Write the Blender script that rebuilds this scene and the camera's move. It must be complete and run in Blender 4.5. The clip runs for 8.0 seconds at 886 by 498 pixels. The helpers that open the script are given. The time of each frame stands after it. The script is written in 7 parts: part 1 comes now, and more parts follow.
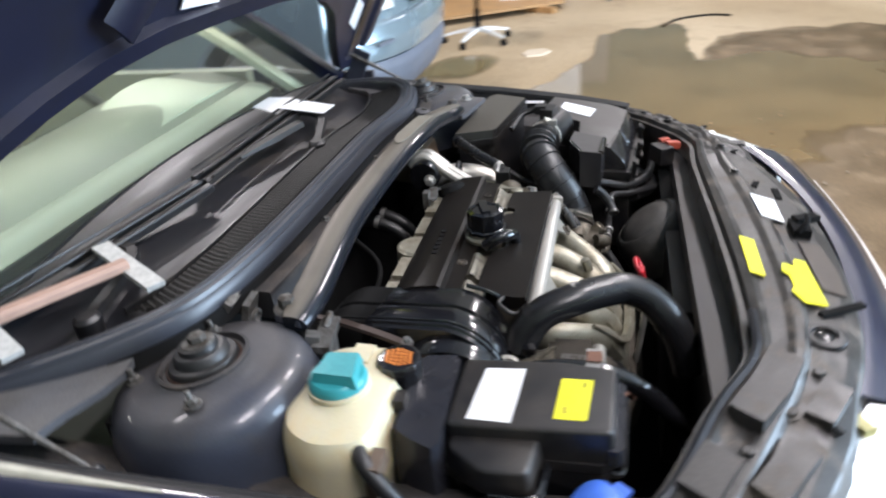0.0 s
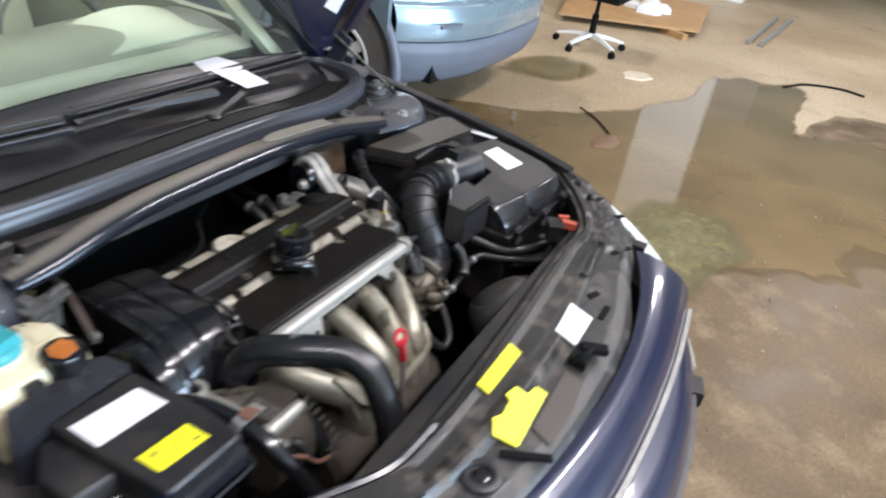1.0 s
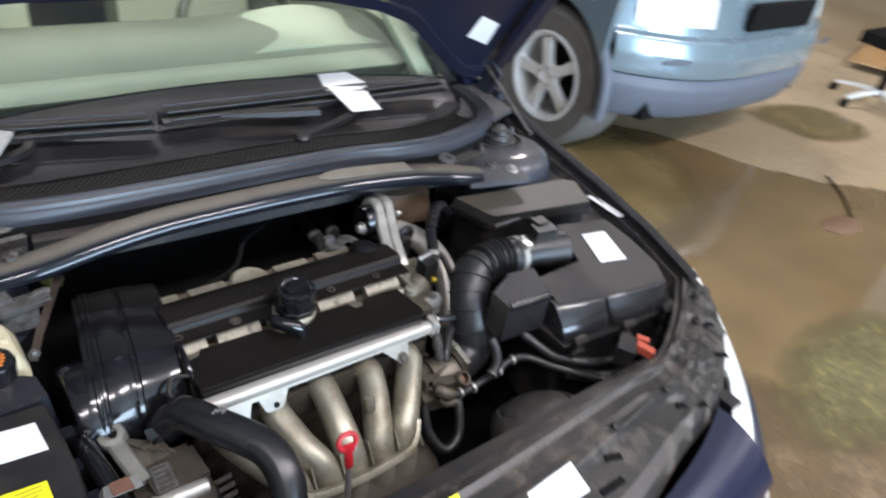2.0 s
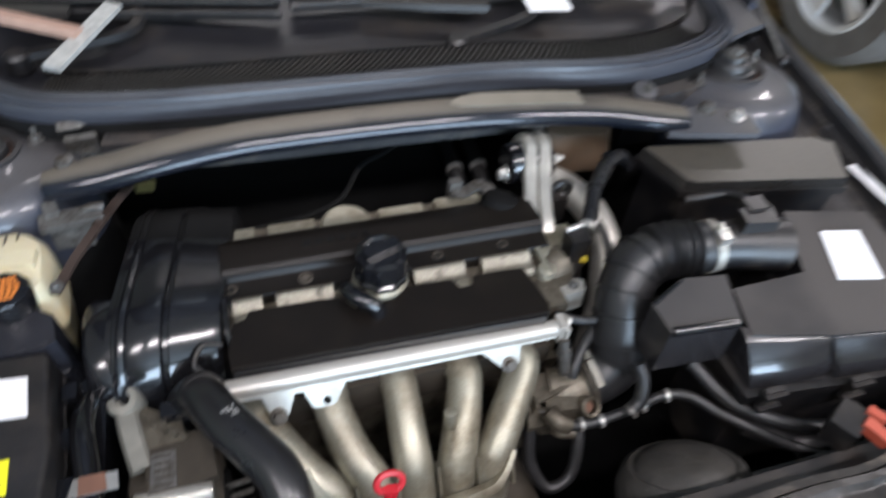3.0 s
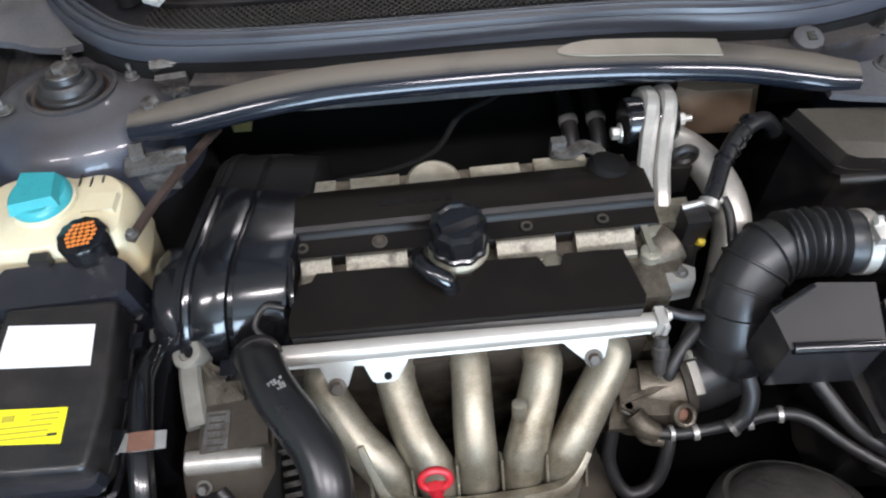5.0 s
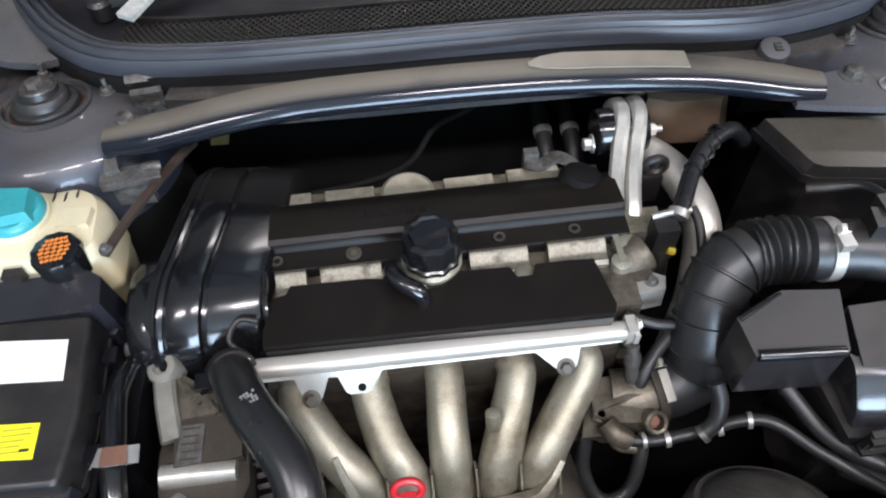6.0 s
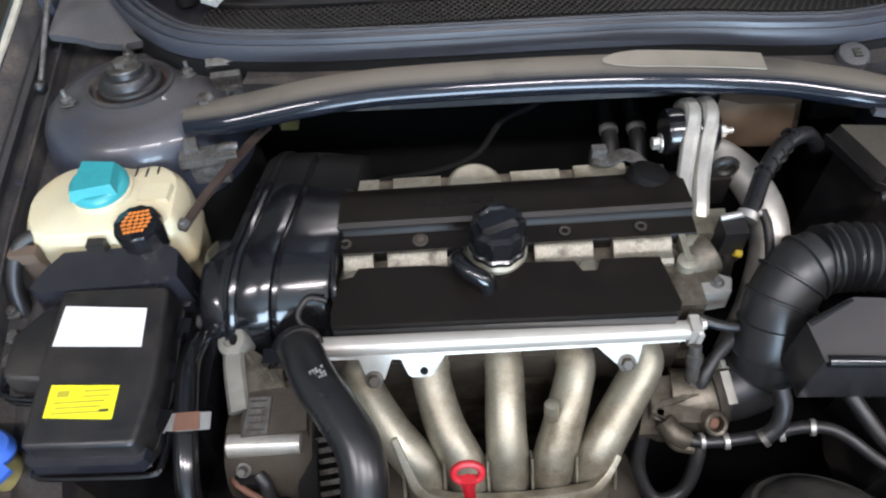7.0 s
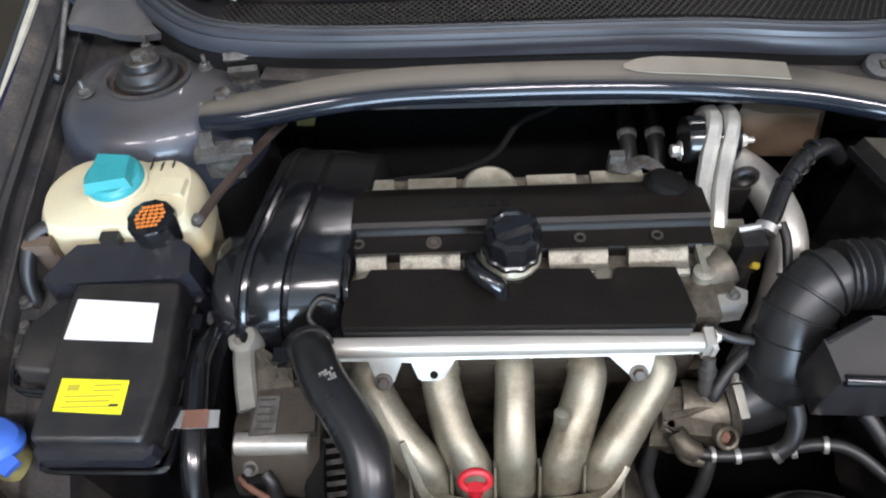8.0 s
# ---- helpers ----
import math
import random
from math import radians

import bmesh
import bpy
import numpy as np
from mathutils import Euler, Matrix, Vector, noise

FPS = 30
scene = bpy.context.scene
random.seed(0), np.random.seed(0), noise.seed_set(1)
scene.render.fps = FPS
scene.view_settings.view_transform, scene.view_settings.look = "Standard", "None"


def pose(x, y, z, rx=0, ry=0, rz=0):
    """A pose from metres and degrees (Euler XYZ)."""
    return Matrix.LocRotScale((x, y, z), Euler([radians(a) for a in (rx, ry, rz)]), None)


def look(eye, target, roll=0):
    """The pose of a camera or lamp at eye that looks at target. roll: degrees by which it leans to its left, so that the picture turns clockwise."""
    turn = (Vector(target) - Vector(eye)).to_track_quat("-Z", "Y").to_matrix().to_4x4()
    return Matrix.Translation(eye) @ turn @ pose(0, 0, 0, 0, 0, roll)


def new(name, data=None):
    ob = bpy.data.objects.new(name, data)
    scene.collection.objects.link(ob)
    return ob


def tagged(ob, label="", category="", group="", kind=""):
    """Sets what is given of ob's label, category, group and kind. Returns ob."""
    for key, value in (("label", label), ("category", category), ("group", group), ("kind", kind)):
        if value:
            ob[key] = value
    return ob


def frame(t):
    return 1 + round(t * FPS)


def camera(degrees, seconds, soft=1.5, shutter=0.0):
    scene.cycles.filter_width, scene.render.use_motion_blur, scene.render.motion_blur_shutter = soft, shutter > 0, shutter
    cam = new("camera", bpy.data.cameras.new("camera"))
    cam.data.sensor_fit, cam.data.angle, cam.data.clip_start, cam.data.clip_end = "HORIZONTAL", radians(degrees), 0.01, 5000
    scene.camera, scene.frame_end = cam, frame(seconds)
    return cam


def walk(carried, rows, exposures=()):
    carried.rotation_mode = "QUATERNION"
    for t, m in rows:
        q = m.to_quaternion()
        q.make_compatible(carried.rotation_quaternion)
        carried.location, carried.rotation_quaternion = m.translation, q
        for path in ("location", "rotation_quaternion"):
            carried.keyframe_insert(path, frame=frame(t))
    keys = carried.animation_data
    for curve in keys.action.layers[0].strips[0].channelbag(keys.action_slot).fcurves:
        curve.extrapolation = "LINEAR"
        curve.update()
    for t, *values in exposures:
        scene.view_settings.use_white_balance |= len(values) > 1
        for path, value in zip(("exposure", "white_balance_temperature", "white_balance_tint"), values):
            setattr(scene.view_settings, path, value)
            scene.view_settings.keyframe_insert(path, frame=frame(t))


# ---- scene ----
cam = camera(64.0, 8.0, 2.1, 0.5)
PATH = [
    (0, (-1.162, -0.112, 1.443), (0.546, 0.336, 0.503), -5.0),
    (0.5, (-1.147, -0.411, 1.542), (0.397, 0.324, 0.504), 2.7),
    (1, (-0.913, -0.597, 1.574), (0.658, 0.095, 0.549), 9.1),
    (1.2, (-0.82, -0.641, 1.584), (0.739, 0.069, 0.552), 9.9),
    (2.3, (-0.354, -0.728, 1.69), (0.583, 0.596, 0.52), 10.6),
    (2.5, (-0.272, -0.653, 1.675), (0.568, 0.723, 0.49), 9.6),
    (3, (-0.164, -0.5, 1.572), (0.354, 0.769, 0.116), 7.0),
    (3.5, (-0.051, -0.45, 1.539), (-0.06, 0.762, -0.052), -2.4),
    (4, (-0.031, -0.429, 1.537), (-0.143, 0.723, -0.094), -3.9),
    (4.5, (-0.059, -0.409, 1.539), (-0.057, 0.76, -0.084), -4.4),
    (6, (-0.03, -0.413, 1.554), (0.068, 0.781, -0.047), -2.6),
    (6.5, (-0.053, -0.41, 1.551), (0.017, 0.789, -0.048), -2.6),
    (7, (-0.066, -0.429, 1.557), (-0.076, 0.775, -0.04), -3.9),
    (7.5, (-0.065, -0.425, 1.556), (-0.13, 0.77, -0.046), -4.3),
    (8, (-0.069, -0.414, 1.56), (-0.11, 0.774, -0.049), -3.4),
]
walk(cam, [(t, look(eye, target, roll)) for t, eye, target, roll in PATH], ((0, 0.2), (0.5, 0.12), (1, 0.08), (2.3, -0.1), (2.5, -0.1), (3.0, -0.08), (3.5, 0.04), (4.5, 0.1), (8, 0.1)))

# ---- light ----
world = bpy.data.worlds.new("world")
scene.world = world
world.use_nodes = True
wn = world.node_tree.nodes
sky = wn.new("ShaderNodeTexSky")
sky.sky_type, sky.sun_disc = "NISHITA", False
sky.sun_elevation, sky.sun_rotation = radians(35), radians(200)
world.node_tree.links.new(sky.outputs[0], wn["Background"].inputs[0])
wn["Background"].inputs[1].default_value = 0.08


def area(name, place, target, sx, sy, watts, col):
    d = bpy.data.lights.new(name, "AREA")
    d.shape, d.size, d.size_y, d.energy, d.color = "RECTANGLE", sx, sy, watts, col
    ob = new(name, d)
    ob.matrix_world = look(place, target)
    return ob


# unseen sources: the open roller door in the front wall, and the tube lights under the ceiling
area("door_daylight", (1.0, -7.85, 1.9), (1.0, 0, 1.2), 5.0, 3.4, 1250, (0.60, 0.78, 1.0))
# tubes are placed freely; the one at (4.4, 3.3) gives the lids sheen
LAMPS = [(-2.0, -1.9, 90), (0.4, -1.9, 105), (2.8, -1.9, 125), (0.4, 2.9, 30), (4.4, 3.3, 130), (8.2, -1.9, 150)]
for lx, ly, watts in LAMPS:
    area("tube_light", (lx, ly, 4.12), (lx, ly + 0.001, 0), 1.5, 0.22, watts, (1.0, 0.94, 0.98))


# ---- materials ----
def ramp_mix(nt, fac, a, b):
    m = nt.nodes.new("ShaderNodeMix")
    m.data_type = "RGBA"
    m.inputs[6].default_value, m.inputs[7].default_value = (*a, 1), (*b, 1)
    if fac is not None:
        nt.links.new(fac, m.inputs[0])
    return m


def mat(name, col, rough=0.5, metal=0.0, var=0.25, scale=25, bump=0.0, bscale=180, dust=0.0, dustcol=(0.17, 0.15, 0.12), coat=0.0, trans=0.0, sub=0.0, rvar=0.12, level=0.2, even=0.36):
    m = bpy.data.materials.new(name)
    m.use_nodes = True
    nt = m.node_tree
    p = nt.nodes["Principled BSDF"]
    tc = nt.nodes.new("ShaderNodeTexCoord")
    n1 = nt.nodes.new("ShaderNodeTexNoise")
    n1.inputs["Scale"].default_value, n1.inputs["Detail"].default_value = scale, 6
    nt.links.new(tc.outputs["Object"], n1.inputs["Vector"])
    mix = ramp_mix(nt, n1.outputs[0], [c * (1 - var) for c in col], [min(1, c * (1 + var)) for c in col])
    out = mix.outputs[2]
    if dust > 0:
        n2 = nt.nodes.new("ShaderNodeTexNoise")
        n2.inputs["Scale"].default_value, n2.inputs["Detail"].default_value = scale * 0.35, 8
        n2.inputs["Roughness"].default_value = 0.65
        nt.links.new(tc.outputs["Object"], n2.inputs["Vector"])
        geo = nt.nodes.new("ShaderNodeNewGeometry")
        sep = nt.nodes.new("ShaderNodeSeparateXYZ")
        nt.links.new(geo.outputs["Normal"], sep.inputs[0])
        mr = nt.nodes.new("ShaderNodeMapRange")
        mr.inputs[1].default_value, mr.inputs[2].default_value = level, 1.0 if level < 0.5 else 0.97
        nt.links.new(sep.outputs[2], mr.inputs[0])
        mr2 = nt.nodes.new("ShaderNodeMapRange")
        mr2.inputs[1].default_value, mr2.inputs[2].default_value = even, even + 0.3
        nt.links.new(n2.outputs[0], mr2.inputs[0])
        mul = nt.nodes.new("ShaderNodeMath")
        mul.operation = "MULTIPLY"
        nt.links.new(mr.outputs[0], mul.inputs[0])
        nt.links.new(mr2.outputs[0], mul.inputs[1])
        mul2 = nt.nodes.new("ShaderNodeMath")
        mul2.operation = "MULTIPLY"
        mul2.inputs[1].default_value = dust
        nt.links.new(mul.outputs[0], mul2.inputs[0])
        dm = ramp_mix(nt, mul2.outputs[0], col, dustcol)
        nt.links.new(out, dm.inputs[6])
        out = dm.outputs[2]
        rr = nt.nodes.new("ShaderNodeMapRange")
        rr.inputs[3].default_value, rr.inputs[4].default_value = rough, min(1, rough + 0.4)
        nt.links.new(mul2.outputs[0], rr.inputs[0])
        nt.links.new(rr.outputs[0], p.inputs["Roughness"])
    else:
        rr = nt.nodes.new("ShaderNodeMapRange")
        rr.inputs[3].default_value, rr.inputs[4].default_value = max(0.02, rough - rvar), min(1, rough + rvar)
        nt.links.new(n1.outputs[0], rr.inputs[0])
        nt.links.new(rr.outputs[0], p.inputs["Roughness"])
    nt.links.new(out, p.inputs["Base Color"])
    p.inputs["Metallic"].default_value = metal
    p.inputs["Coat Weight"].default_value = coat
    p.inputs["Coat Roughness"].default_value = 0.06
    p.inputs["Transmission Weight"].default_value = trans
    if sub:
        p.inputs["Subsurface Weight"].default_value = sub
        p.inputs["Subsurface Radius"].default_value = (0.02, 0.015, 0.008)
    if bump:
        n3 = nt.nodes.new("ShaderNodeTexNoise")
        n3.inputs["Scale"].default_value, n3.inputs["Detail"].default_value = bscale, 4
        nt.links.new(tc.outputs["Object"], n3.inputs["Vector"])
        b = nt.nodes.new("ShaderNodeBump")
        b.inputs["Strength"].default_value, b.inputs["Distance"].default_value = bump, 0.002
        nt.links.new(n3.outputs[0], b.inputs["Height"])
        nt.links.new(b.outputs[0], p.inputs["Normal"])
    return m


NAVY = mat("navy_paint", (0.006, 0.009, 0.036), 0.30, 0.2, 0.2, 12, coat=1.0, dust=0.15, dustcol=(0.045, 0.042, 0.043))
NAVY_IN = mat("dusty_navy_paint", (0.034, 0.039, 0.055), 0.30, 0.1, 0.3, 14, 0.05, 300, dust=0.6, dustcol=(0.075, 0.067, 0.060), coat=0.35, level=0.35, even=0.25)
WING = mat("grimy_inner_wing", (0.020, 0.019, 0.020), 0.6, 0.0, 0.5, 16, 0.2, 90, dust=0.6, dustcol=(0.06, 0.05, 0.043))
NAVY_HOOD = mat("navy_underside_paint", (0.007, 0.009, 0.024), 0.40, 0.1, 0.25, 8, dust=0.1)
SLAM = mat("grimy_dark_panel", (0.020, 0.0185, 0.0175), 0.33, 0.0, 0.55, 22, 0.35, 60, dust=0.4, dustcol=(0.050, 0.044, 0.038))
BLACK = mat("black_plastic", (0.008, 0.008, 0.009), 0.36, 0.0, 0.3, 30, 0.06, 400, dust=0.25, dustcol=(0.055, 0.045, 0.038))
COVER = mat("semi_matt_black_cover", (0.007, 0.0055, 0.0045), 0.40, 0.0, 0.3, 18, 0.10, 600, dust=0.06, dustcol=(0.03, 0.024, 0.018))
COVER.node_tree.nodes["Principled BSDF"].inputs["Specular IOR Level"].default_value = 0.2
GLOSS = mat("oily_black_plastic", (0.006, 0.006, 0.007), 0.17, 0.0, 0.3, 30, 0.08, 40, coat=0.25, rvar=0.06)
# near-black for black parts, and for shade painted deep in the bay
DEEP = mat("soot_and_shade_black", (0.008, 0.008, 0.008), 0.8, 0.0, 0.4, 20)
INTAKE = mat("matt_intake_rubber", (0.017, 0.017, 0.018), 0.36, 0.0, 0.3, 30, 0.15, 300, dust=0.2, dustcol=(0.05, 0.046, 0.04))
FANM = mat("dusty_fan_casing", (0.042, 0.040, 0.037), 0.5, 0.0, 0.6, 60, 0.5, 120, dust=0.45, dustcol=(0.08, 0.072, 0.06))
HOSE = mat("glossy_black_hose", (0.009, 0.009, 0.010), 0.27, 0.0, 0.3, 30, 0.06, 300, dust=0.12, dustcol=(0.05, 0.045, 0.04))
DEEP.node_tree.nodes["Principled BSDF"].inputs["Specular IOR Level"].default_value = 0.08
RUBBER = mat("black_rubber", (0.012, 0.012, 0.013), 0.40, 0.0, 0.25, 40, 0.1, 300, dust=0.15, dustcol=(0.09, 0.08, 0.07))
SEAL = mat("grey_sealing_rubber", (0.031, 0.034, 0.043), 0.34, 0.0, 0.2, 20, 0.05, 200, dust=0.25, dustcol=(0.13, 0.125, 0.12))
COWL = mat("weathered_cowl_plastic", (0.012, 0.012, 0.015), 0.37, 0.0, 0.3, 10, 0.1, 300, dust=0.25, dustcol=(0.045, 0.038, 0.031))
DUSTY = mat("dust_filled_black_plastic", (0.014, 0.013, 0.012), 0.5, 0.0, 0.3, 8, 0.1, 300, dust=0.35, dustcol=(0.040, 0.034, 0.028))
BAR = mat("satin_black_bar", (0.008, 0.010, 0.015), 0.14, 0.2, 0.25, 12, 0.02, 200, dust=0.9, dustcol=(0.150, 0.130, 0.104), level=0.84, even=0.18)
RESO = mat("dusty_resonator_plastic", (0.016, 0.015, 0.016), 0.24, 0.0, 0.3, 14, 0.06, 300, dust=0.8, dustcol=(0.040, 0.036, 0.034), level=0.75, even=0.2)
ABLID = mat("sheeny_air_box_plastic", (0.016, 0.0155, 0.017), 0.20, 0.0, 0.3, 10, 0.05, 300, dust=0.7, dustcol=(0.058, 0.049, 0.043), level=0.80, even=0.25, coat=0.3)
LIDM = mat("dusty_box_lid", (0.020, 0.019, 0.018), 0.22, 0.0, 0.3, 14, 0.04, 200, dust=0.65, dustcol=(0.085, 0.076, 0.060), even=0.12)
PLATE = mat("dusty_grey_plate", (0.25, 0.225, 0.185), 0.45, 0.3, 0.25, 25, 0.03, 200)
CAST = mat("cast_aluminium", (0.325, 0.308, 0.245), 0.40, 0.64, 0.20, 28, 0.20, 500, rvar=0.14)
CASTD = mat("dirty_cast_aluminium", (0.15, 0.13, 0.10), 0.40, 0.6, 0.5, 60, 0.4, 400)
STEEL = mat("bright_steel", (0.62, 0.60, 0.56), 0.30, 0.75, 0.12, 40, 0.04, 300)
ARM = mat("worn_pale_aluminium", (0.37, 0.355, 0.32), 0.36, 0.5, 0.2, 40, 0.08, 300)
ZINCD = mat("dirty_plated_steel", (0.13, 0.125, 0.117), 0.45, 0.5, 0.4, 60, 0.1, 200)
ALU = mat("pale_aluminium", (0.46, 0.44, 0.40), 0.36, 0.4, 0.08, 30, 0.05, 300)
RESV = mat("dark_reservoir_plastic", (0.017, 0.018, 0.023), 0.20, 0.0, 0.3, 30, 0.05, 200, dust=0.2, dustcol=(0.05, 0.045, 0.04))
WEBM = mat("stained_bare_casting", (0.165, 0.152, 0.12), 0.40, 0.5, 0.4, 40, 0.4, 120, rvar=0.16)
CASTL = mat("pale_worn_casting", (0.22, 0.21, 0.18), 0.42, 0.4, 0.3, 60, 0.3, 500)
# grime on the alternator; only a darker tone on flange, plenum and clamp
DARK_GRIMY = mat("dark_grimy_metal", (0.040, 0.033, 0.025), 0.7, 0.0, 0.5, 45, 0.4, 250)
CORNER = mat("dusty_grey_corner_plastic", (0.055, 0.056, 0.062), 0.55, 0.0, 0.3, 14, 0.1, 200, dust=0.7, dustcol=(0.13, 0.12, 0.11))
DARKBROWN = mat("dark_brown_steel", (0.045, 0.03, 0.024), 0.55, 0.2, 0.4, 50)
ZINC = mat("zinc_plate", (0.40, 0.39, 0.37), 0.42, 0.7, 0.3, 60)
CREAM = mat("cream_tank_plastic", (0.52, 0.47, 0.325), 0.34, 0.0, 0.18, 14, 0.03, 120, sub=0.35)
TEAL = mat("teal_plastic", (0.03, 0.26, 0.285), 0.38, 0.0, 0.15, 30, 0.05, 200)
BLUE = mat("blue_plastic", (0.05, 0.14, 0.55), 0.4, 0.0, 0.15, 30)
YELLOWP = mat("pale_yellow_plastic", (0.34, 0.31, 0.13), 0.5, 0.0, 0.2, 30)
RED = mat("red_plastic", (0.40, 0.014, 0.022), 0.35, 0.0, 0.2, 30)
ORANGE = mat("orange_print", (0.60, 0.18, 0.03), 0.6, 0.0, 0.2, 60)
PAPER = mat("white_paper_label", (0.72, 0.71, 0.71), 0.6, 0.0, 0.03, 20)
YELLOW = mat("yellow_label", (0.80, 0.76, 0.02), 0.5, 0.0, 0.05, 20)
INK = mat("black_print", (0.03, 0.03, 0.02), 0.6, 0.0, 0.1, 20)
OCHREINK = mat("ochre_print", (0.40, 0.35, 0.025), 0.6, 0.0, 0.1, 20)
DARK_GRIMY.node_tree.nodes["Principled BSDF"].inputs["Specular IOR Level"].default_value = 0.25
RINGM = mat("rust_brown_rubber", (0.050, 0.026, 0.017), 0.5, 0.0, 0.5, 40, 0.2, 200)
RUSTB = mat("dull_brown_bolt", (0.10, 0.085, 0.07), 0.45, 0.5, 0.4, 60, 0.2, 300)
RUST = mat("rusty_steel", (0.16, 0.078, 0.052), 0.75, 0.3, 0.4, 60, 0.3, 300)
WOODH = mat("pale_wood_handle", (0.33, 0.21, 0.16), 0.6, 0.0, 0.3, 30)
BOARD = mat("brown_plywood", (0.42, 0.24, 0.10), 0.6, 0.0, 0.3, 6, 0.1, 60)
SILVERP = mat("pale_steel_blue_paint", (0.25, 0.33, 0.38), 0.25, 0.5, 0.08, 6, coat=0.7)
CLAD = mat("grey_cladding_plastic", (0.11, 0.125, 0.155), 0.5, 0.0, 0.15, 10)
TYRE = mat("tyre_rubber", (0.12, 0.113, 0.105), 0.7, 0.0, 0.25, 16, 0.1, 120, dust=0.3)
ALLOY = mat("silver_alloy", (0.70, 0.70, 0.69), 0.35, 0.25, 0.08, 12)
LENS = mat("frosted_lamp_lens", (0.80, 0.82, 0.80), 0.15, 0.2, 0.1, 30, 0.25, 120, coat=0.6)
BEIGE = mat("beige_interior", (0.38, 0.40, 0.31), 0.6, 0.0, 0.15, 3.5)
DASHM = mat("grey_green_dash", (0.175, 0.185, 0.14), 0.55, 0.0, 0.3, 3.0)
BEIGED = mat("grey_green_interior", (0.10, 0.11, 0.085), 0.7, 0.0, 0.1, 6)
WALLM = mat("pale_green_painted_wall", (0.50, 0.55, 0.46), 0.7, 0.0, 0.12, 0.8, 0.1, 20)
CEILM = mat("pale_ceiling", (0.62, 0.64, 0.66), 0.8, 0.0, 0.08, 0.7)
WHITEP = mat("white_plastic", (0.75, 0.75, 0.73), 0.45, 0.0, 0.06, 20)
CORE = mat("radiator_core", (0.03, 0.03, 0.03), 0.5, 0.4, 0.4, 200)


def grime(m, col, scale, low, high, rough=0.7, fine=0.0, fscale=400):
    """Lays oily dirt of its own shape over a material, and a fine speckle."""
    nt = m.node_tree
    p = nt.nodes["Principled BSDF"]
    tc = nt.nodes.new("ShaderNodeTexCoord")
    n = nt.nodes.new("ShaderNodeTexNoise")
    n.inputs["Scale"].default_value, n.inputs["Detail"].default_value, n.inputs["Roughness"].default_value = scale, 8, 0.62
    nt.links.new(tc.outputs["Object"], n.inputs["Vector"])
    r = nt.nodes.new("ShaderNodeMapRange")
    r.inputs[1].default_value, r.inputs[2].default_value = low, high
    nt.links.new(n.outputs[0], r.inputs[0])
    out = p.inputs["Base Color"].links[0].from_socket
    k = ramp_mix(nt, r.outputs[0], (0, 0, 0), col)
    nt.links.new(out, k.inputs[6])
    out = k.outputs[2]
    if fine:
        f = nt.nodes.new("ShaderNodeTexNoise")
        f.inputs["Scale"].default_value, f.inputs["Detail"].default_value = fscale, 3
        nt.links.new(tc.outputs["Object"], f.inputs["Vector"])
        fr = nt.nodes.new("ShaderNodeMapRange")
        fr.inputs[1].default_value, fr.inputs[2].default_value, fr.inputs[3].default_value, fr.inputs[4].default_value = 0.3, 0.7, 1 - fine, 1 + fine
        nt.links.new(f.outputs[0], fr.inputs[0])
        h = nt.nodes.new("ShaderNodeVectorMath")
        h.operation = "SCALE"
        nt.links.new(out, h.inputs[0])
        nt.links.new(fr.outputs[0], h.inputs[3])
        out = h.outputs[0]
    nt.links.new(out, p.inputs["Base Color"])
    q = nt.nodes.new("ShaderNodeMix")
    nt.links.new(r.outputs[0], q.inputs[0])
    nt.links.new(p.inputs["Roughness"].links[0].from_socket, q.inputs[2])
    q.inputs[3].default_value = rough
    nt.links.new(q.outputs[0], p.inputs["Roughness"])
    return m


grime(CAST, (0.13, 0.10, 0.062), 16, 0.48, 0.74, 0.55, 0.16, 500)
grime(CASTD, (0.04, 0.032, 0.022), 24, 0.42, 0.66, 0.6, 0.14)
grime(ARM, (0.26, 0.24, 0.20), 30, 0.55, 0.8, 0.5, 0.08)
grime(ZINCD, (0.05, 0.042, 0.034), 40, 0.45, 0.65, 0.7, 0.25)
grime(SLAM, (0.090, 0.075, 0.060), 16, 0.52, 0.66, 0.75, 0.3, 250)
grime(WING, (0.07, 0.058, 0.048), 14, 0.48, 0.66, 0.8, 0.3, 250)
grime(NAVY_IN, (0.050, 0.044, 0.040), 9, 0.54, 0.78, 0.5, 0.15)
grime(CORNER, (0.05, 0.045, 0.04), 12, 0.50, 0.75, 0.6, 0.2)
grime(COWL, (0.045, 0.036, 0.027), 5, 0.50, 0.72, 0.65, 0.2)
COWL.node_tree.nodes["Principled BSDF"].inputs["Specular IOR Level"].default_value = 0.5
grime(BLACK, (0.028, 0.023, 0.019), 12, 0.46, 0.72, 0.55, 0.2)
grime(COVER, (0.012, 0.0095, 0.007), 9, 0.50, 0.78, 0.5, 0.25, 500)
grime(CREAM, (0.50, 0.36, 0.15), 7, 0.50, 0.75, 0.4, 0.04)
grime(RUBBER, (0.025, 0.022, 0.019), 16, 0.54, 0.78, 0.55, 0.2)
grime(TEAL, (0.02, 0.20, 0.22), 30, 0.55, 0.75, 0.5, 0.08)

grime(LIDM, (0.014, 0.013, 0.012), 45, 0.66, 0.72, 0.5, 0.15)
grime(NAVY_HOOD, (0.010, 0.010, 0.014), 5, 0.5, 0.75, 0.5, 0.1)
grime(WEBM, (0.022, 0.018, 0.013), 38, 0.52, 0.72, 0.5, 0.25, 300)


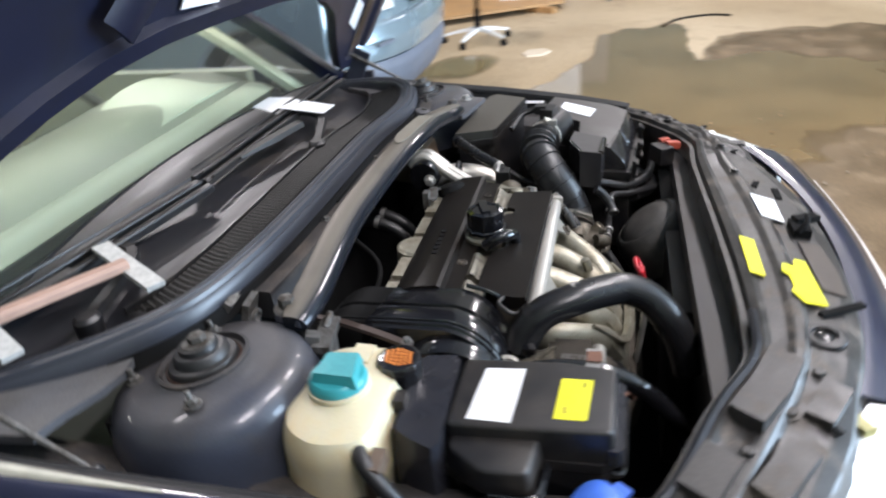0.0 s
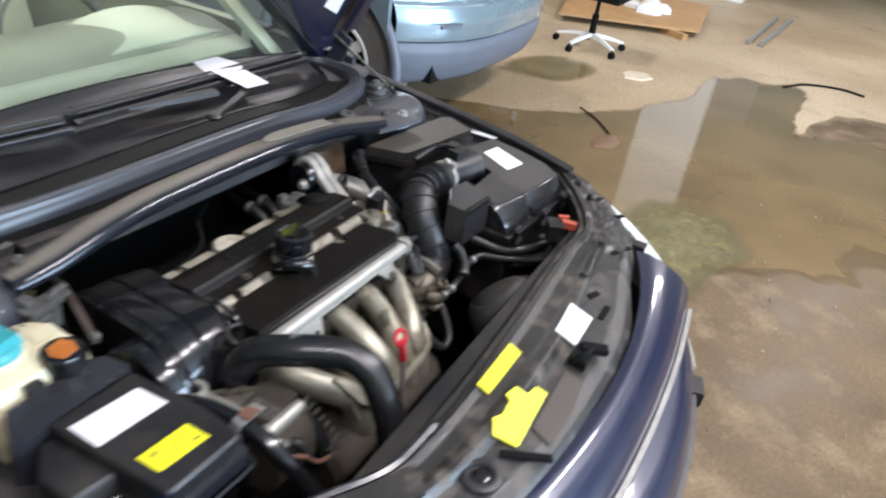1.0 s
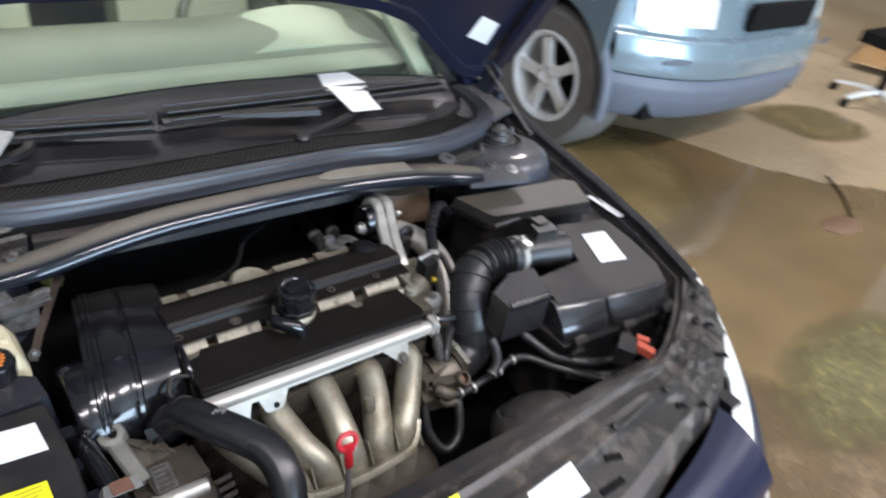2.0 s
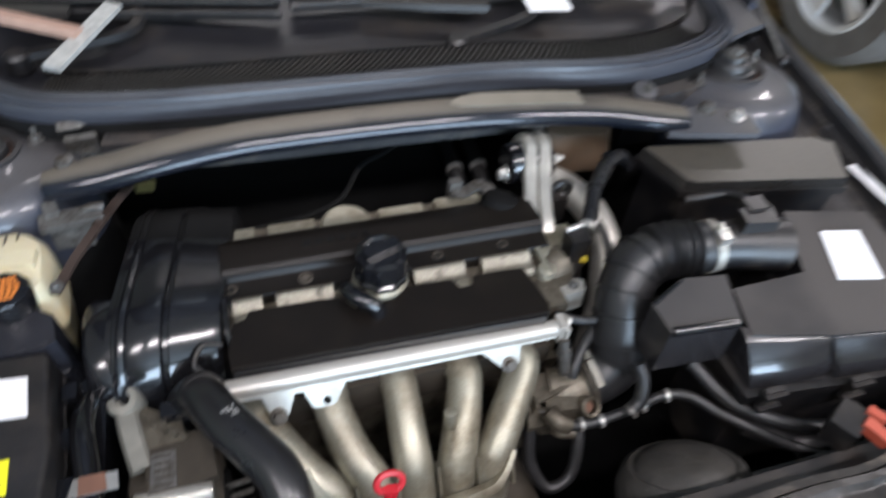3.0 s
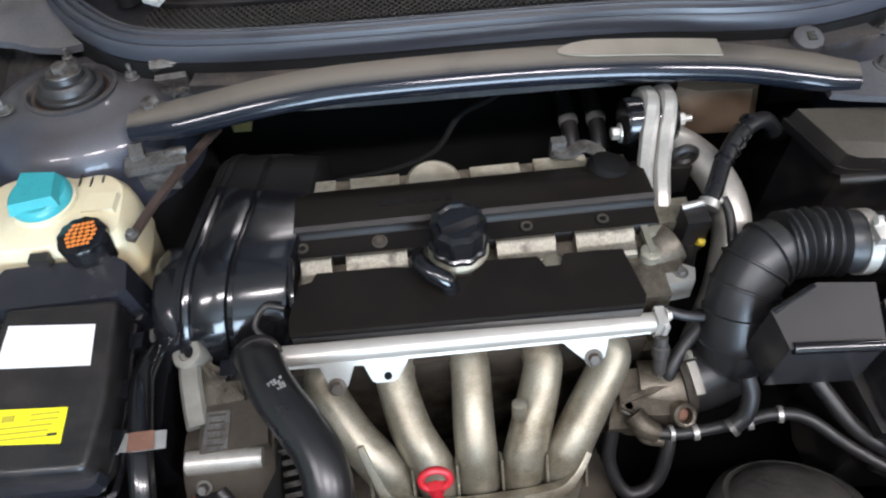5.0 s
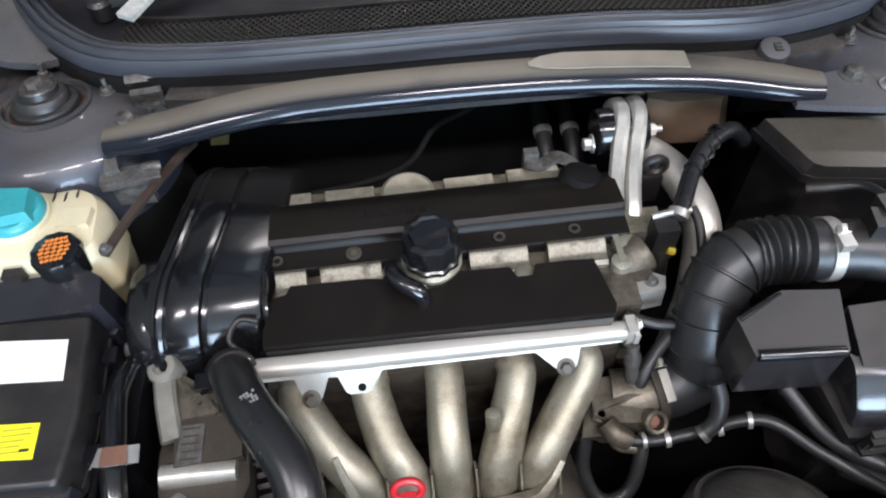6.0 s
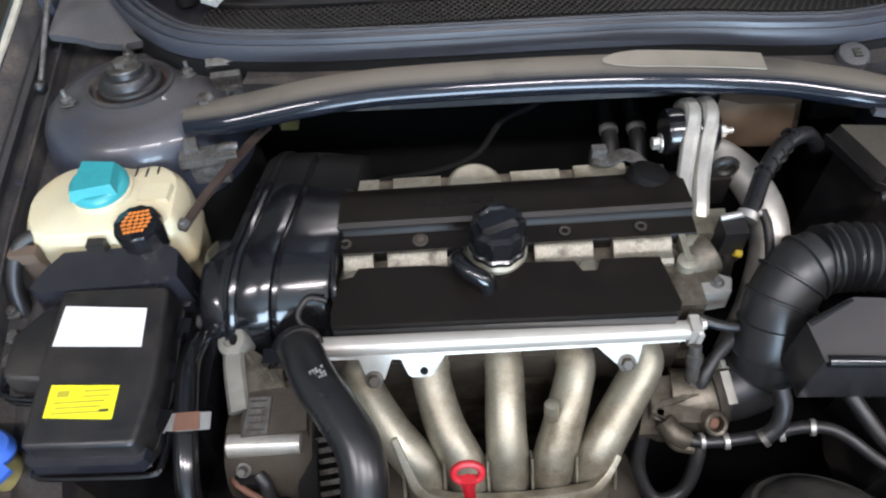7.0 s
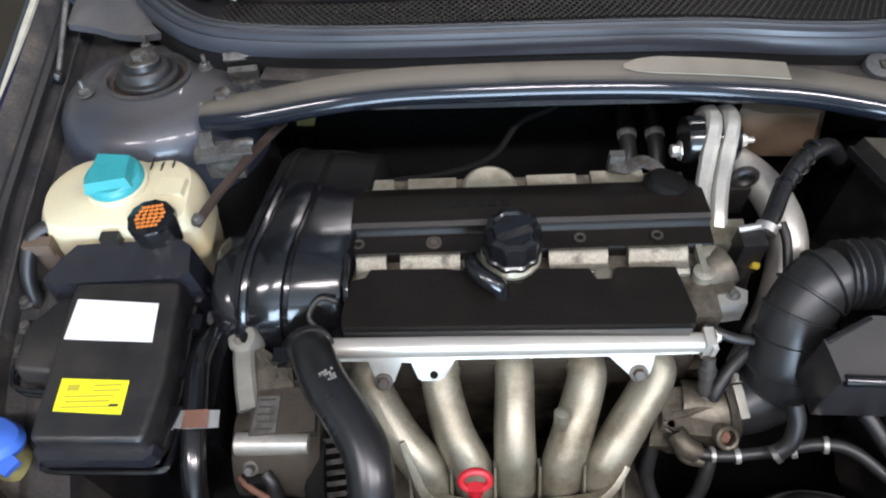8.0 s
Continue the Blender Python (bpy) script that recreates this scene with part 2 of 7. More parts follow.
def glass(name, tint, rough=0.02):
    m = bpy.data.materials.new(name)
    m.use_nodes = True
    p = m.node_tree.nodes["Principled BSDF"]
    p.inputs["Base Color"].default_value = (*tint, 1)
    p.inputs["Roughness"].default_value = rough
    p.inputs["Transmission Weight"].default_value = 1.0
    p.inputs["IOR"].default_value = 1.45
    return m


GLASS = glass("green_tinted_glass", (0.90, 0.97, 0.88))


def concrete():
    m = mat("tan_concrete", (0.46, 0.36, 0.235), 0.55, 0.0, 0.12, 40, 0.15, 60)
    nt = m.node_tree
    p = nt.nodes["Principled BSDF"]
    old = p.inputs["Base Color"].links[0].from_socket
    tc = nt.nodes.new("ShaderNodeTexCoord")
    n = nt.nodes.new("ShaderNodeTexNoise")
    n.inputs["Scale"].default_value, n.inputs["Detail"].default_value = 0.55, 9
    nt.links.new(tc.outputs["Object"], n.inputs["Vector"])
    r = nt.nodes.new("ShaderNodeMapRange")
    r.inputs[1].default_value, r.inputs[2].default_value = 0.40, 0.62
    nt.links.new(n.outputs[0], r.inputs[0])
    k = ramp_mix(nt, r.outputs[0], (0.33, 0.245, 0.145), (1, 1, 1))
    nt.links.new(old, k.inputs[7])
    nt.links.new(k.outputs[2], p.inputs["Base Color"])
    return m


FLOORM = grime(concrete(), (0.25, 0.18, 0.105), 2.2, 0.50, 0.80, 0.6, 0.22, 45)


def patchy(m, low, high, scale, ragged=0.5):
    """Lets a floor film break up: it is clear where its own noise runs low."""
    nt = m.node_tree
    tc = nt.nodes.new("ShaderNodeTexCoord")
    n = nt.nodes.new("ShaderNodeTexNoise")
    n.inputs["Scale"].default_value, n.inputs["Detail"].default_value, n.inputs["Roughness"].default_value = scale, 9, ragged
    nt.links.new(tc.outputs["Object"], n.inputs["Vector"])
    at = nt.nodes.new("ShaderNodeAttribute")
    at.attribute_name = "depth"
    add = nt.nodes.new("ShaderNodeMath")
    add.operation = "MULTIPLY_ADD"
    add.inputs[1].default_value = 1.3
    nt.links.new(n.outputs[0], add.inputs[0])
    nt.links.new(at.outputs["Fac"], add.inputs[2])
    r = nt.nodes.new("ShaderNodeMapRange")
    r.inputs[1].default_value, r.inputs[2].default_value = low, high
    nt.links.new(add.outputs[0], r.inputs[0])
    nt.links.new(r.outputs[0], nt.nodes["Principled BSDF"].inputs["Alpha"])
    return m


WET = patchy(mat("wet_concrete", (0.17, 0.115, 0.055), 0.06, 0.0, 0.6, 1.6, 0.10, 5, coat=0.6, rvar=0.06), 0.98, 1.12, 1.1)
DAMP = patchy(mat("damp_brown_concrete", (0.115, 0.078, 0.042), 0.42, 0.0, 0.6, 3.0, 0.4, 22, rvar=0.25), 0.40, 0.95, 1.3, 0.66)
grime(DAMP, (0.23, 0.165, 0.10), 4.5, 0.50, 0.75, 0.6, 0.16, 70)
DAMP.node_tree.nodes["Principled BSDF"].inputs["Specular IOR Level"].default_value = 0.2
MOSS = patchy(mat("damp_olive_algae", (0.125, 0.105, 0.042), 0.5, 0.0, 0.6, 30, 0.5, 60, rvar=0.2), 0.75, 1.75, 4.0, 0.75)
grime(MOSS, (0.24, 0.21, 0.06), 22, 0.56, 0.70, 0.7, 0.3, 120)
# dark concrete tone for floor lying in shadow
SHADE_FLOOR = patchy(mat("shadowed_concrete", (0.040, 0.029, 0.020), 0.55, 0.0, 0.5, 4.0, 0.3, 30, rvar=0.15), 0.30, 0.60, 1.5, 0.6)
WETB = patchy(mat("oily_wet_concrete", (0.17, 0.125, 0.055), 0.16, 0.0, 0.5, 3.0, 0.25, 9, coat=0.3, rvar=0.10), 0.75, 1.55, 2.2, 0.7)


# ---- mesh helpers ----
def V(*a):
    return Vector(a)


def crom(pts, n=8, closed=False):
    """A smooth line through points of any dimension."""
    p = np.array(pts, float)
    if len(p) < 3:
        return p
    out = []
    m = len(p)
    for i in range(m if closed else m - 1):
        a = p[i - 1] if i or closed else 2 * p[0] - p[1]
        b, c = p[i], p[(i + 1) % m]
        d = p[(i + 2) % m] if i + 2 < m or closed else 2 * p[-1] - p[-2]
        for k in range(n):
            t = k / n
            out.append(0.5 * (2 * b + (c - a) * t + (2 * a - 5 * b + 4 * c - d) * t * t + (3 * b - a - 3 * c + d) * t ** 3))
    if not closed:
        out.append(p[-1])
    return np.array(out)


def skin(bm, rings, closed=True, caps=True):
    vs = [[bm.verts.new(tuple(q)) for q in ring] for ring in rings]
    m = len(vs[0])
    for a, b in zip(vs[:-1], vs[1:]):
        for i in range(m if closed else m - 1):
            j = (i + 1) % m
            bm.faces.new((a[i], a[j], b[j], b[i]))
    if caps and closed:
        bm.faces.new(vs[0][::-1])
        bm.faces.new(vs[-1])
    bmesh.ops.recalc_face_normals(bm, faces=bm.faces)
    return bm


def sweep(section, path, up=(0, 0, 1), scales=None, caps=True, closed=True, bm=None):
    """A section of (side, up) pairs swept along a path."""
    bm = bm or bmesh.new()
    path = [Vector(p) for p in path]
    rings = []
    ref = Vector(up)
    for i, p in enumerate(path):
        t = (path[min(i + 1, len(path) - 1)] - path[max(i - 1, 0)]).normalized()
        s = t.cross(ref)
        if s.length < 1e-4:
            s = t.orthogonal()
        s.normalize()
        u = s.cross(t)
        ref = u if up is None else ref
        k = 1 if scales is None else scales[i]
        rings.append([p + s * a * k + u * b * k for a, b in section])
    return skin(bm, rings, closed, caps)


def circle(r, n=14, squash=1.0):
    return [(r * math.cos(2 * math.pi * i / n), squash * r * math.sin(2 * math.pi * i / n)) for i in range(n)]


def tube(pts, r, n=14, smooth=8, bm=None, ridges=0, depth=0.0):
    """A round tube through points; r one radius or one for each point; ridges: how many rings stand out along it."""
    rs = [r] * len(pts) if np.isscalar(r) else list(r)
    q = crom([(*p, k) for p, k in zip(pts, rs)], smooth)
    if ridges:
        q = crom(q, max(1, int(ridges * 6 / len(q))))
        f = np.linspace(0, 2 * math.pi * ridges, len(q))
        q[:, 3] += depth * np.cos(f)
    bm = bm or bmesh.new()
    path = [Vector(p[:3]) for p in q]
    t0 = (path[1] - path[0]).normalized()
    s = t0.orthogonal().normalized()
    rings = []
    for i, p in enumerate(path):
        t = (path[min(i + 1, len(path) - 1)] - path[max(i - 1, 0)]).normalized()
        s = (s - t * s.dot(t)).normalized()
        u = t.cross(s)
        rings.append([p + (s * a + u * b) * q[i][3] for a, b in circle(1, n)])
    return skin(bm, rings)


def prism(poly, z0, z1, bev=0.004, seg=2, taper=1.0, lay=None, bm=None, round_corners=0.0):
    """A polygon of (x, y) raised from z0 to z1, with rounded edges; taper shrinks its top; lay lays it into the world."""
    own = bmesh.new()
    c = np.mean(np.array(poly), 0)
    lo = [own.verts.new((x, y, z0)) for x, y in poly]
    hi = [own.verts.new((c[0] + (x - c[0]) * taper, c[1] + (y - c[1]) * taper, z1)) for x, y in poly]
    own.faces.new(lo[::-1])
    own.faces.new(hi)
    n = len(poly)
    sides = []
    for i in range(n):
        j = (i + 1) % n
        own.faces.new((lo[i], lo[j], hi[j], hi[i]))
    own.edges.ensure_lookup_table()
    if round_corners:
        up = [e for e in own.edges if abs(e.verts[0].co.z - e.verts[1].co.z) > 1e-6]
        bmesh.ops.bevel(own, geom=up, offset=round_corners, segments=3, profile=0.5, affect="EDGES")
    if bev:
        es = [e for e in own.edges if len(e.link_faces) == 2 and e.calc_face_angle(0) > 0.5]
        bmesh.ops.bevel(own, geom=es, offset=bev, segments=seg, profile=0.5, affect="EDGES")
    bmesh.ops.recalc_face_normals(own, faces=own.faces)
    if lay is not None:
        bmesh.ops.transform(own, matrix=lay, verts=own.verts)
    return join(bm, own) if bm else own


def xprofile(sec, x0, x1, bev=0.0):
    m = Matrix(((0, 0, 1, 0), (1, 0, 0, 0), (0, 1, 0, 0), (0, 0, 0, 1)))
    return prism(sec, x0, x1, bev, 2, 1, m)


def box(cx, cy, cz, sx, sy, sz, bev=0.003, seg=2, turn=(0, 0, 0), bm=None, taper=1.0):
    h = [(-sx / 2, -sy / 2), (sx / 2, -sy / 2), (sx / 2, sy / 2), (-sx / 2, sy / 2)]
    return prism(h, -sz / 2, sz / 2, bev, seg, taper, pose(cx, cy, cz, *turn), bm)


def lathe(profile, at=(0, 0, 0), turn=(0, 0, 0), n=28, bm=None, lobes=0, lobe=0.0, caps=True):
    """A profile of (radius, height) turned about its axis."""
    own = bmesh.new()
    m = pose(*at, *turn)
    rings = []
    for r, z in profile:
        rings.append([m @ Vector((r * (1 + lobe * math.cos(lobes * a)) * math.cos(a), r * (1 + lobe * math.cos(lobes * a)) * math.sin(a), z)) for a in (2 * math.pi * i / n for i in range(n))])
    skin(own, rings, True, caps)
    return join(bm, own) if bm else own


def sheet(fn, nu, nv, thick=0.0):
    """A grid of fn(u, v), u and v from 0 to 1, given thickness along its normals."""
    bm = bmesh.new()
    vs = [[bm.verts.new(tuple(fn(i / nu, j / nv))) for j in range(nv + 1)] for i in range(nu + 1)]
    for i in range(nu):
        for j in range(nv):
            bm.faces.new((vs[i][j], vs[i + 1][j], vs[i + 1][j + 1], vs[i][j + 1]))
    bmesh.ops.recalc_face_normals(bm, faces=bm.faces)
    if thick:
        bmesh.ops.solidify(bm, geom=bm.faces[:], thickness=thick)
        bmesh.ops.recalc_face_normals(bm, faces=bm.faces)
    return bm


def join(a, b):
    """Puts b's faces into a."""
    me = bpy.data.meshes.new("join")
    b.to_mesh(me)
    a.from_mesh(me)
    b.free()
    bpy.data.meshes.remove(me)
    return a


def many(*bms):
    out = bms[0]
    for b in bms[1:]:
        join(out, b)
    return out


def mesh(name, bm, material, angle=38):
    me = bpy.data.meshes.new(name)
    bm.to_mesh(me)
    bm.free()
    me.materials.append(material)
    me.shade_smooth()
    me.set_sharp_from_angle(angle=radians(angle))
    return me


def part(name, bm, material, parent, label="", angle=38):
    """One mesh, built in the world's coordinates, under a thing or a part."""
    ob = new(name, mesh(name, bm, material, angle))
    ob.parent = parent
    if parent.type == "EMPTY":
        ob.matrix_parent_inverse = Matrix.Translation(-parent.location)
    return tagged(ob, label)


def thing(name, place, label, category, group="", kind=""):
    ob = new(name)
    ob.empty_display_size = 0.05
    ob.location = place
    return tagged(ob, label, category, group, kind)


def solo(name, bm, material, label, category, group="", kind="", angle=38):
    return tagged(new(name, mesh(name, bm, material, angle)), label, category, group, kind)


def flat(poly, z, up=0.0012, lay=None):
    """A thin sticker."""
    return prism(poly, z, z + up, 0, 1, 1, lay)


def bolt(at, r=0.008, h=0.007, turn=(0, 0, 0), n=6):
    b = lathe([(r * 1.5, 0), (r * 1.5, 0.0015), (r * 1.1, 0.002)], at, turn, 20)
    return join(b, lathe([(r, 0.0015), (r, h), (r * 0.85, h + 0.001)], at, turn, n))


# ---- the workshop ----
def structure(name, bm, material, label=""):
    return solo(name, bm, material, label, "", "", "structure")


structure("floor", box(4, 0, -0.1, 24, 16.4, 0.2, 0), FLOORM, "stained tan concrete workshop floor with wet patches")
# walls and ceiling are out of view, added to close the room and bounce light
structure("wall_west", box(-8.1, 0, 2.1, 0.2, 16.4, 4.6, 0), WALLM, "pale painted workshop wall")
structure("wall_east", box(16.1, 0, 2.1, 0.2, 16.4, 4.6, 0), WALLM, "pale painted workshop wall")
structure("wall_north", box(4, 8.1, 2.1, 24, 0.2, 4.6, 0), WALLM, "pale painted workshop wall")
wall = many(box(-4.85, -8.1, 2.1, 6.7, 0.2, 4.6, 0), box(9.75, -8.1, 2.1, 12.5, 0.2, 4.6, 0), box(1.0, -8.1, 4.05, 5, 0.2, 0.7, 0))
structure("wall_south", wall, WALLM, "pale painted workshop wall with an open doorway")
# pillar out of view, placed so the puddle mirrors a pale column
structure("pillar", box(10.2, 0.83, 2.1, 0.4, 0.9, 4.6, 0.01), WHITEP, "white pillar placed for its reflection in the puddle")
# slatted panel out of view, added as something pale for puddles to mirror
rd = [box(15.95, 1.3, 0.15 + 0.3 * i, 0.05, 2.6, 0.28, 0.01) for i in range(11)]
structure("slatted_panel", many(*rd), WHITEP, "unseen white slatted panel added for the puddle's reflection")
structure("ceiling", box(4, 0, 4.45, 24.4, 16.4, 0.1, 0), CEILM, "unseen pale workshop ceiling added to bounce light")


def puddle(name, outline, material, label, z=0.004):
    q = crom(outline, 10, True)
    rng = np.random.RandomState(len(outline))
    c = q.mean(0)
    wob = np.convolve(rng.normal(0, 1, len(q)), np.ones(5) / 5, "same")
    q = q + (q - c) * (0.05 * wob + rng.normal(0, 0.012, len(q)))[:, None]
    bm = bmesh.new()
    deep = bm.verts.layers.float.new("depth")
    rings = []
    for k, d in ((1.0, 0.0), (0.86, 0.42), (0.70, 0.75), (0.45, 1.0)):
        ring = [bm.verts.new((*(c + (p - c) * k), z)) for p in q]
        for w in ring:
            w[deep] = d
        rings.append(ring)
    for a, b in zip(rings[:-1], rings[1:]):
        for i in range(len(a)):
            j = (i + 1) % len(a)
            bm.faces.new((a[i], a[j], b[j], b[i]))
    f = bm.faces.new(rings[-1])
    bmesh.ops.triangulate(bm, faces=[f])
    bmesh.ops.recalc_face_normals(bm, faces=bm.faces)
    return structure(name, bm, material, label)


puddle("water_1", [(3.0, 1.75), (3.35, 1.15), (3.65, 0.75), (4.3, 0.38), (5.1, 0.08), (6.0, 0.0), (6.2, -0.45), (6.0, -0.8), (5.2, -0.78), (4.75, -0.9), (5.0, -1.5), (4.6, -2.2), (3.8, -2.4), (3.0, -1.8), (2.3, -1.1), (1.9, -0.5), (1.5, -0.1), (1.4, 0.9), (1.6, 1.9), (2.3, 2.3)], WET, "shallow puddle of water on concrete", 0.006)
puddle("water_5", [(2.2, 0.9), (3.4, 0.3), (4.2, -0.6), (5.4, -0.9), (5.8, -2.2), (5.0, -4.0), (2.5, -5.2), (-0.4, -4.8), (-1.8, -3.2), (-1.4, -1.2), (-0.2, 0.2), (0.8, 1.2)], DAMP, "damp brown stain on concrete", 0.003)
puddle("water_2", [(4.15, 1.45), (4.2, 1.0), (4.55, 0.82), (4.95, 0.85), (5.05, 1.15), (4.75, 1.4)], WETB, "small dark puddle on concrete", 0.0045)
puddle("water_3", [(1.6, 1.9), (2.4, 2.2), (3.0, 1.7), (3.1, 1.2), (2.7, 0.6), (2.1, 0.5), (1.5, 0.8)], WETB, "dark oily wet patch on concrete", 0.009)

# painted shadow: a dark patch on the floor left of the car
puddle("floor_shade", [(-0.6, 3.2), (-2.4, 3.0), (-3.0, 1.2), (-2.2, -0.6), (-0.9, -1.0), (-0.4, 0.2), (-0.5, 1.6)], SHADE_FLOOR, "dark patch painted as shadow beside the car", 0.0045)

puddle("water_7", [(2.75, -0.15), (2.85, -0.5), (2.5, -0.75), (2.1, -0.62), (1.75, -0.55), (1.6, -0.3), (1.9, -0.12), (2.3, -0.05)], MOSS, "damp olive algae on concrete", 0.0085)

# ceiling tube lights, all out of view
EMIT = bpy.data.materials.new("lit_tube")
EMIT.use_nodes = True
EMIT.node_tree.nodes["Principled BSDF"].inputs["Emission Color"].default_value = (1.0, 0.98, 0.9, 1)
EMIT.node_tree.nodes["Principled BSDF"].inputs["Emission Strength"].default_value = 4.0
for lx, ly, watts in LAMPS:
    lamp = thing("ceiling_light", (lx, ly, 4.4), "white twin-tube strip light under the ceiling", "ceiling light", "ceiling tube lights")
    part("housing", box(lx, ly, 4.36, 1.55, 0.2, 0.09, 0.01), WHITEP, lamp)
    for dy in (-0.06, 0.06):
        part("tube", tube([(lx - 0.72, ly + dy, 4.28), (lx + 0.72, ly + dy, 4.28)], 0.016, 10, 1), EMIT, lamp)

# ---- the car ----
CX = 0.11
car = thing("car", (CX, 1.6, 0), "dark navy saloon car with its hood propped open", "car")


def side(sign, x):
    """x as given on the car's one side, or mirrored to the other."""
    return x if sign > 0 else 2 * CX - x


YS = [0.95, 0.7, 0.45, 0.2, 0.0, -0.13, -0.22]
XO = [0.952, 0.950, 0.940, 0.930, 0.903, 0.868, 0.835]
XI = [0.895, 0.890, 0.880, 0.868, 0.848, 0.822, 0.800]
ZF = [0.915, 0.895, 0.870, 0.850, 0.832, 0.818, 0.805]


def fender(sign, lo, hi, n):
    fit = lambda ys, vs, y: float(np.interp(-y, [-a for a in ys], vs))  # noqa: E731

    def at(u, v):
        y = 0.95 - u * 1.17
        xo, z = fit(YS, XO, y), fit(YS, ZF, y)
        xi = fit(YS, XI, y)
        out = 1.0 if sign < 0 else 0.0
        arch = 0.34 + math.sqrt(max(0, 0.37 ** 2 - (y - 0.36) ** 2))
        bottom = max(0.24, arch)
        crest = 0.036 * out * min(1.0, max(0.0, (y + 0.15) / 0.3))
        prof = [(xi, z - 0.045), (xi + 0.006, z - 0.028), (xi + 0.018, z - 0.026 + crest * 0.2), (xi + 0.026, z - 0.004 + crest * 0.2), (xi + 0.036, z + 0.001 + crest * 0.5), (xo - 0.004, z - 0.002 + crest), (xo + 0.012 + out * 0.006, z - 0.012 + out * 0.008 + crest * 0.9), (xo + 0.030 + out * 0.012, z - 0.045 + out * 0.024 + crest * 0.4), (xo + 0.042 + out * 0.030, min(z - 0.1, 0.76)), (xo + 0.05 + out * 0.02, max(bottom, 0.715)), (xo + 0.05, bottom)]
        k = v * (len(prof) - 1)
        i = min(int(k), len(prof) - 2)
        a, b = prof[i], prof[i + 1]
        return side(sign, a[0] + (b[0] - a[0]) * (k - i)), y, a[1] + (b[1] - a[1]) * (k - i)

    return sheet(lambda u, v: at(u, lo + (hi - lo) * v), 60, n)


for sg in (1, -1):
    f = part("fender", fender(sg, 0.48, 1.0, 14), NAVY, car, "glossy navy front fender")
    part("flange", fender(sg, 0.0, 0.48, 10), WING, f, "grimy black fender flange")
    strip = [(side(sg, float(np.interp(-y, [-a for a in YS], XI)) + 0.030), y, float(np.interp(-y, [-a for a in YS], ZF)) + 0.003) for y in np.linspace(0.93, -0.16, 40)]
    part("weatherstrip", sweep([(-0.014, -0.006), (-0.012, 0.004), (-0.006, 0.009), (0.004, 0.006), (0.012, 0.002), (0.014, -0.006)], strip), RUBBER, f, "dusty black rubber weatherstrip")
    part("weld_seam", tube([(x - sg * 0.024, y, z - 0.022) for x, y, z in strip], 0.003, 6, 2), WING, f)
    if sg < 0:
        # narrow pale strip laid along the left fender's crest
        worn = [Vector((side(sg, float(np.interp(-y, [-a for a in YS], XO)) - 0.002), y, float(np.interp(-y, [-a for a in YS], ZF)) + 0.0355)) for y in np.linspace(0.93, 0.33, 24)]
        part("pale_edge", sweep([(-0.006, -0.003), (-0.005, 0.0015), (0.004, 0.002), (0.008, -0.003)], worn, (0, 0, 1), [1.0] * 16 + [1 - 0.11 * k for k in range(8)]), mat("pale_edge_strip", (0.42, 0.40, 0.33), 0.45, 0.0, 0.35, 40, 0.1, 200), f, "pale strip along the fender edge")
    for yb in (0.55, 0.28, 0.02):
        xb = side(sg, float(np.interp(-yb, [-a for a in YS], XI)) + 0.012)
        part("bolt", bolt((xb, yb, float(np.interp(-yb, [-a for a in YS], ZF)) - 0.027), 0.006), NAVY_IN, f)


def inner_wing(sign):
    def at(u, v):
        y = 0.72 - u * 1.02
        xi = float(np.interp(-y, [-a for a in YS], XI))
        z = float(np.interp(-y, [-a for a in YS], ZF))
        prof = [(xi + 0.004, z - 0.044), (xi - 0.02, z - 0.052), (xi - 0.035, z - 0.046), (xi - 0.055, z - 0.05), (xi - 0.075, z - 0.06), (xi - 0.085, z - 0.1), (xi - 0.085, 0.42)]
        k = v * (len(prof) - 1)
        i = min(int(k), len(prof) - 2)
        a, b = prof[i], prof[i + 1]
        return side(sign, a[0] + (b[0] - a[0]) * (k - i)), y, a[1] + (b[1] - a[1]) * (k - i)

    return sheet(at, 30, 18)


for sg in (1, -1):
    part("inner_wing", inner_wing(sg), WING, car, "grimy dark inner wing panel")
    part("cowl_side", prism([(side(sg, x), y) for x, y in ((0.885, 0.530), (0.84, 0.518), (0.80, 0.500), (0.76, 0.492), (0.72, 0.500), (0.68, 0.484), (0.63, 0.466), (0.60, 0.470), (0.66, 0.52), (0.74, 0.58), (0.80, 0.66), (0.83, 0.74), (0.90, 0.74))], 0.890, 0.902, 0.005, 2), CORNER, car, "dusty grey plastic corner panel")

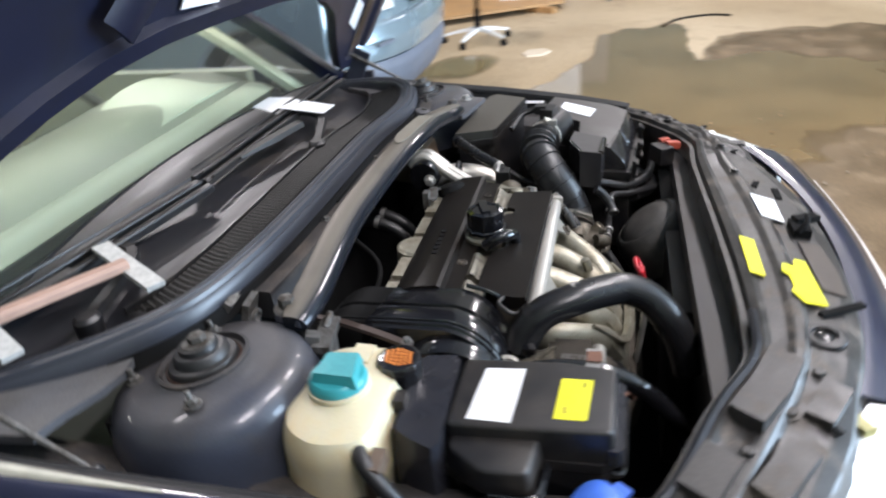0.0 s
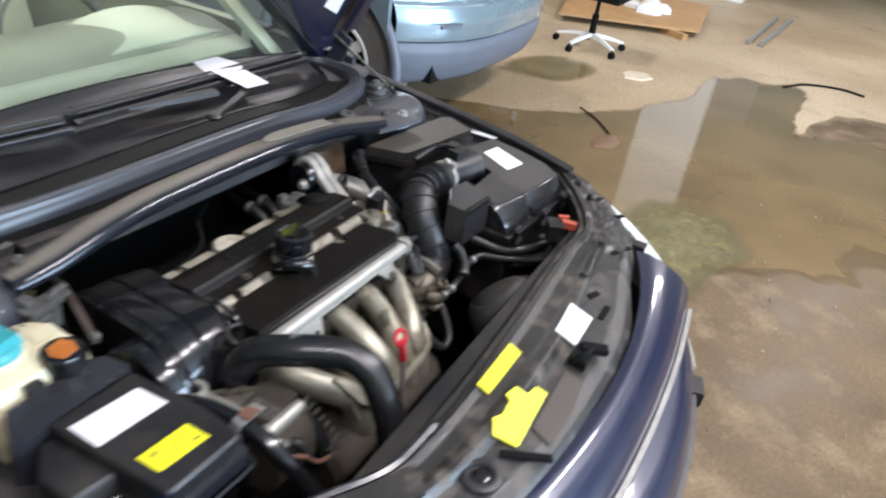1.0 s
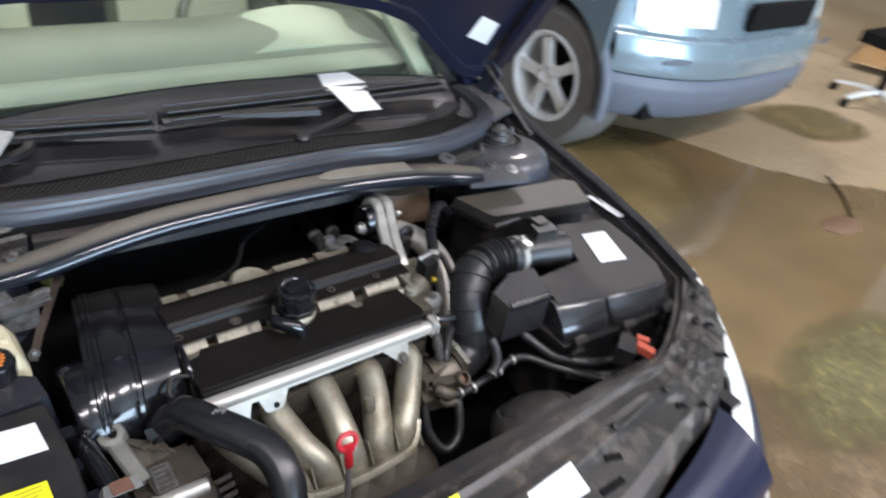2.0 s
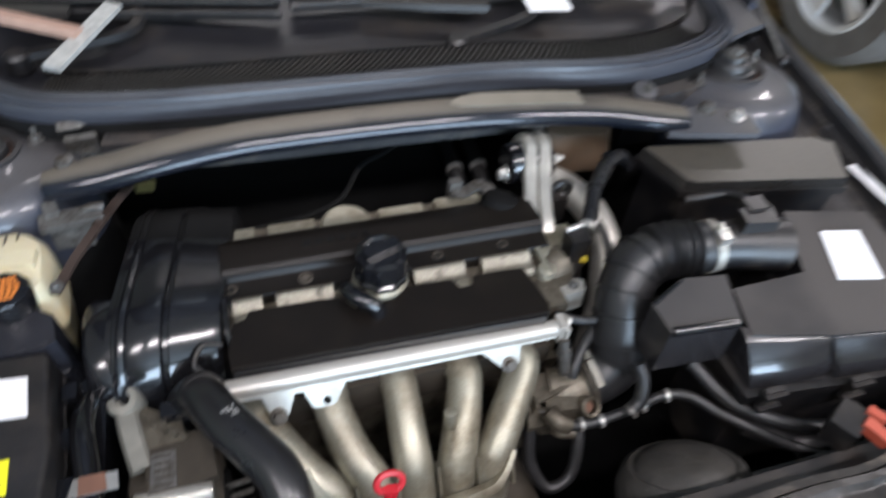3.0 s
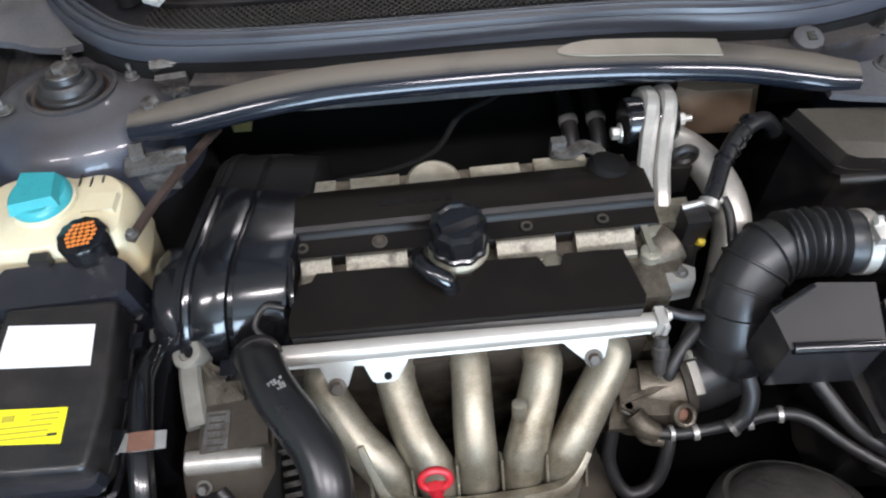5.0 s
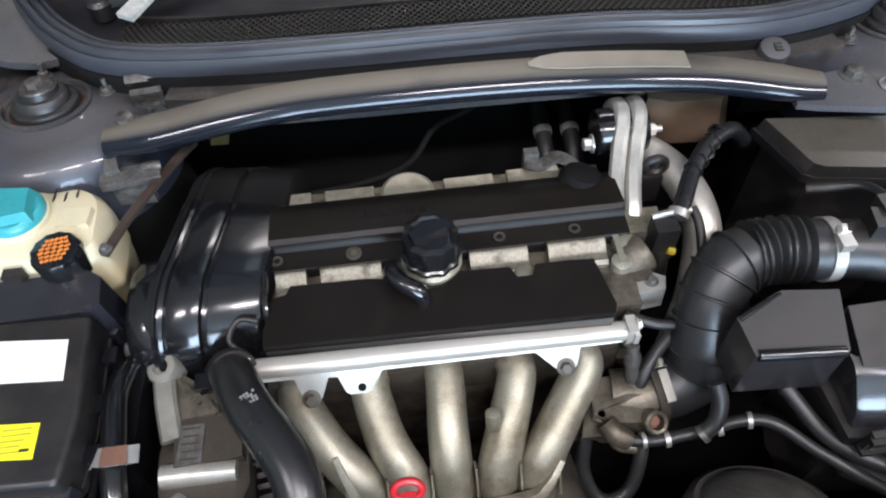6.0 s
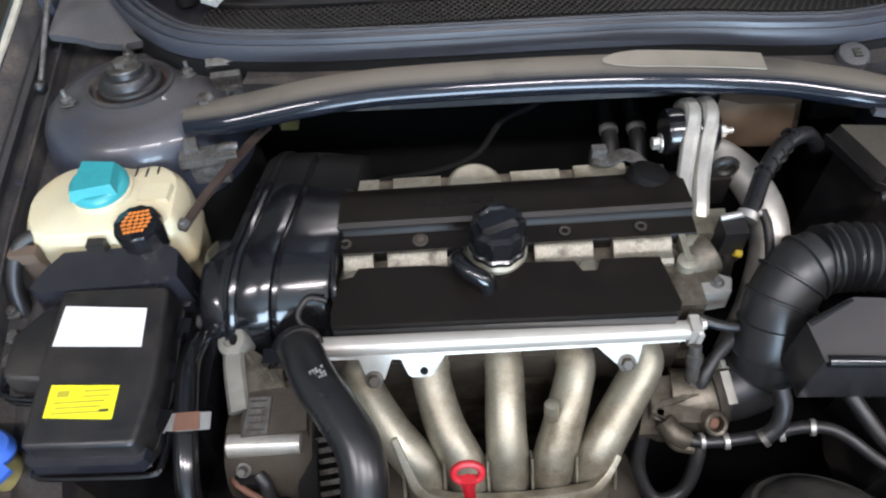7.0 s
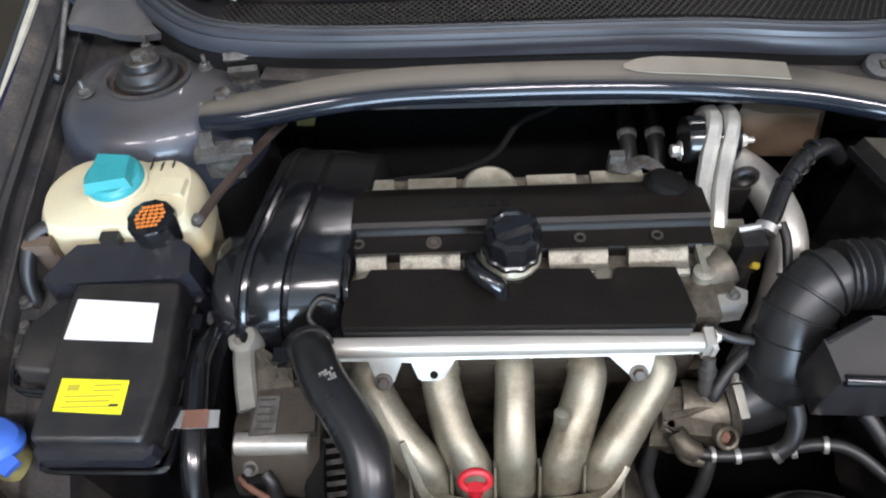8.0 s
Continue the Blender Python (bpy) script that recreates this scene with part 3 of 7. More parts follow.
# strut towers
for sg in (1, -1):
    tx = -0.505 if sg < 0 else 0.715
    lean = (-7, 0, 0)
    tower = part("strut_tower", lathe([(0.150, -0.115), (0.148, -0.10), (0.140, -0.05), (0.135, -0.030), (0.126, -0.014), (0.112, -0.004), (0.095, 0.001), (0.070, 0.003), (0.062, 0.008), (0.056, 0.009), (0.053, 0.004), (0.052, -0.006), (0.02, -0.008)], (tx, 0.395, 0.893), lean, 48), NAVY_IN, car, "dusty navy strut tower")
    # lower tower painted near-black for the shade it stands in
    part("tower_base", lathe([(0.168, -0.52), (0.152, -0.14), (0.149, -0.112), (0.10, -0.11)], (tx, 0.395, 0.893), lean, 32), DEEP, tower, "lower tower painted near-black for shade")
    part("rubber_ring", lathe([(0.0515, -0.006), (0.0515, 0.004), (0.049, 0.008), (0.046, 0.006), (0.044, -0.004)], (tx, 0.395, 0.895), lean, 40), RINGM, tower, "rust-tinged rubber bearing ring")
    part("bearing_cap", lathe([(0.046, -0.004), (0.047, 0.006), (0.044, 0.012), (0.037, 0.014), (0.0355, 0.022), (0.032, 0.026), (0.026, 0.027), (0.025, 0.034), (0.020, 0.036)], (tx, 0.395, 0.897), lean, 40), RUBBER, tower)
    part("strut_nut", bolt((tx, 0.397, 0.932), 0.012, 0.011, lean), ZINCD, tower)
    part("nut_washer", lathe([(0.022, 0), (0.021, 0.003), (0.014, 0.0035)], (tx, 0.397, 0.931), lean, 28), ZINCD, tower)
    part("dust_lip", lathe([(0.060, 0.006), (0.062, 0.013), (0.057, 0.015), (0.054, 0.008)], (tx, 0.395, 0.893), lean, 48), WING, tower)
    for ax, ay in ((-0.083, -0.03), (0.075, 0.03), (-0.03, 0.09)):
        zz = 0.897 - ay * 0.158
        part("stud", many(bolt((tx + ax, 0.395 + ay, zz), 0.008, 0.008, lean), tube([(tx + ax, 0.395 + ay, zz), (tx + ax, 0.398 + ay, zz + 0.020)], 0.0035, 8, 1)), ZINCD, tower)

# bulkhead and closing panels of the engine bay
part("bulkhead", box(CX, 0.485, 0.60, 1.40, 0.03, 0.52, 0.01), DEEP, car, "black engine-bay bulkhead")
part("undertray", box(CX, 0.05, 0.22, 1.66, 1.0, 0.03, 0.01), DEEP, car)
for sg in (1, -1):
    # rails painted near-black for the bay's deep shade
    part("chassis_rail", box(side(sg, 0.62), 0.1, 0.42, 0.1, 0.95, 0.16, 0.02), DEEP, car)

# scuttle: rubber seal, cowl, grille
SEALP = [(-0.62, 0.72, 0.895), (-0.565, 0.62, 0.908), (-0.500, 0.528, 0.920), (-0.415, 0.458, 0.929), (-0.28, 0.428, 0.934), (-0.1, 0.416, 0.937), (0.09, 0.412, 0.938), (0.28, 0.408, 0.937), (0.42, 0.394, 0.935), (0.53, 0.396, 0.932), (0.66, 0.428, 0.932), (0.755, 0.500, 0.922), (0.80, 0.60, 0.910), (0.82, 0.70, 0.898)]
sec = [(-0.021, -0.016), (-0.021, 0.003), (-0.017, 0.010), (-0.013, 0.011), (-0.010, 0.007), (-0.007, 0.013), (-0.001, 0.015), (0.003, 0.009), (0.006, 0.014), (0.012, 0.013), (0.015, 0.005), (0.018, 0.007), (0.023, 0.0), (0.024, -0.016)]
part("scuttle_seal", sweep(sec, crom(SEALP, 8)), SEAL, car, "ribbed grey rubber scuttle seal")
# channel coloured near-black for the dark gap under the seal
part("seal_channel", sweep([(-0.012, -0.03), (-0.012, -0.008), (0.024, -0.008), (0.030, -0.03)], [(x, y - 0.004, z - 0.008) for x, y, z in crom(SEALP, 8)]), DEEP, car)


LEDGE = [(x, y - 0.030, z - 0.030) for x, y, z in crom(SEALP, 8) if -0.34 < x < 0.62]
part("scuttle_ledge", sweep([(-0.004, -0.045), (-0.004, -0.004), (0.0, 0.002), (0.030, 0.004), (0.034, -0.045)], LEDGE), WING, car, "dusty dark ledge under the scuttle seal")
part("ledge_slot", box(0.045, 0.384, 0.9125, 0.145, 0.010, 0.003, 0.001, 1), DEEP, car, "black slot in the ledge")
for x in (-0.10, 0.20, 0.36):
    part("ledge_bolt", bolt((x, 0.376, 0.909), 0.006, 0.006), ZINCD, car)


def seal_y(x):
    q = crom(SEALP, 8)
    return float(np.interp(x, q[:, 0], q[:, 1]))


def glass_y(x):
    return 0.785 - 0.17 * (x - CX) ** 2


def cowl(u, v):
    x = -0.62 + u * 1.40
    a, b = seal_y(x) + 0.012, glass_y(x) + 0.01
    y = a + (b - a) * v
    ze = 0.938 - 0.05 * abs(x - CX) ** 2
    z = ze - 0.030 * math.sin(math.pi * min(1, v * 1.15)) ** 0.8 + 0.010 * v * v
    return x, y, z


part("cowl_panel", sheet(cowl, 60, 16, 0.004), COWL, car, "weathered black cowl panel below the windshield")


def grille():
    """Honeycomb mesh laid on the cowl behind the seal."""
    bm = bmesh.new()
    w, depth = 0.011, 0.085

    def at(x, d):
        a, b = seal_y(x) + 0.018, glass_y(x)
        v = d / (b - a)
        q = cowl((x + 0.62) / 1.40, v)
        return Vector((x, a + d, q[2] + 0.014))

    for k in range(-10, 118):
        for s in (1, -1):
            pts = []
            for d in np.linspace(0, depth, 7):
                x = -0.42 + k * w + s * d * 0.62 + (0 if s > 0 else 0.05)
                if -0.42 <= x <= 0.70:
                    pts.append(at(x, d))
            for a, b in zip(pts[:-1], pts[1:]):
                t = (b - a).normalized().cross(Vector((0, 0, 1))) * 0.0012
                vs = [bm.verts.new(p) for p in (a - t, b - t, b + t, a + t)]
                lo = [bm.verts.new(p - Vector((0, 0, 0.004))) for p in (a - t, b - t, b + t, a + t)]
                bm.faces.new(vs)
                for i in range(4):
                    bm.faces.new((vs[i], lo[i], lo[(i + 1) % 4], vs[(i + 1) % 4]))
    return bm


part("cowl_grille", grille(), DUSTY, car, "black honeycomb air-intake grille")
part("grille_frame", many(*[sweep([(-0.003, -0.006), (-0.003, 0.006), (0.003, 0.006), (0.003, -0.006)], [(x, seal_y(x) + d, 0.938 - 0.05 * abs(x - CX) ** 2 + dz) for x in np.linspace(-0.42, 0.72, 40)]) for d, dz in ((0.017, 0.002), (0.108, -0.012))]), BLACK, car)

# windshield


def shield(u, v):
    half = 0.735 - 0.15 * v
    x = CX + (u * 2 - 1) * half
    w = (u * 2 - 1) ** 2
    y = 0.785 - 0.09 * w + v * (0.735 - 0.01 * w) - 0.02 * math.sin(math.pi * v)
    z = 0.928 - 0.026 * w + v * 0.487 + 0.03 * math.sin(math.pi * v)
    return x, y, z


ws = part("windshield", sheet(shield, 30, 16, 0.005), GLASS, car, "green-tinted windshield with white reflections")
ws.visible_shadow = False
part("black_band", sheet(lambda u, v: Vector(shield(u, v * 0.03)) + Vector((0, -0.002, 0.004)), 30, 4, 0.002), GLOSS, ws)
for sg in (1, -1):
    e = [Vector(shield(1 if sg > 0 else 0, v)) + Vector((0.02 * sg, 0, 0.005)) for v in np.linspace(0, 1, 8)]
    part("pillar", sweep([(-0.025, -0.03), (-0.03, 0.01), (0, 0.02), (0.03, 0.01), (0.025, -0.03)], e), NAVY, car)
    part("pillar_trim", tube([q + Vector((-0.02 * sg, -0.004, 0.012)) for q in e], 0.006, 8, 2), BLACK, car)


def roof(u, v):
    half = 0.59
    x = CX + (u * 2 - 1) * half
    w = (u * 2 - 1) ** 2
    return x, 1.50 + v * 1.75, 1.415 - 0.03 * w + 0.05 * math.sin(math.pi * min(1, v * 0.8 + 0.1)) - 0.1 * max(0, v - 0.7)


part("roof", sheet(roof, 16, 14, 0.02), NAVY, car)
for sg in (1, -1):
    xs = side(sg, CX + 0.80)

    def door(u, v, xs=xs, sg=sg):
        y = 0.95 + u * 2.9
        z = 0.25 + v * 0.68
        return xs + sg * (0.045 * math.sin(math.pi * (0.15 + v * 0.75)) + 0.02), y, z

    part("door_skin", sheet(door, 20, 10, 0.03), NAVY, car)
part("tail", box(CX, 4.0, 0.62, 1.66, 0.9, 0.66, 0.12, 4), NAVY, car)
part("rear_window", box(CX, 3.45, 1.15, 1.25, 0.02, 0.55, 0.005, 1, (-52, 0, 0)), GLOSS, car)
part("cabin_floor", box(CX, 2.2, 0.27, 1.6, 2.9, 0.05, 0.01), BEIGED, car)


def wheel_at(parent, x, y, r, w, sgn, spokes=5, rimr=0.215):
    t = part("wheel", lathe([(rimr, -w / 2), (r * 0.90, -w / 2 - 0.004), (r * 0.98, -w / 2 + 0.025), (r, -w / 2 + 0.05), (r, w / 2 - 0.05), (r * 0.98, w / 2 - 0.025), (r * 0.90, w / 2 + 0.004), (rimr, w / 2)], (x, y, r), (0, 90, 0), 56, None, 0, 0.0, False), TYRE, parent, "worn black tyre on an alloy rim")
    part("rim", lathe([(rimr + 0.004, -w / 2 + 0.01), (rimr + 0.012, w / 2), (rimr + 0.002, w / 2 + 0.006), (rimr - 0.016, w / 2 - 0.004), (rimr - 0.022, w / 2 - 0.05), (rimr - 0.03, -w / 2 + 0.01)], (x, y, r), (0, 90 * sgn, 0), 56, None, 0, 0.0, False), ALLOY, t)
    part("brake_disc", lathe([(0.15, -0.02), (0.15, 0.0), (0.02, 0.0)], (x, y, r), (0, 90 * sgn, 0), 32), DEEP, t)
    for k in range(spokes):
        a = 2 * math.pi * k / spokes + math.pi / 2
        m = pose(x, y, r, 0, 90 * sgn, 0) @ Matrix.Rotation(a, 4, "Z")
        poly = [(0.03, -0.036), (0.10, -0.027), (rimr - 0.014, -0.034), (rimr - 0.014, 0.034), (0.10, 0.027), (0.03, 0.036)]
        part("spoke", prism(poly, w / 2 - 0.045, w / 2 - 0.012, 0.006, 2, 0.86, m), ALLOY, t)
    part("hub", lathe([(0.062, w / 2 - 0.06), (0.062, w / 2 - 0.014), (0.05, w / 2 - 0.008), (0.03, w / 2 - 0.008), (0.028, w / 2 - 0.014)], (x, y, r), (0, 90 * sgn, 0), 32), ALLOY, t)
    for k in range(5):
        a = 2 * math.pi * k / 5
        q = pose(x, y, r, 0, 90 * sgn, 0) @ Vector((0.047 * math.cos(a), 0.047 * math.sin(a), w / 2 - 0.012))
        part("wheel_nut", lathe([(0.009, -0.003), (0.009, 0.004), (0.006, 0.005)], tuple(q), (0, 90 * sgn, 0), 6), ZINC, t)
    return t


for sg in (1, -1):
    for yy in (0.36, 3.08):
        wheel_at(car, side(sg, 0.87), yy, 0.32, 0.205, sg)

# cabin seen through the windshield
part("dashboard", sheet(lambda u, v: (CX - 0.66 + 1.32 * u, 0.88 + 0.34 * v, 0.905 + 0.055 * math.sin(math.pi * v * 0.7) + 0.012 * math.exp(-((u - 0.77) / 0.13) ** 2) * v), 30, 12, 0.03), DASHM, car, "grey-green dashboard top")
part("dash_lip", sheet(lambda u, v: (CX - 0.64 + 1.28 * u, 0.865 + 0.085 * v, 0.914 + 0.018 * math.sin(math.pi * v * 0.7)), 30, 4, 0.006), BEIGE, car, "pale green-beige dash lip below the glass")



part("dash_front", box(CX, 1.26, 0.77, 1.32, 0.08, 0.3, 0.03, 3), BEIGED, car)
part("instrument_hood", sheet(lambda u, v: (0.53 + (0.25 - 0.05 * v) * math.cos(math.pi * (1 - u)), 0.97 + 0.20 * v, 0.925 + (0.020 + 0.045 * v) * math.sin(math.pi * u)), 24, 8, 0.008), BEIGE, car, "pale arched instrument hood")
swm = pose(0.47, 1.36, 0.845, 62, 0, 0)
sw = part("steering_wheel", tube([swm @ Vector((0.185 * math.cos(a), 0.185 * math.sin(a), 0)) for a in np.linspace(0, 2 * math.pi, 33)], 0.017, 10, 2), mat("dark_grey_rim", (0.07, 0.075, 0.06), 0.5), car, "dark grey steering wheel")
part("hub", prism([(-0.17, -0.03), (-0.07, -0.09), (0.07, -0.09), (0.17, -0.03), (0.17, 0.02), (0.08, 0.06), (-0.08, 0.06), (-0.17, 0.02)], -0.03, 0.015, 0.015, 3, 0.9, swm), BEIGED, sw)
for sx in (-0.38, 0.38):
    seat = part("front_seat", box(CX + sx, 2.0, 0.95, 0.48, 0.16, 0.62, 0.06, 4, (-12, 0, 0)), BEIGE, car, "beige front seat")
    part("cushion", box(CX + sx, 1.75, 0.52, 0.5, 0.5, 0.16, 0.06, 4), BEIGE, seat)
    part("headrest", box(CX + sx, 2.08, 1.34, 0.27, 0.1, 0.17, 0.045, 4), BEIGE, seat)
for sg in (1, -1):
    part("door_card", box(side(sg, CX + 0.755), 1.62, 0.72, 0.04, 1.25, 0.44, 0.02, 3), BEIGE, car, "pale green-beige door card")
    part("pillar_lining", sweep([(-0.03, -0.012), (-0.03, 0.008), (0.03, 0.008), (0.03, -0.012)], [Vector(shield(0.955 if sg > 0 else 0.045, v)) + Vector((0, 0.05, -0.035)) for v in np.linspace(0.0, 1.0, 8)]), BEIGE, car, "pale pillar lining")
part("rear_bench", box(CX, 2.85, 0.85, 1.25, 0.2, 0.65, 0.07, 4, (-15, 0, 0)), BEIGE, car)

# wipers
for a, b, pv in (((-0.03, 0.648, 0.945), (0.72, 0.635, 0.938), (0.23, 0.520, 0.930)), ((-0.62, 0.740, 0.930), (-0.05, 0.625, 0.945), (-0.46, 0.60, 0.920))):
    mid = [(a[i] + b[i]) / 2 for i in range(3)]
    wp = part("wiper", sweep([(-0.010, -0.004), (-0.010, 0.004), (-0.004, 0.010), (0.004, 0.010), (0.010, 0.004), (0.010, -0.004)], crom([a, mid, b], 6)), BLACK, car, "black windshield wiper")
    part("blade", sweep([(-0.004, -0.012), (-0.006, 0.018), (0.006, 0.018), (0.004, -0.012)], crom([(p[0], p[1] + 0.022, p[2] - 0.002) for p in (a, mid, b)], 6)), RUBBER, wp)
    part("arm", sweep([(-0.010, -0.005), (-0.008, 0.006), (0.008, 0.006), (0.010, -0.005)], crom([pv, ((pv[0] * 2 + mid[0]) / 3 + 0.12, (pv[1] + mid[1]) / 2 - 0.01, pv[2] + 0.012), (mid[0] + 0.06, mid[1] - 0.004, mid[2] + 0.008)], 6)), BLACK, wp)
    for o, h in ((-0.012, 0.010), (0.008, 0.018), (0.030, 0.024)):
        part("spine", tube([(p[0] * 0.96 + mid[0] * 0.04, p[1] + o, p[2] + h) for p in (a, mid, b)], 0.003, 8, 6), BLACK, wp)
    part("arm_cover", sweep([(-0.014, -0.004), (-0.011, 0.007), (0.011, 0.007), (0.014, -0.004)], crom([(pv[0] + 0.08, pv[1] + 0.072, 0.950), (pv[0] - 0.03, pv[1] + 0.090, 0.952), (pv[0] - 0.14, pv[1] + 0.112, 0.952)], 6), (0, 0, 1), [1.0] * 7 + [0.9, 0.8, 0.7, 0.6, 0.5, 0.4]), DUSTY, wp, "dusty grey arm cover")
    part("pivot", lathe([(0.020, -0.02), (0.020, 0.004), (0.014, 0.010)], pv, (0, 0, 0), 20), BLACK, wp)

# the raised hood
HA = radians(60)
HD, HN = Vector((0, -math.cos(HA), math.sin(HA))), Vector((0, math.sin(HA), math.cos(HA)))
H0 = Vector((0, 0.69, 0.93))


def hood_edge(x):
    return float(np.interp(x, [-0.80, -0.72, -0.59, -0.51, -0.41, -0.29, -0.09, 0.10, 0.26, 0.40, 0.51, 0.62, 0.71, 0.80, 0.99], [0.20, 0.26, 0.325, 0.355, 0.378, 0.389, 0.386, 0.377, 0.358, 0.320, 0.268, 0.170, 0.095, 0.03, 0.0]))


def hood_pt(x, s, lift=0.0):
    return H0 + Vector((x, 0, 0)) + HD * s + HN * (0.015 + lift)


def hood(u, v):
    x = CX + (u * 2 - 1) * 0.865
    front = 1.16 - 0.22 * (u * 2 - 1) ** 4
    s0 = hood_edge(x)
    s = s0 + (front - s0) * v
    narrow = 1 - 0.06 * v
    return hood_pt(CX + (x - CX) * narrow, s)


hd = part("hood", sheet(hood, 40, 24, 0.012), NAVY_HOOD, car, "raised navy hood seen from its underside")
lip = []
for x in np.linspace(-0.72, 0.94, 50):
    lip.append(hood_pt(x, hood_edge(x) + 0.018, -0.018))
part("rear_lip", sweep([(-0.014, -0.012), (-0.014, 0.010), (0.014, 0.010), (0.014, -0.012)], lip, tuple(HN)), NAVY_HOOD, hd)
for sg in (1, -1):
    r0 = 0.10 if sg > 0 else 0.30
    ribs = [hood_pt(CX + sg * (0.79 - 0.05 * k / 10), r0 + (1.0 - r0) * k / 10, -0.022) for k in range(11)]
    part("rib", sweep([(-0.035, -0.012), (-0.024, -0.026), (0.024, -0.026), (0.035, -0.012)], ribs, tuple(HN), None, False, True), NAVY_HOOD, hd)
    diag = [hood_pt(CX + sg * (0.52 - 0.37 * k / 10), 0.44 + 0.54 * k / 10, -0.018) for k in range(11)]
    part("rib", sweep([(-0.04, -0.012), (-0.026, -0.022), (0.026, -0.022), (0.04, -0.012)], diag, tuple(HN), None, False, True), NAVY_HOOD, hd)


def hood_sticker(poly, material, label):
    bm = bmesh.new()
    a = [bm.verts.new(hood_pt(x, s, -0.016)) for x, s in poly]
    b = [bm.verts.new(hood_pt(x, s, -0.018)) for x, s in poly]
    bm.faces.new(a)
    bm.faces.new(b[::-1])
    n = len(poly)
    for i in range(n):
        bm.faces.new((a[i], b[i], b[(i + 1) % n], a[(i + 1) % n]))
    bmesh.ops.recalc_face_normals(bm, faces=bm.faces)
    return part("label", bm, material, hd, label)


hood_sticker([(0.398, 0.353), (0.507, 0.343), (0.515, 0.392), (0.405, 0.402)], YELLOW, "yellow sticker")
hood_sticker([(0.724, 0.195), (0.816, 0.152), (0.808, 0.232), (0.729, 0.268)], PAPER, "white sticker")
hood_sticker([(-0.244, 0.43), (-0.129, 0.42), (-0.12, 0.50), (-0.235, 0.51)], PAPER, "white sticker")
for sg in (1, -1):
    a, b = Vector((side(sg, 0.892), 0.451, 0.864)), Vector((side(sg, 0.877), 0.655, 0.978))
    st = part("hood_strut", many(tube([a, a + (b - a) * 0.62], 0.0042, 10, 1), tube([a + (b - a) * 0.58, b], 0.006, 12, 1)), ZINCD, car, "thin grey gas strut")
    part("ball_joint", lathe([(0.004, -0.012), (0.009, -0.006), (0.011, 0), (0.009, 0.006), (0.004, 0.010)], tuple(a), (0, 0, 0), 14), BLACK, st)
    part("hinge_arm", sweep([(-0.012, -0.004), (-0.012, 0.004), (0.012, 0.004), (0.012, -0.004)], [hood_pt(side(sg, 0.872), s, -0.012) for s in (0.0, 0.12, 0.24, 0.36)], tuple(HN)), NAVY_IN, car)
    hy = Vector((side(sg, 0.905), 0.66, 0.90))
    part("hinge", many(box(hy.x, hy.y, hy.z, 0.02, 0.12, 0.04, 0.006), box(hy.x - sg * 0.02, hy.y - 0.02, hy.z + 0.04, 0.012, 0.05, 0.1, 0.005, 2, (25, 0, 0))), NAVY_IN, car)


# front crossmember, painted lip, bumper, grille
IN = [(-0.66, -0.10), (-0.567, -0.183), (-0.427, -0.249), (-0.33, -0.305), (-0.25, -0.316), (-0.1, -0.318), (0.125, -0.311), (0.386, -0.300), (0.530, -0.300), (0.68, -0.235), (0.84, -0.135)]
OUT = [(-0.72, -0.20), (-0.60, -0.33), (-0.47, -0.410), (-0.369, -0.443), (-0.21, -0.488), (0.013, -0.509), (0.239, -0.500), (0.421, -0.452), (0.60, -0.410), (0.76, -0.320), (0.90, -0.19)]


def slam(u, v):
    a, b = crom(IN, 8), crom(OUT, 8)
    i = u * (len(a) - 1)
    k = min(int(i), len(a) - 2)
    p = a[k] + (a[k + 1] - a[k]) * (i - k)
    q = b[k] + (b[k + 1] - b[k]) * (i - k)
    c = p + (q - p) * v
    prof = [(0, 0.795), (0.02, 0.836), (0.10, 0.840), (0.16, 0.834), (0.30, 0.834), (0.36, 0.838), (0.44, 0.838), (0.50, 0.826), (0.80, 0.820), (0.92, 0.812), (1.0, 0.790)]
    z = float(np.interp(v, [t for t, _ in prof], [h for _, h in prof]))
    drop = 0.10 * max(0, (abs(c[0] - CX) - 0.40)) ** 1.2
    rough = min(1.0, max(0.0, (abs(c[0] - CX) - 0.26) / 0.16)) * min(1.0, v * 6) * min(1.0, (1 - v) * 6)
    lump = noise.noise((c[0] * 17, c[1] * 17, 3.0)) * 3.2 + noise.noise((c[0] * 48, c[1] * 48, 7.0)) * 1.2
    rough *= 1.0 if c[0] > CX else 0.15
    return c[0], c[1], z - drop + rough * 0.0055 * max(-0.9, min(0.9, lump))


sl = part("front_crossmember", sheet(slam, 220, 60, 0.01), SLAM, car, "grimy dark panel behind the grille")
part("support_wall", sheet(lambda u, v: (lambda p: (p[0], p[1] + 0.004, p[2] - 0.01 - 0.10 * v))(slam(u, 0.03)), 60, 3, 0.01), SLAM, sl)


def slam_z(x, y):
    a, b = crom(IN, 8), crom(OUT, 8)
    yi, yo = float(np.interp(x, a[:, 0], a[:, 1])), float(np.interp(x, b[:, 0], b[:, 1]))
    v = min(1, max(0, (yi - y) / (yi - yo)))
    z = float(np.interp(v, [0, 0.02, 0.10, 0.16, 0.30, 0.36, 0.44, 0.50, 0.80, 0.92, 1.0], [0.795, 0.836, 0.840, 0.834, 0.834, 0.838, 0.838, 0.826, 0.820, 0.812, 0.790]))
    return z - 0.10 * max(0, abs(x - CX) - 0.40) ** 1.2


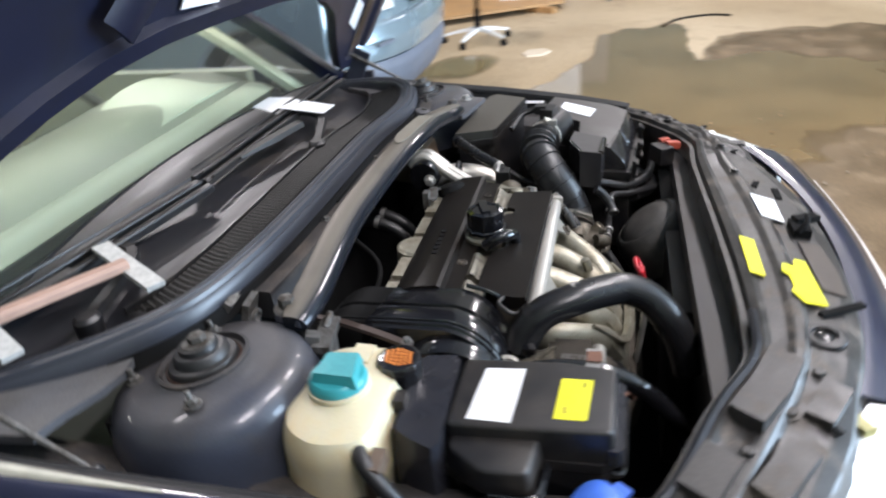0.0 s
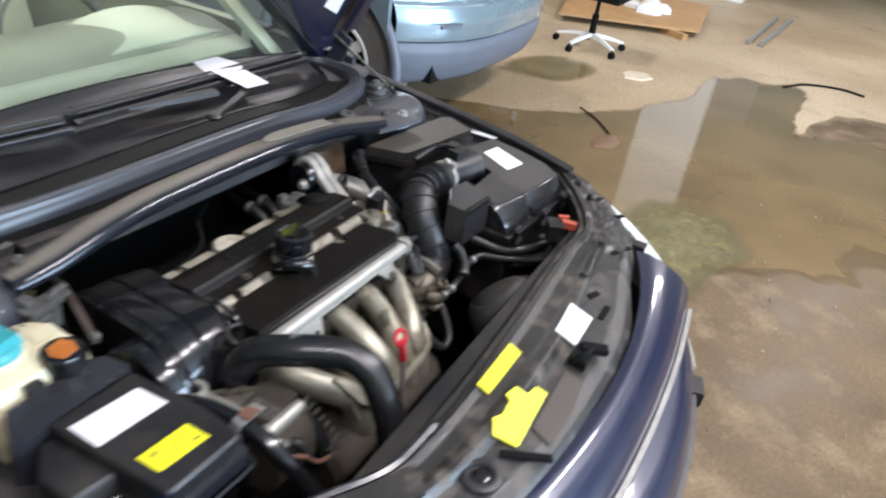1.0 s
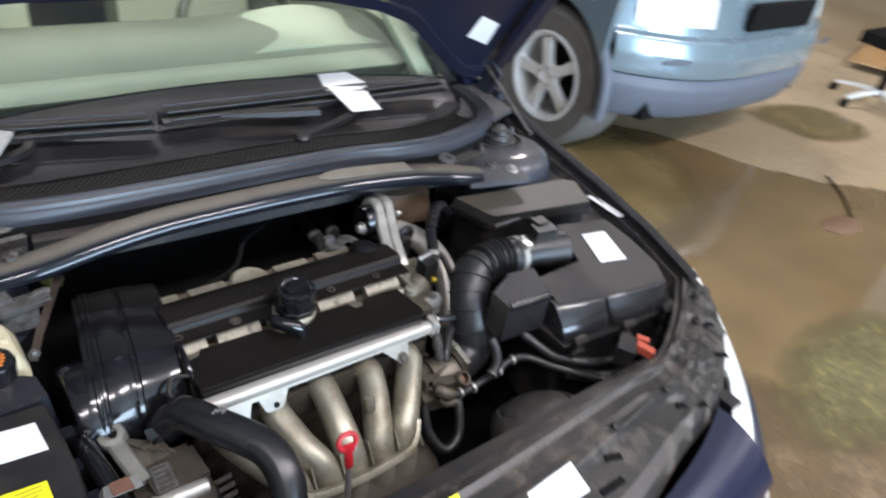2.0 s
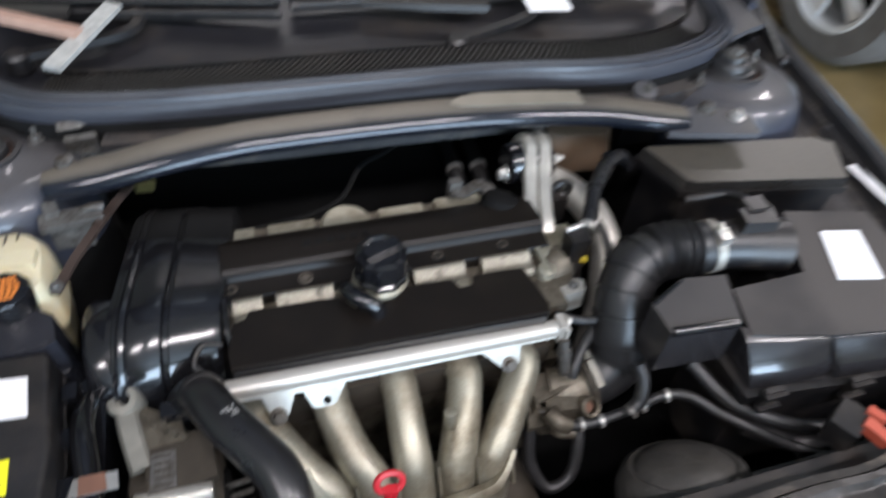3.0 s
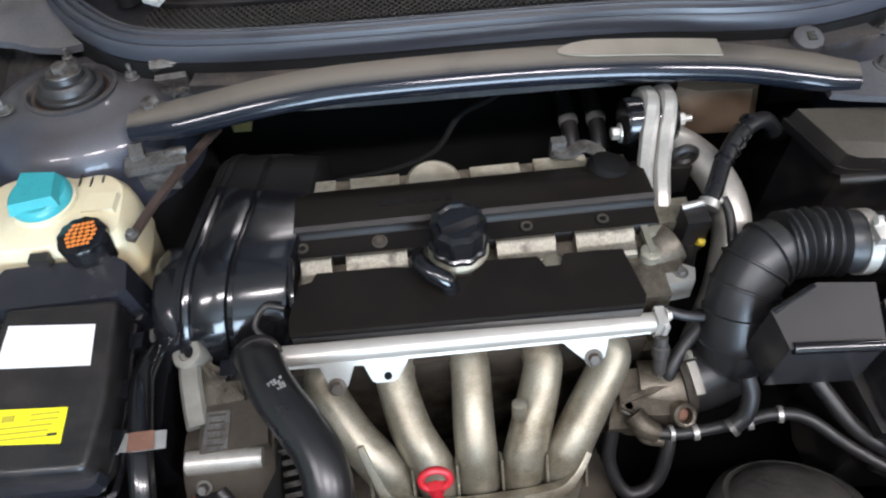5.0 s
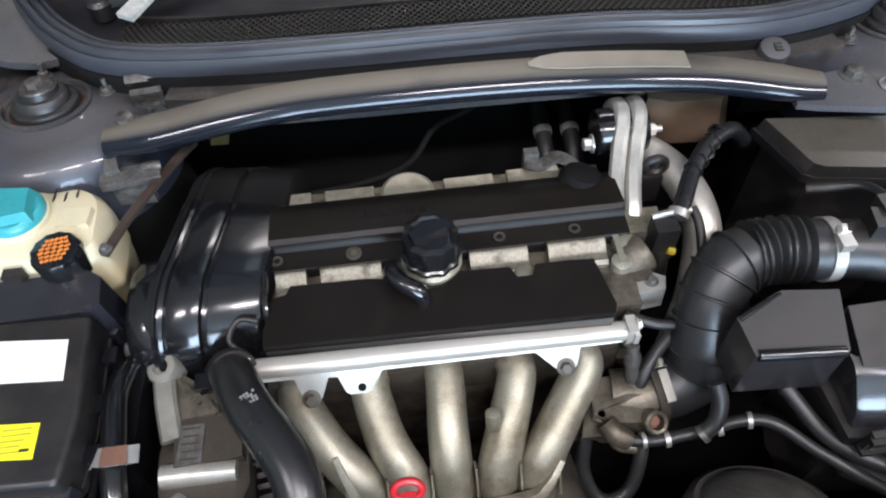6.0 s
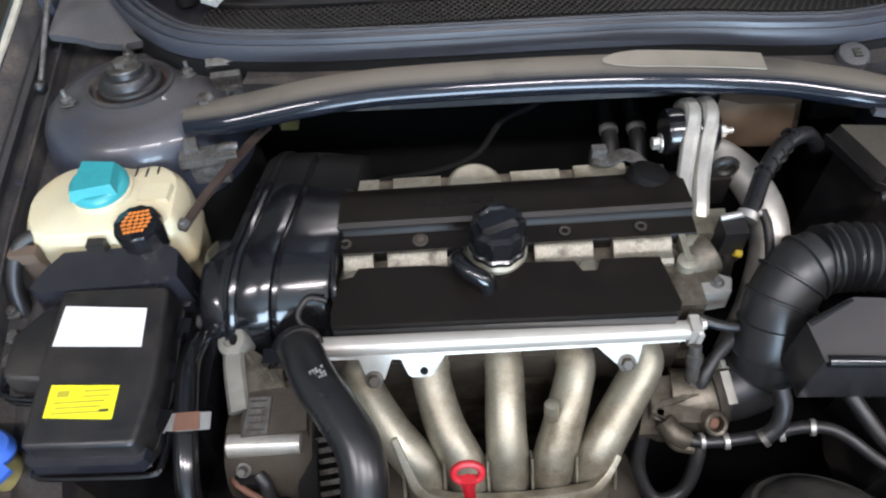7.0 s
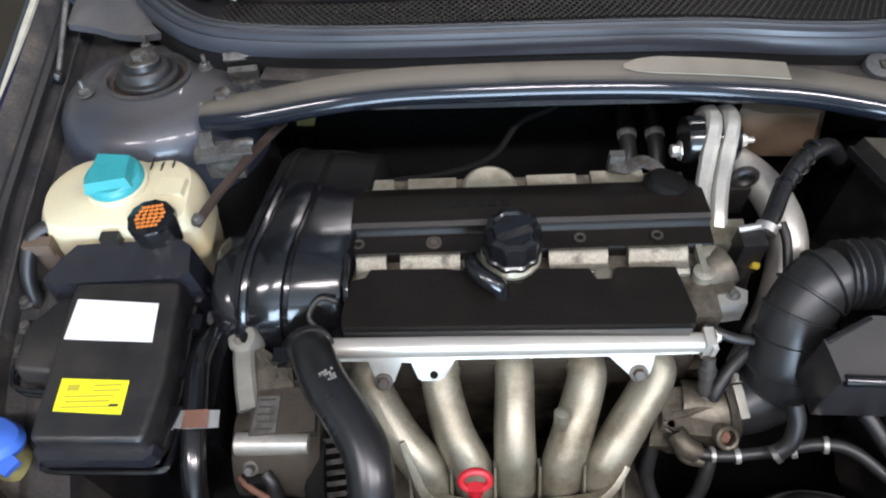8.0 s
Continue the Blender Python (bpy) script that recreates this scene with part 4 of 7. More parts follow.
def slam_label(poly, material, label, name="label"):
    h = max(slam_z(x, y) for x, y in poly) + 0.001
    lo = [slam_z(x, y) for x, y in poly]
    c = np.array(poly)
    g = np.linalg.lstsq(np.c_[c, np.ones(len(c))], np.array(lo), rcond=None)[0]
    up = max(z - (g[0] * x + g[1] * y + g[2]) for (x, y), z in zip(poly, lo)) + 0.0025
    m = Matrix(((1, 0, 0, 0), (0, 1, 0, 0), (g[0], g[1], 1, g[2] + up), (0, 0, 0, 1)))
    return part(name, flat(poly, 0, 0.0012, m), material, sl, label)


slam_label([(0.016, -0.337), (0.010, -0.361), (-0.115, -0.360), (-0.110, -0.337)], YELLOW, "yellow sticker")
slam_label([(0.028, -0.437), (0.024, -0.472), (-0.060, -0.480), (-0.140, -0.474), (-0.128, -0.441)], mat("brown_stained_paint", (0.034, 0.025, 0.018), 0.36, 0.0, 0.5, 30, 0.2, 80, dust=0.4, dustcol=(0.060, 0.046, 0.036)), "brown-stained patch", "stained_patch")
slam_label([(0.200, -0.382), (0.201, -0.428), (0.101, -0.429), (0.103, -0.388)], PAPER, "white sticker")
slam_label([(-0.050, -0.413), (-0.047, -0.432), (-0.178, -0.438), (-0.190, -0.402), (-0.163, -0.388), (-0.145, -0.396), (-0.112, -0.394), (-0.106, -0.384), (-0.079, -0.389), (-0.076, -0.409)], YELLOW, "notched yellow sticker")
part("grommet", lathe([(0.030, 0), (0.030, 0.006), (0.024, 0.009), (0.018, 0.008), (0.016, 0.002)], (-0.255, -0.415, 0.822), (0, 0, 0), 32), RUBBER, sl)
part("grommet_core", lathe([(0.013, 0), (0.013, 0.006), (0.008, 0.008)], (-0.255, -0.415, 0.820), (0, 0, 0), 24), GLOSS, sl)
part("hood_latch", many(box(0.075, -0.448, 0.828, 0.05, 0.03, 0.02, 0.005), box(0.10, -0.462, 0.838, 0.02, 0.045, 0.012, 0.004, 2, (0, 0, 25)), tube([(0.05, -0.44, 0.835), (0.06, -0.455, 0.85), (0.085, -0.46, 0.85)], 0.005, 8, 4)), DEEP, sl, "black hood latch")
part("slot", box(-0.185, -0.455, 0.826, 0.012, 0.075, 0.006, 0.002, 1, (0, 0, 28)), DEEP, sl)
for px, py in ((-0.42, -0.34), (-0.50, -0.28), (-0.34, -0.39), (0.32, -0.37), (0.47, -0.36), (0.60, -0.33), (0.72, -0.26), (0.80, -0.20)):
    part("bolt", bolt((px, py, slam_z(px, py) - 0.001), 0.008), SLAM, sl)
for px, py, ang, w in ((-0.43, -0.385, 32, 0.03), (-0.52, -0.315, 38, 0.022), (-0.36, -0.33, 30, 0.024), (0.24, -0.44, 0, 0.05), (0.50, -0.40, -25, 0.06), (0.68, -0.34, -35, 0.04), (0.74, -0.27, -38, 0.03), (0.28, -0.405, -20, 0.03)):
    part("hole", box(px, py, slam_z(px, py) + 0.0015, w, 0.012, 0.003, 0.001, 1, (0, 0, ang)), DEEP, sl)
part("fixing_clip", box(-0.40, -0.43, slam_z(-0.40, -0.43) + 0.004, 0.03, 0.018, 0.012, 0.004, 2, (0, 0, 30)), YELLOWP, sl, "pale yellow clip")


for poly, up in (([(-0.30, -0.335), (-0.375, -0.300), (-0.440, -0.262), (-0.470, -0.300), (-0.400, -0.345), (-0.330, -0.375)], 0.007), ([(-0.485, -0.235), (-0.560, -0.195), (-0.590, -0.235), (-0.515, -0.275)], 0.006), ([(-0.345, -0.395), (-0.420, -0.355), (-0.440, -0.385), (-0.370, -0.425)], 0.005), ([(-0.455, -0.335), (-0.545, -0.275), (-0.575, -0.305), (-0.485, -0.365)], 0.005)):
    lay = sorted(slam_z(x, y) for x, y in poly)
    part("pressed_panel", prism(poly, lay[0] - 0.006, lay[-1] + up, 0.003, 2, 0.94), SLAM, sl, "raised pressed steel panel")
RIMW = [slam(u, 0.035) for u in np.linspace(0.02, 0.42, 40)]
part("inner_bead", sweep([(-0.006, -0.004), (-0.006, 0.004), (0.0, 0.007), (0.006, 0.004), (0.006, -0.004)], [(x, y, z + 0.002) for x, y, z in RIMW]), RESV, sl, "glossy dark edge bead")


def lipline(x, k):
    return -0.509 - k + (0.40 + 0.1 * k) * (x - CX) ** 2 + 0.35 * max(0, abs(x - CX) - 0.35) ** 2


def grille_y(x):
    return -0.590 + 0.16 * (x - 0.15) ** 2


def nose(u, v):
    x = CX + (u * 2 - 1) * 0.46
    prof = [(0.0, 0.800), (0.018, 0.802), (0.044, 0.793), (0.068, 0.774), (0.081, 0.755), (0.086, 0.742)]
    i = v * 5
    k = min(int(i), 4)
    d = prof[k][0] + (prof[k + 1][0] - prof[k][0]) * (i - k)
    z = prof[k][1] + (prof[k + 1][1] - prof[k][1]) * (i - k)
    f = d / 0.086
    return x, lipline(x, 0.0) * (1 - f) + grille_y(x) * f, z


part("nose_panel", sheet(nose, 40, 15, 0.006), NAVY, car, "glossy navy panel above the grille")


def bumper(u, v):
    w = u * 2 - 1
    x = CX + w * 0.90
    y0 = -0.645 + 0.30 * w * w + 0.25 * abs(w) ** 6
    prof = [(0.05, 0.690), (0.01, 0.682), (-0.015, 0.66), (-0.03, 0.62), (-0.04, 0.54), (-0.035, 0.50), (-0.05, 0.46), (-0.045, 0.38), (-0.02, 0.28), (0.03, 0.20)]
    i = v * 9
    k = min(int(i), 8)
    return x, y0 + prof[k][0] + (prof[k + 1][0] - prof[k][0]) * (i - k), prof[k][1] + (prof[k + 1][1] - prof[k][1]) * (i - k)


part("bumper", sheet(bumper, 60, 27, 0.01), NAVY, car, "glossy navy front bumper")
STRIP = [(CX + w * 0.89, -0.680 + 0.30 * w * w + 0.25 * abs(w) ** 6, 0.600) for w in np.linspace(-0.42, 1, 40)]
part("bumper_strip", sweep([(-0.006, -0.013), (-0.008, 0), (-0.006, 0.013), (0.004, 0.013), (0.004, -0.013)], STRIP), CORNER, car, "grey rubbing strip")
# pale bead stands in for a highlight along the bumper's top edge
part("strip_highlight", tube([(x, y - 0.004, z + 0.016) for x, y, z in STRIP if x > 0.45], 0.005, 8, 1), ALU, car, "thin bright line added as the bumper's highlight")
part("strip_cap", box(0.43, -0.648, 0.600, 0.06, 0.026, 0.036, 0.006, 2, (0, 0, 14)), BLACK, car, "black strip end cap")
gr = part("radiator_grille", box(CX, -0.578, 0.695, 0.60, 0.02, 0.07, 0.006), DEEP, car)
part("chrome_trim", sweep([(-0.005, -0.008), (-0.007, 0.0), (-0.005, 0.008), (0.004, 0.008), (0.004, -0.008)], [(CX + w * 0.40, grille_y(CX + w * 0.40) - 0.008, 0.732) for w in np.linspace(-1, 1, 25)]), ZINC, gr, "bright chrome strip")
for k in range(15):
    xx = CX - 0.27 + k * 0.0385
    part("slat", box(xx, grille_y(xx) - 0.002, 0.695, 0.005, 0.02, 0.05, 0.002, 1), ZINCD, gr)
for sg in (1, -1):
    def head(u, v, sg=sg):
        x = side(sg, 0.575 + u * 0.36)
        y = -0.505 + 0.21 * u + 0.16 * u * u
        prof = [(0.055, 0.792), (0.02, 0.790), (0.0, 0.775), (-0.015, 0.74), (-0.02, 0.69), (-0.01, 0.66)]
        i = v * 5
        k = min(int(i), 4)
        return x, y + prof[k][0] + (prof[k + 1][0] - prof[k][0]) * (i - k), prof[k][1] + (prof[k + 1][1] - prof[k][1]) * (i - k) - 0.012 * u

    hl = part("headlight", sheet(head, 16, 15, 0.012), LENS, car, "clouded headlight with bright chrome inside")
    for k in range(4):
        q = Vector(head(0.1 + 0.22 * k, 0.05))
        part("tab", box(q.x, q.y + 0.02, q.z, 0.03, 0.04, 0.014, 0.003), WHITEP if k % 2 else BLACK, hl)


# ---- strut brace ----
brace = thing("strut_brace", (0.1, 0.3, 0.9), "curved black strut brace bar with dusty top", "strut brace")
BP = [(-0.41, 0.307, 0.902), (-0.388, 0.306, 0.905), (-0.335, 0.304, 0.913), (-0.249, 0.307, 0.927), (-0.181, 0.310, 0.934), (-0.106, 0.311, 0.938), (0.077, 0.304, 0.944), (0.22, 0.296, 0.944), (0.368, 0.290, 0.932), (0.46, 0.281, 0.918), (0.51, 0.271, 0.912), (0.545, 0.266, 0.909)]
sec = [(-0.026, -0.013), (-0.026, 0.010), (-0.0245, 0.0142), (-0.021, 0.0155), (-0.012, 0.0158), (-0.002, 0.0154), (0.0050, 0.0138), (0.0120, 0.0105), (0.0180, 0.0062), (0.0218, 0.0010), (0.0235, -0.0045), (0.0222, -0.0100), (0.018, -0.0150), (0.011, -0.0178), (-0.014, -0.0178), (-0.022, -0.0165)]
bq = crom(BP, 8)
bar = part("bar", sweep(sec, bq, (0, 0, 1), [min(0.74 + 0.26 * min(1, i / 14), 0.80 + 0.20 * min(1, (len(bq) - 1 - i) / 12)) for i in range(len(bq))]), BAR, brace)
part("end_plate", prism([(-0.412, 0.300), (-0.37, 0.290), (-0.350, 0.305), (-0.362, 0.338), (-0.40, 0.342)], 0.896, 0.907, 0.003, 2), NAVY_IN, brace)
part("end_plate", prism([(0.505, 0.246), (0.532, 0.238), (0.657, 0.214), (0.670, 0.262), (0.60, 0.305), (0.505, 0.292)], 0.894, 0.904, 0.003, 2), CORNER, brace, "flat dusty end plate")
part("bolt", many(bolt((-0.381, 0.330, 0.910), 0.012, 0.016), lathe([(0.020, 0.0), (0.020, 0.003), (0.016, 0.005)], (-0.381, 0.330, 0.906), (0, 0, 0), 24)), ZINCD, brace)
part("bolt", bolt((0.600, 0.290, 0.904), 0.012, 0.012), ZINCD, brace)
part("bolt", bolt((0.64, 0.262, 0.905), 0.010, 0.010), ZINC, brace)
part("label_plate", sweep([(-0.020, -0.001), (-0.020, 0.001), (0.012, 0.001), (0.012, -0.001)], [(x, float(np.interp(x, bq[:, 0], bq[:, 1])) + 0.006, float(np.interp(x, bq[:, 0], bq[:, 2])) + 0.0185) for x in np.linspace(0.150, 0.36, 14)], (0, 0, 1), [0.25, 0.72, 0.9] + [1.0] * 11), PLATE, brace, "thin grey plate on the bar")
part("bracket", many(box(-0.385, 0.276, 0.868, 0.078, 0.026, 0.012, 0.005, 3, (4, 0, 8)), box(-0.408, 0.286, 0.876, 0.018, 0.020, 0.018, 0.006, 3, (10, 0, 15)), tube([(-0.372, 0.282, 0.872), (-0.360, 0.280, 0.880), (-0.345, 0.284, 0.876)], 0.006, 10), box(-0.39, 0.275, 0.845, 0.05, 0.012, 0.05, 0.004)), ZINCD, brace, "grey metal bracket")

# metal brackets of the bulkhead
bk = thing("wiring_bracket", (-0.36, 0.42, 0.86), "folded pale metal bracket with wiring clip", "bracket")
part("sheet_metal", many(box(-0.372, 0.425, 0.905, 0.05, 0.012, 0.03, 0.004, 2, (35, 0, 4)), box(-0.368, 0.405, 0.870, 0.042, 0.010, 0.085, 0.004, 2, (14, 0, 6)), lathe([(0.014, -0.004), (0.014, 0.005), (0.009, 0.006), (0.008, 0.0)], (-0.362, 0.398, 0.876), (104, 0, 0), 20)), ZINCD, bk)
part("clip", box(-0.335, 0.435, 0.89, 0.03, 0.03, 0.04, 0.006), BLACK, bk)

# ---- engine ----
eng = thing("engine", (0.0, 0.12, 0.45), "five-cylinder engine with black plastic covers", "engine")
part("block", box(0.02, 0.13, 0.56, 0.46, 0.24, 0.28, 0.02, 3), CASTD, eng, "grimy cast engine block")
# head is darker than its webs, which darkens the gaps between them
part("cylinder_head", many(box(0.02, 0.140, 0.752, 0.455, 0.235, 0.125, 0.012, 2), box(0.252, 0.09, 0.795, 0.04, 0.07, 0.04, 0.010, 3)), CASTD, eng, "dark stained cast aluminium cylinder head")
part("cam_end_ring", lathe([(0.027, -0.024), (0.028, 0.008), (0.026, 0.013), (0.020, 0.013), (0.018, 0.004), (0.010, 0.003), (0.006, 0.010), (0.003, 0.010)], (0.262, 0.098, 0.806), (-20, 72, 0), 32), CASTD, eng, "round cast camshaft end")
part("end_lug", prism([(0.246, 0.036), (0.284, 0.040), (0.290, 0.060), (0.272, 0.070), (0.248, 0.066)], 0.775, 0.812, 0.006, 3, 0.9), ARM, eng, "pale machined lug")
part("end_rib", box(0.236, 0.100, 0.824, 0.008, 0.05, 0.012, 0.003, 2), CAST, eng)
part("lug_bolt", bolt((0.268, 0.054, 0.812), 0.006, 0.006), ZINCD, eng)
for x0, x1 in ((-0.198, -0.160), (-0.142, -0.066), (0.046, 0.120), (0.146, 0.220)):
    part("cast_web", xprofile([(0.081, 0.806), (0.082, 0.820), (0.087, 0.824), (0.096, 0.824), (0.102, 0.827), (0.107, 0.833), (0.113, 0.835), (0.119, 0.832), (0.122, 0.806)], x0, x1, 0.003), WEBM, eng, "stained bare cast aluminium")
for x, y in ((-0.182, 0.083), (-0.05, 0.075), (0.112, 0.078), (0.235, 0.08), (0.25, 0.11)):
    part("cast_boss", lathe([(0.013, 0), (0.013, 0.012), (0.008, 0.014)], (x, y, 0.815), (0, 0, 0), 18), CAST, eng)
for x0, x1, h in ((-0.19, -0.155, 0), (-0.135, -0.068, 0), (0.030, 0.098, 0), (0.118, 0.19, 0.004)):
    part("rear_web", box((x0 + x1) / 2, 0.244, 0.812 + h, x1 - x0, 0.022, 0.018, 0.006, 3), CAST, eng)
part("round_boss", lathe([(0.038, -0.02), (0.038, 0.006), (0.033, 0.010), (0.01, 0.010)], (-0.022, 0.238, 0.812), (4, 0, 0), 32), CAST, eng, "round cast aluminium boss")

part("cam_cover", xprofile([(0.117, 0.80), (0.117, 0.826), (0.120, 0.831), (0.146, 0.833), (0.149, 0.836), (0.151, 0.844), (0.157, 0.848), (0.20, 0.843), (0.222, 0.835), (0.232, 0.826), (0.236, 0.80)], -0.205, 0.256, 0.0025), COVER, eng, "long black plastic cam cover")
part("cover_corner", lathe([(0.032, -0.03), (0.031, -0.004), (0.026, 0.005), (0.016, 0.009), (0.004, 0.010)], (0.216, 0.218, 0.838), (-12, 14, 0), 28), DEEP, eng)
for i in range(6):
    part("embossed_bar", box(-0.088 + i * 0.0165, 0.186, 0.8452, 0.011, 0.010, 0.002, 0.0008, 1), DEEP, eng, "worn raised bar")
for x in (-0.196, -0.099, 0.088, 0.186):
    s = part("screw", lathe([(0.0078, -0.002), (0.0078, 0.0020), (0.0048, 0.0022), (0.004, 0.0005)], (x, 0.134, 0.8325), (0, 0, 0), 20), DARK_GRIMY, eng)
    part("screw_recess", lathe([(0.0100, -0.001), (0.0098, 0.0010), (0.0080, 0.0011)], (x, 0.134, 0.8325), (0, 0, 0), 20), RUSTB if x < 0 and x > -0.15 else DEEP, s)
fc = part("fuel_cover", prism([(-0.209, 0.010), (0.205, 0.002), (0.209, 0.014), (0.198, 0.082), (0.165, 0.084), (0.125, 0.084), (0.118, 0.068), (0.100, 0.068), (0.092, 0.084), (0.025, 0.086), (0.008, 0.066), (-0.045, 0.066), (-0.060, 0.086), (-0.085, 0.090), (-0.178, 0.092), (-0.184, 0.080), (-0.200, 0.076), (-0.210, 0.03)], 0.814, 0.836, 0.004, 3), COVER, eng, "flat black plastic fuel rail cover")
part("front_lip", box(-0.002, 0.006, 0.820, 0.41, 0.006, 0.018, 0.002, 2, (0, 0, -1.1)), GLOSS, fc)
cap = part("oil_filler_cap", lathe([(0.036, 0), (0.036, 0.006), (0.033, 0.008), (0.034, 0.030), (0.033, 0.040), (0.026, 0.043), (0.023, 0.040), (0.005, 0.040)], (-0.002, 0.106, 0.850), (0, 0, 0), 60, None, 10, 0.035), GLOSS, eng, "black ribbed oil filler cap")
part("grip", box(-0.002, 0.108, 0.893, 0.05, 0.014, 0.010, 0.004, 2, (0, 0, 20)), GLOSS, cap)
part("filler_neck", lathe([(0.038, 0), (0.038, 0.006), (0.034, 0.010), (0.034, 0.020)], (-0.002, 0.108, 0.834), (0, 0, 0), 36), CAST, eng)
part("breather_elbow", tube([(-0.05, 0.10, 0.84), (-0.052, 0.080, 0.856), (-0.040, 0.062, 0.858), (-0.022, 0.052, 0.850), (-0.018, 0.05, 0.835)], 0.011, 12, 6), GLOSS, eng)

# timing cover on the engine's end
CAM_A, CAM_B = (0.117, 0.762), (0.262, 0.744)
COVER_STEPS = [(-0.004, 0.060), (0.000, 0.078), (0.003, 0.0845), (0.010, 0.0870), (0.030, 0.0890), (0.056, 0.0925), (0.0645, 0.0930), (0.0665, 0.0890), (0.0725, 0.0885), (0.0745, 0.0940), (0.079, 0.0955), (0.112, 0.0965), (0.1135, 0.0955), (0.115, 0.0990), (0.119, 0.1000), (0.1205, 0.0970), (0.1225, 0.0970), (0.124, 0.1000), (0.128, 0.0990), (0.130, 0.0955), (0.137, 0.094), (0.139, 0.085)]


def belt_ring(h, r, n=72):
    """One section of the cover: two round ends over the cams, joined by straight runs."""
    ring = []
    for i in range(n):
        a = 2 * math.pi * (i + 0.5) / n
        cy, cz = CAM_A if math.cos(a) < 0 else CAM_B
        y, z = cy + r * math.cos(a), cz + r * math.sin(a)
        ring.append((-0.204 - h + 0.16 * (y - 0.117), y, z))
    return ring


def belt_cover(grow, cut, front):
    bm = skin(bmesh.new(), [belt_ring(h, r + grow) for h, r in COVER_STEPS])
    sign = 1 if front else -1
    bmesh.ops.bisect_plane(bm, geom=bm.verts[:] + bm.edges[:] + bm.faces[:], plane_co=(0, cut, 0.8), plane_no=(0.15 * sign, sign, 0.2 * sign), clear_outer=True)
    bmesh.ops.holes_fill(bm, edges=[e for e in bm.edges if e.is_boundary])
    bmesh.ops.recalc_face_normals(bm, faces=bm.faces)
    return bm


tcv = part("timing_cover", belt_cover(-0.002, 0.19, False), DEEP, eng, "matt black timing belt cover")
part("front_half", belt_cover(0.0, 0.205, True), GLOSS, tcv, "oily glossy black cover half")
part("pulley_end", lathe([(0.090, 0.130), (0.0905, 0.142), (0.0895, 0.164), (0.085, 0.170), (0.05, 0.171)], (-0.204, 0.104, 0.757), (0, -90, 0), 56), GLOSS, tcv, "round glossy end of the cover")
part("shoulder", prism([(-0.262, 0.20), (-0.205, 0.19), (-0.195, 0.29), (-0.215, 0.325), (-0.262, 0.33)], 0.70, 0.815, 0.030, 5, 0.90), DEEP, tcv)
part("cover_clip", box(-0.282, -0.004, 0.775, 0.030, 0.02, 0.05, 0.006), GLOSS, tcv)
part("edge_seam", tube([(-0.205, 0.030, 0.80), (-0.207, 0.060, 0.838), (-0.206, 0.105, 0.852)], 0.004, 8), GLOSS, tcv)

# fuel rail with its bracket
rail = thing("fuel_rail", (0, 0, 0.79), "bright steel fuel rail with bolted bracket tabs", "fuel rail")
part("pipe", sweep([(0.0115 * math.copysign(abs(math.cos(a)) ** 0.75, math.cos(a)), 0.0115 * math.copysign(abs(math.sin(a)) ** 0.75, math.sin(a))) for a in (2 * math.pi * i / 16 for i in range(16))], [(-0.221, -0.004, 0.812), (0, -0.004, 0.806), (0.221, -0.004, 0.800)]), ALU, rail)
fm = Matrix(((1, 0, 0, 0), (0, -0.62, 0.78, 0), (-0.014, -0.78, -0.62, 0), (0, 0, 0, 1)))
fm = Matrix.Translation((0, -0.014, 0.799)) @ fm
part("bracket", prism([(-0.221, -0.012), (0.215, -0.012), (0.215, 0.002), (0.163, 0.003), (0.158, 0.026), (0.152, 0.031), (0.138, 0.031), (0.132, 0.027), (0.108, 0.003), (-0.076, 0.003), (-0.090, 0.027), (-0.097, 0.030), (-0.116, 0.030), (-0.121, 0.027), (-0.129, 0.006), (-0.140, 0.005), (-0.150, 0.030), (-0.156, 0.034), (-0.166, 0.034), (-0.172, 0.028), (-0.180, 0.003), (-0.221, 0.002)], -0.0015, 0.0015, 0.0006, 1, 1, fm), ARM, rail)
for x, s in ((-0.163, 0.030), (0.144, 0.026)):
    q = fm @ Vector((x, s, -0.0015))
    part("bolt", bolt(tuple(q), 0.0075, 0.007, (52, 0, 0)), RUSTB, rail, "dull brown bolt")
q = fm @ Vector((-0.102, 0.022, -0.002))
part("hole", lathe([(0.0050, -0.0008), (0.0050, 0.0008), (0.001, 0.0008)], tuple(q), (52, 0, 0), 16), DEEP, rail)
part("end_valve", many(lathe([(0.006, -0.012), (0.0085, -0.010), (0.0085, 0.010), (0.006, 0.012)], (-0.232, 0.004, 0.822), (20, 0, 0), 14)), STEEL, rail)
part("connector", many(box(0.226, -0.004, 0.799, 0.012, 0.024, 0.034, 0.004), box(0.231, -0.014, 0.801, 0.006, 0.010, 0.020, 0.002), bolt((0.232, -0.004, 0.812), 0.006, 0.006, (0, 90, 0))), ALU, rail, "dull metal end fitting")
part("wire", tube([(-0.235, 0.012, 0.824), (-0.250, 0.028, 0.832), (-0.238, 0.048, 0.840), (-0.215, 0.045, 0.838)], 0.0035, 8), RUBBER, rail)

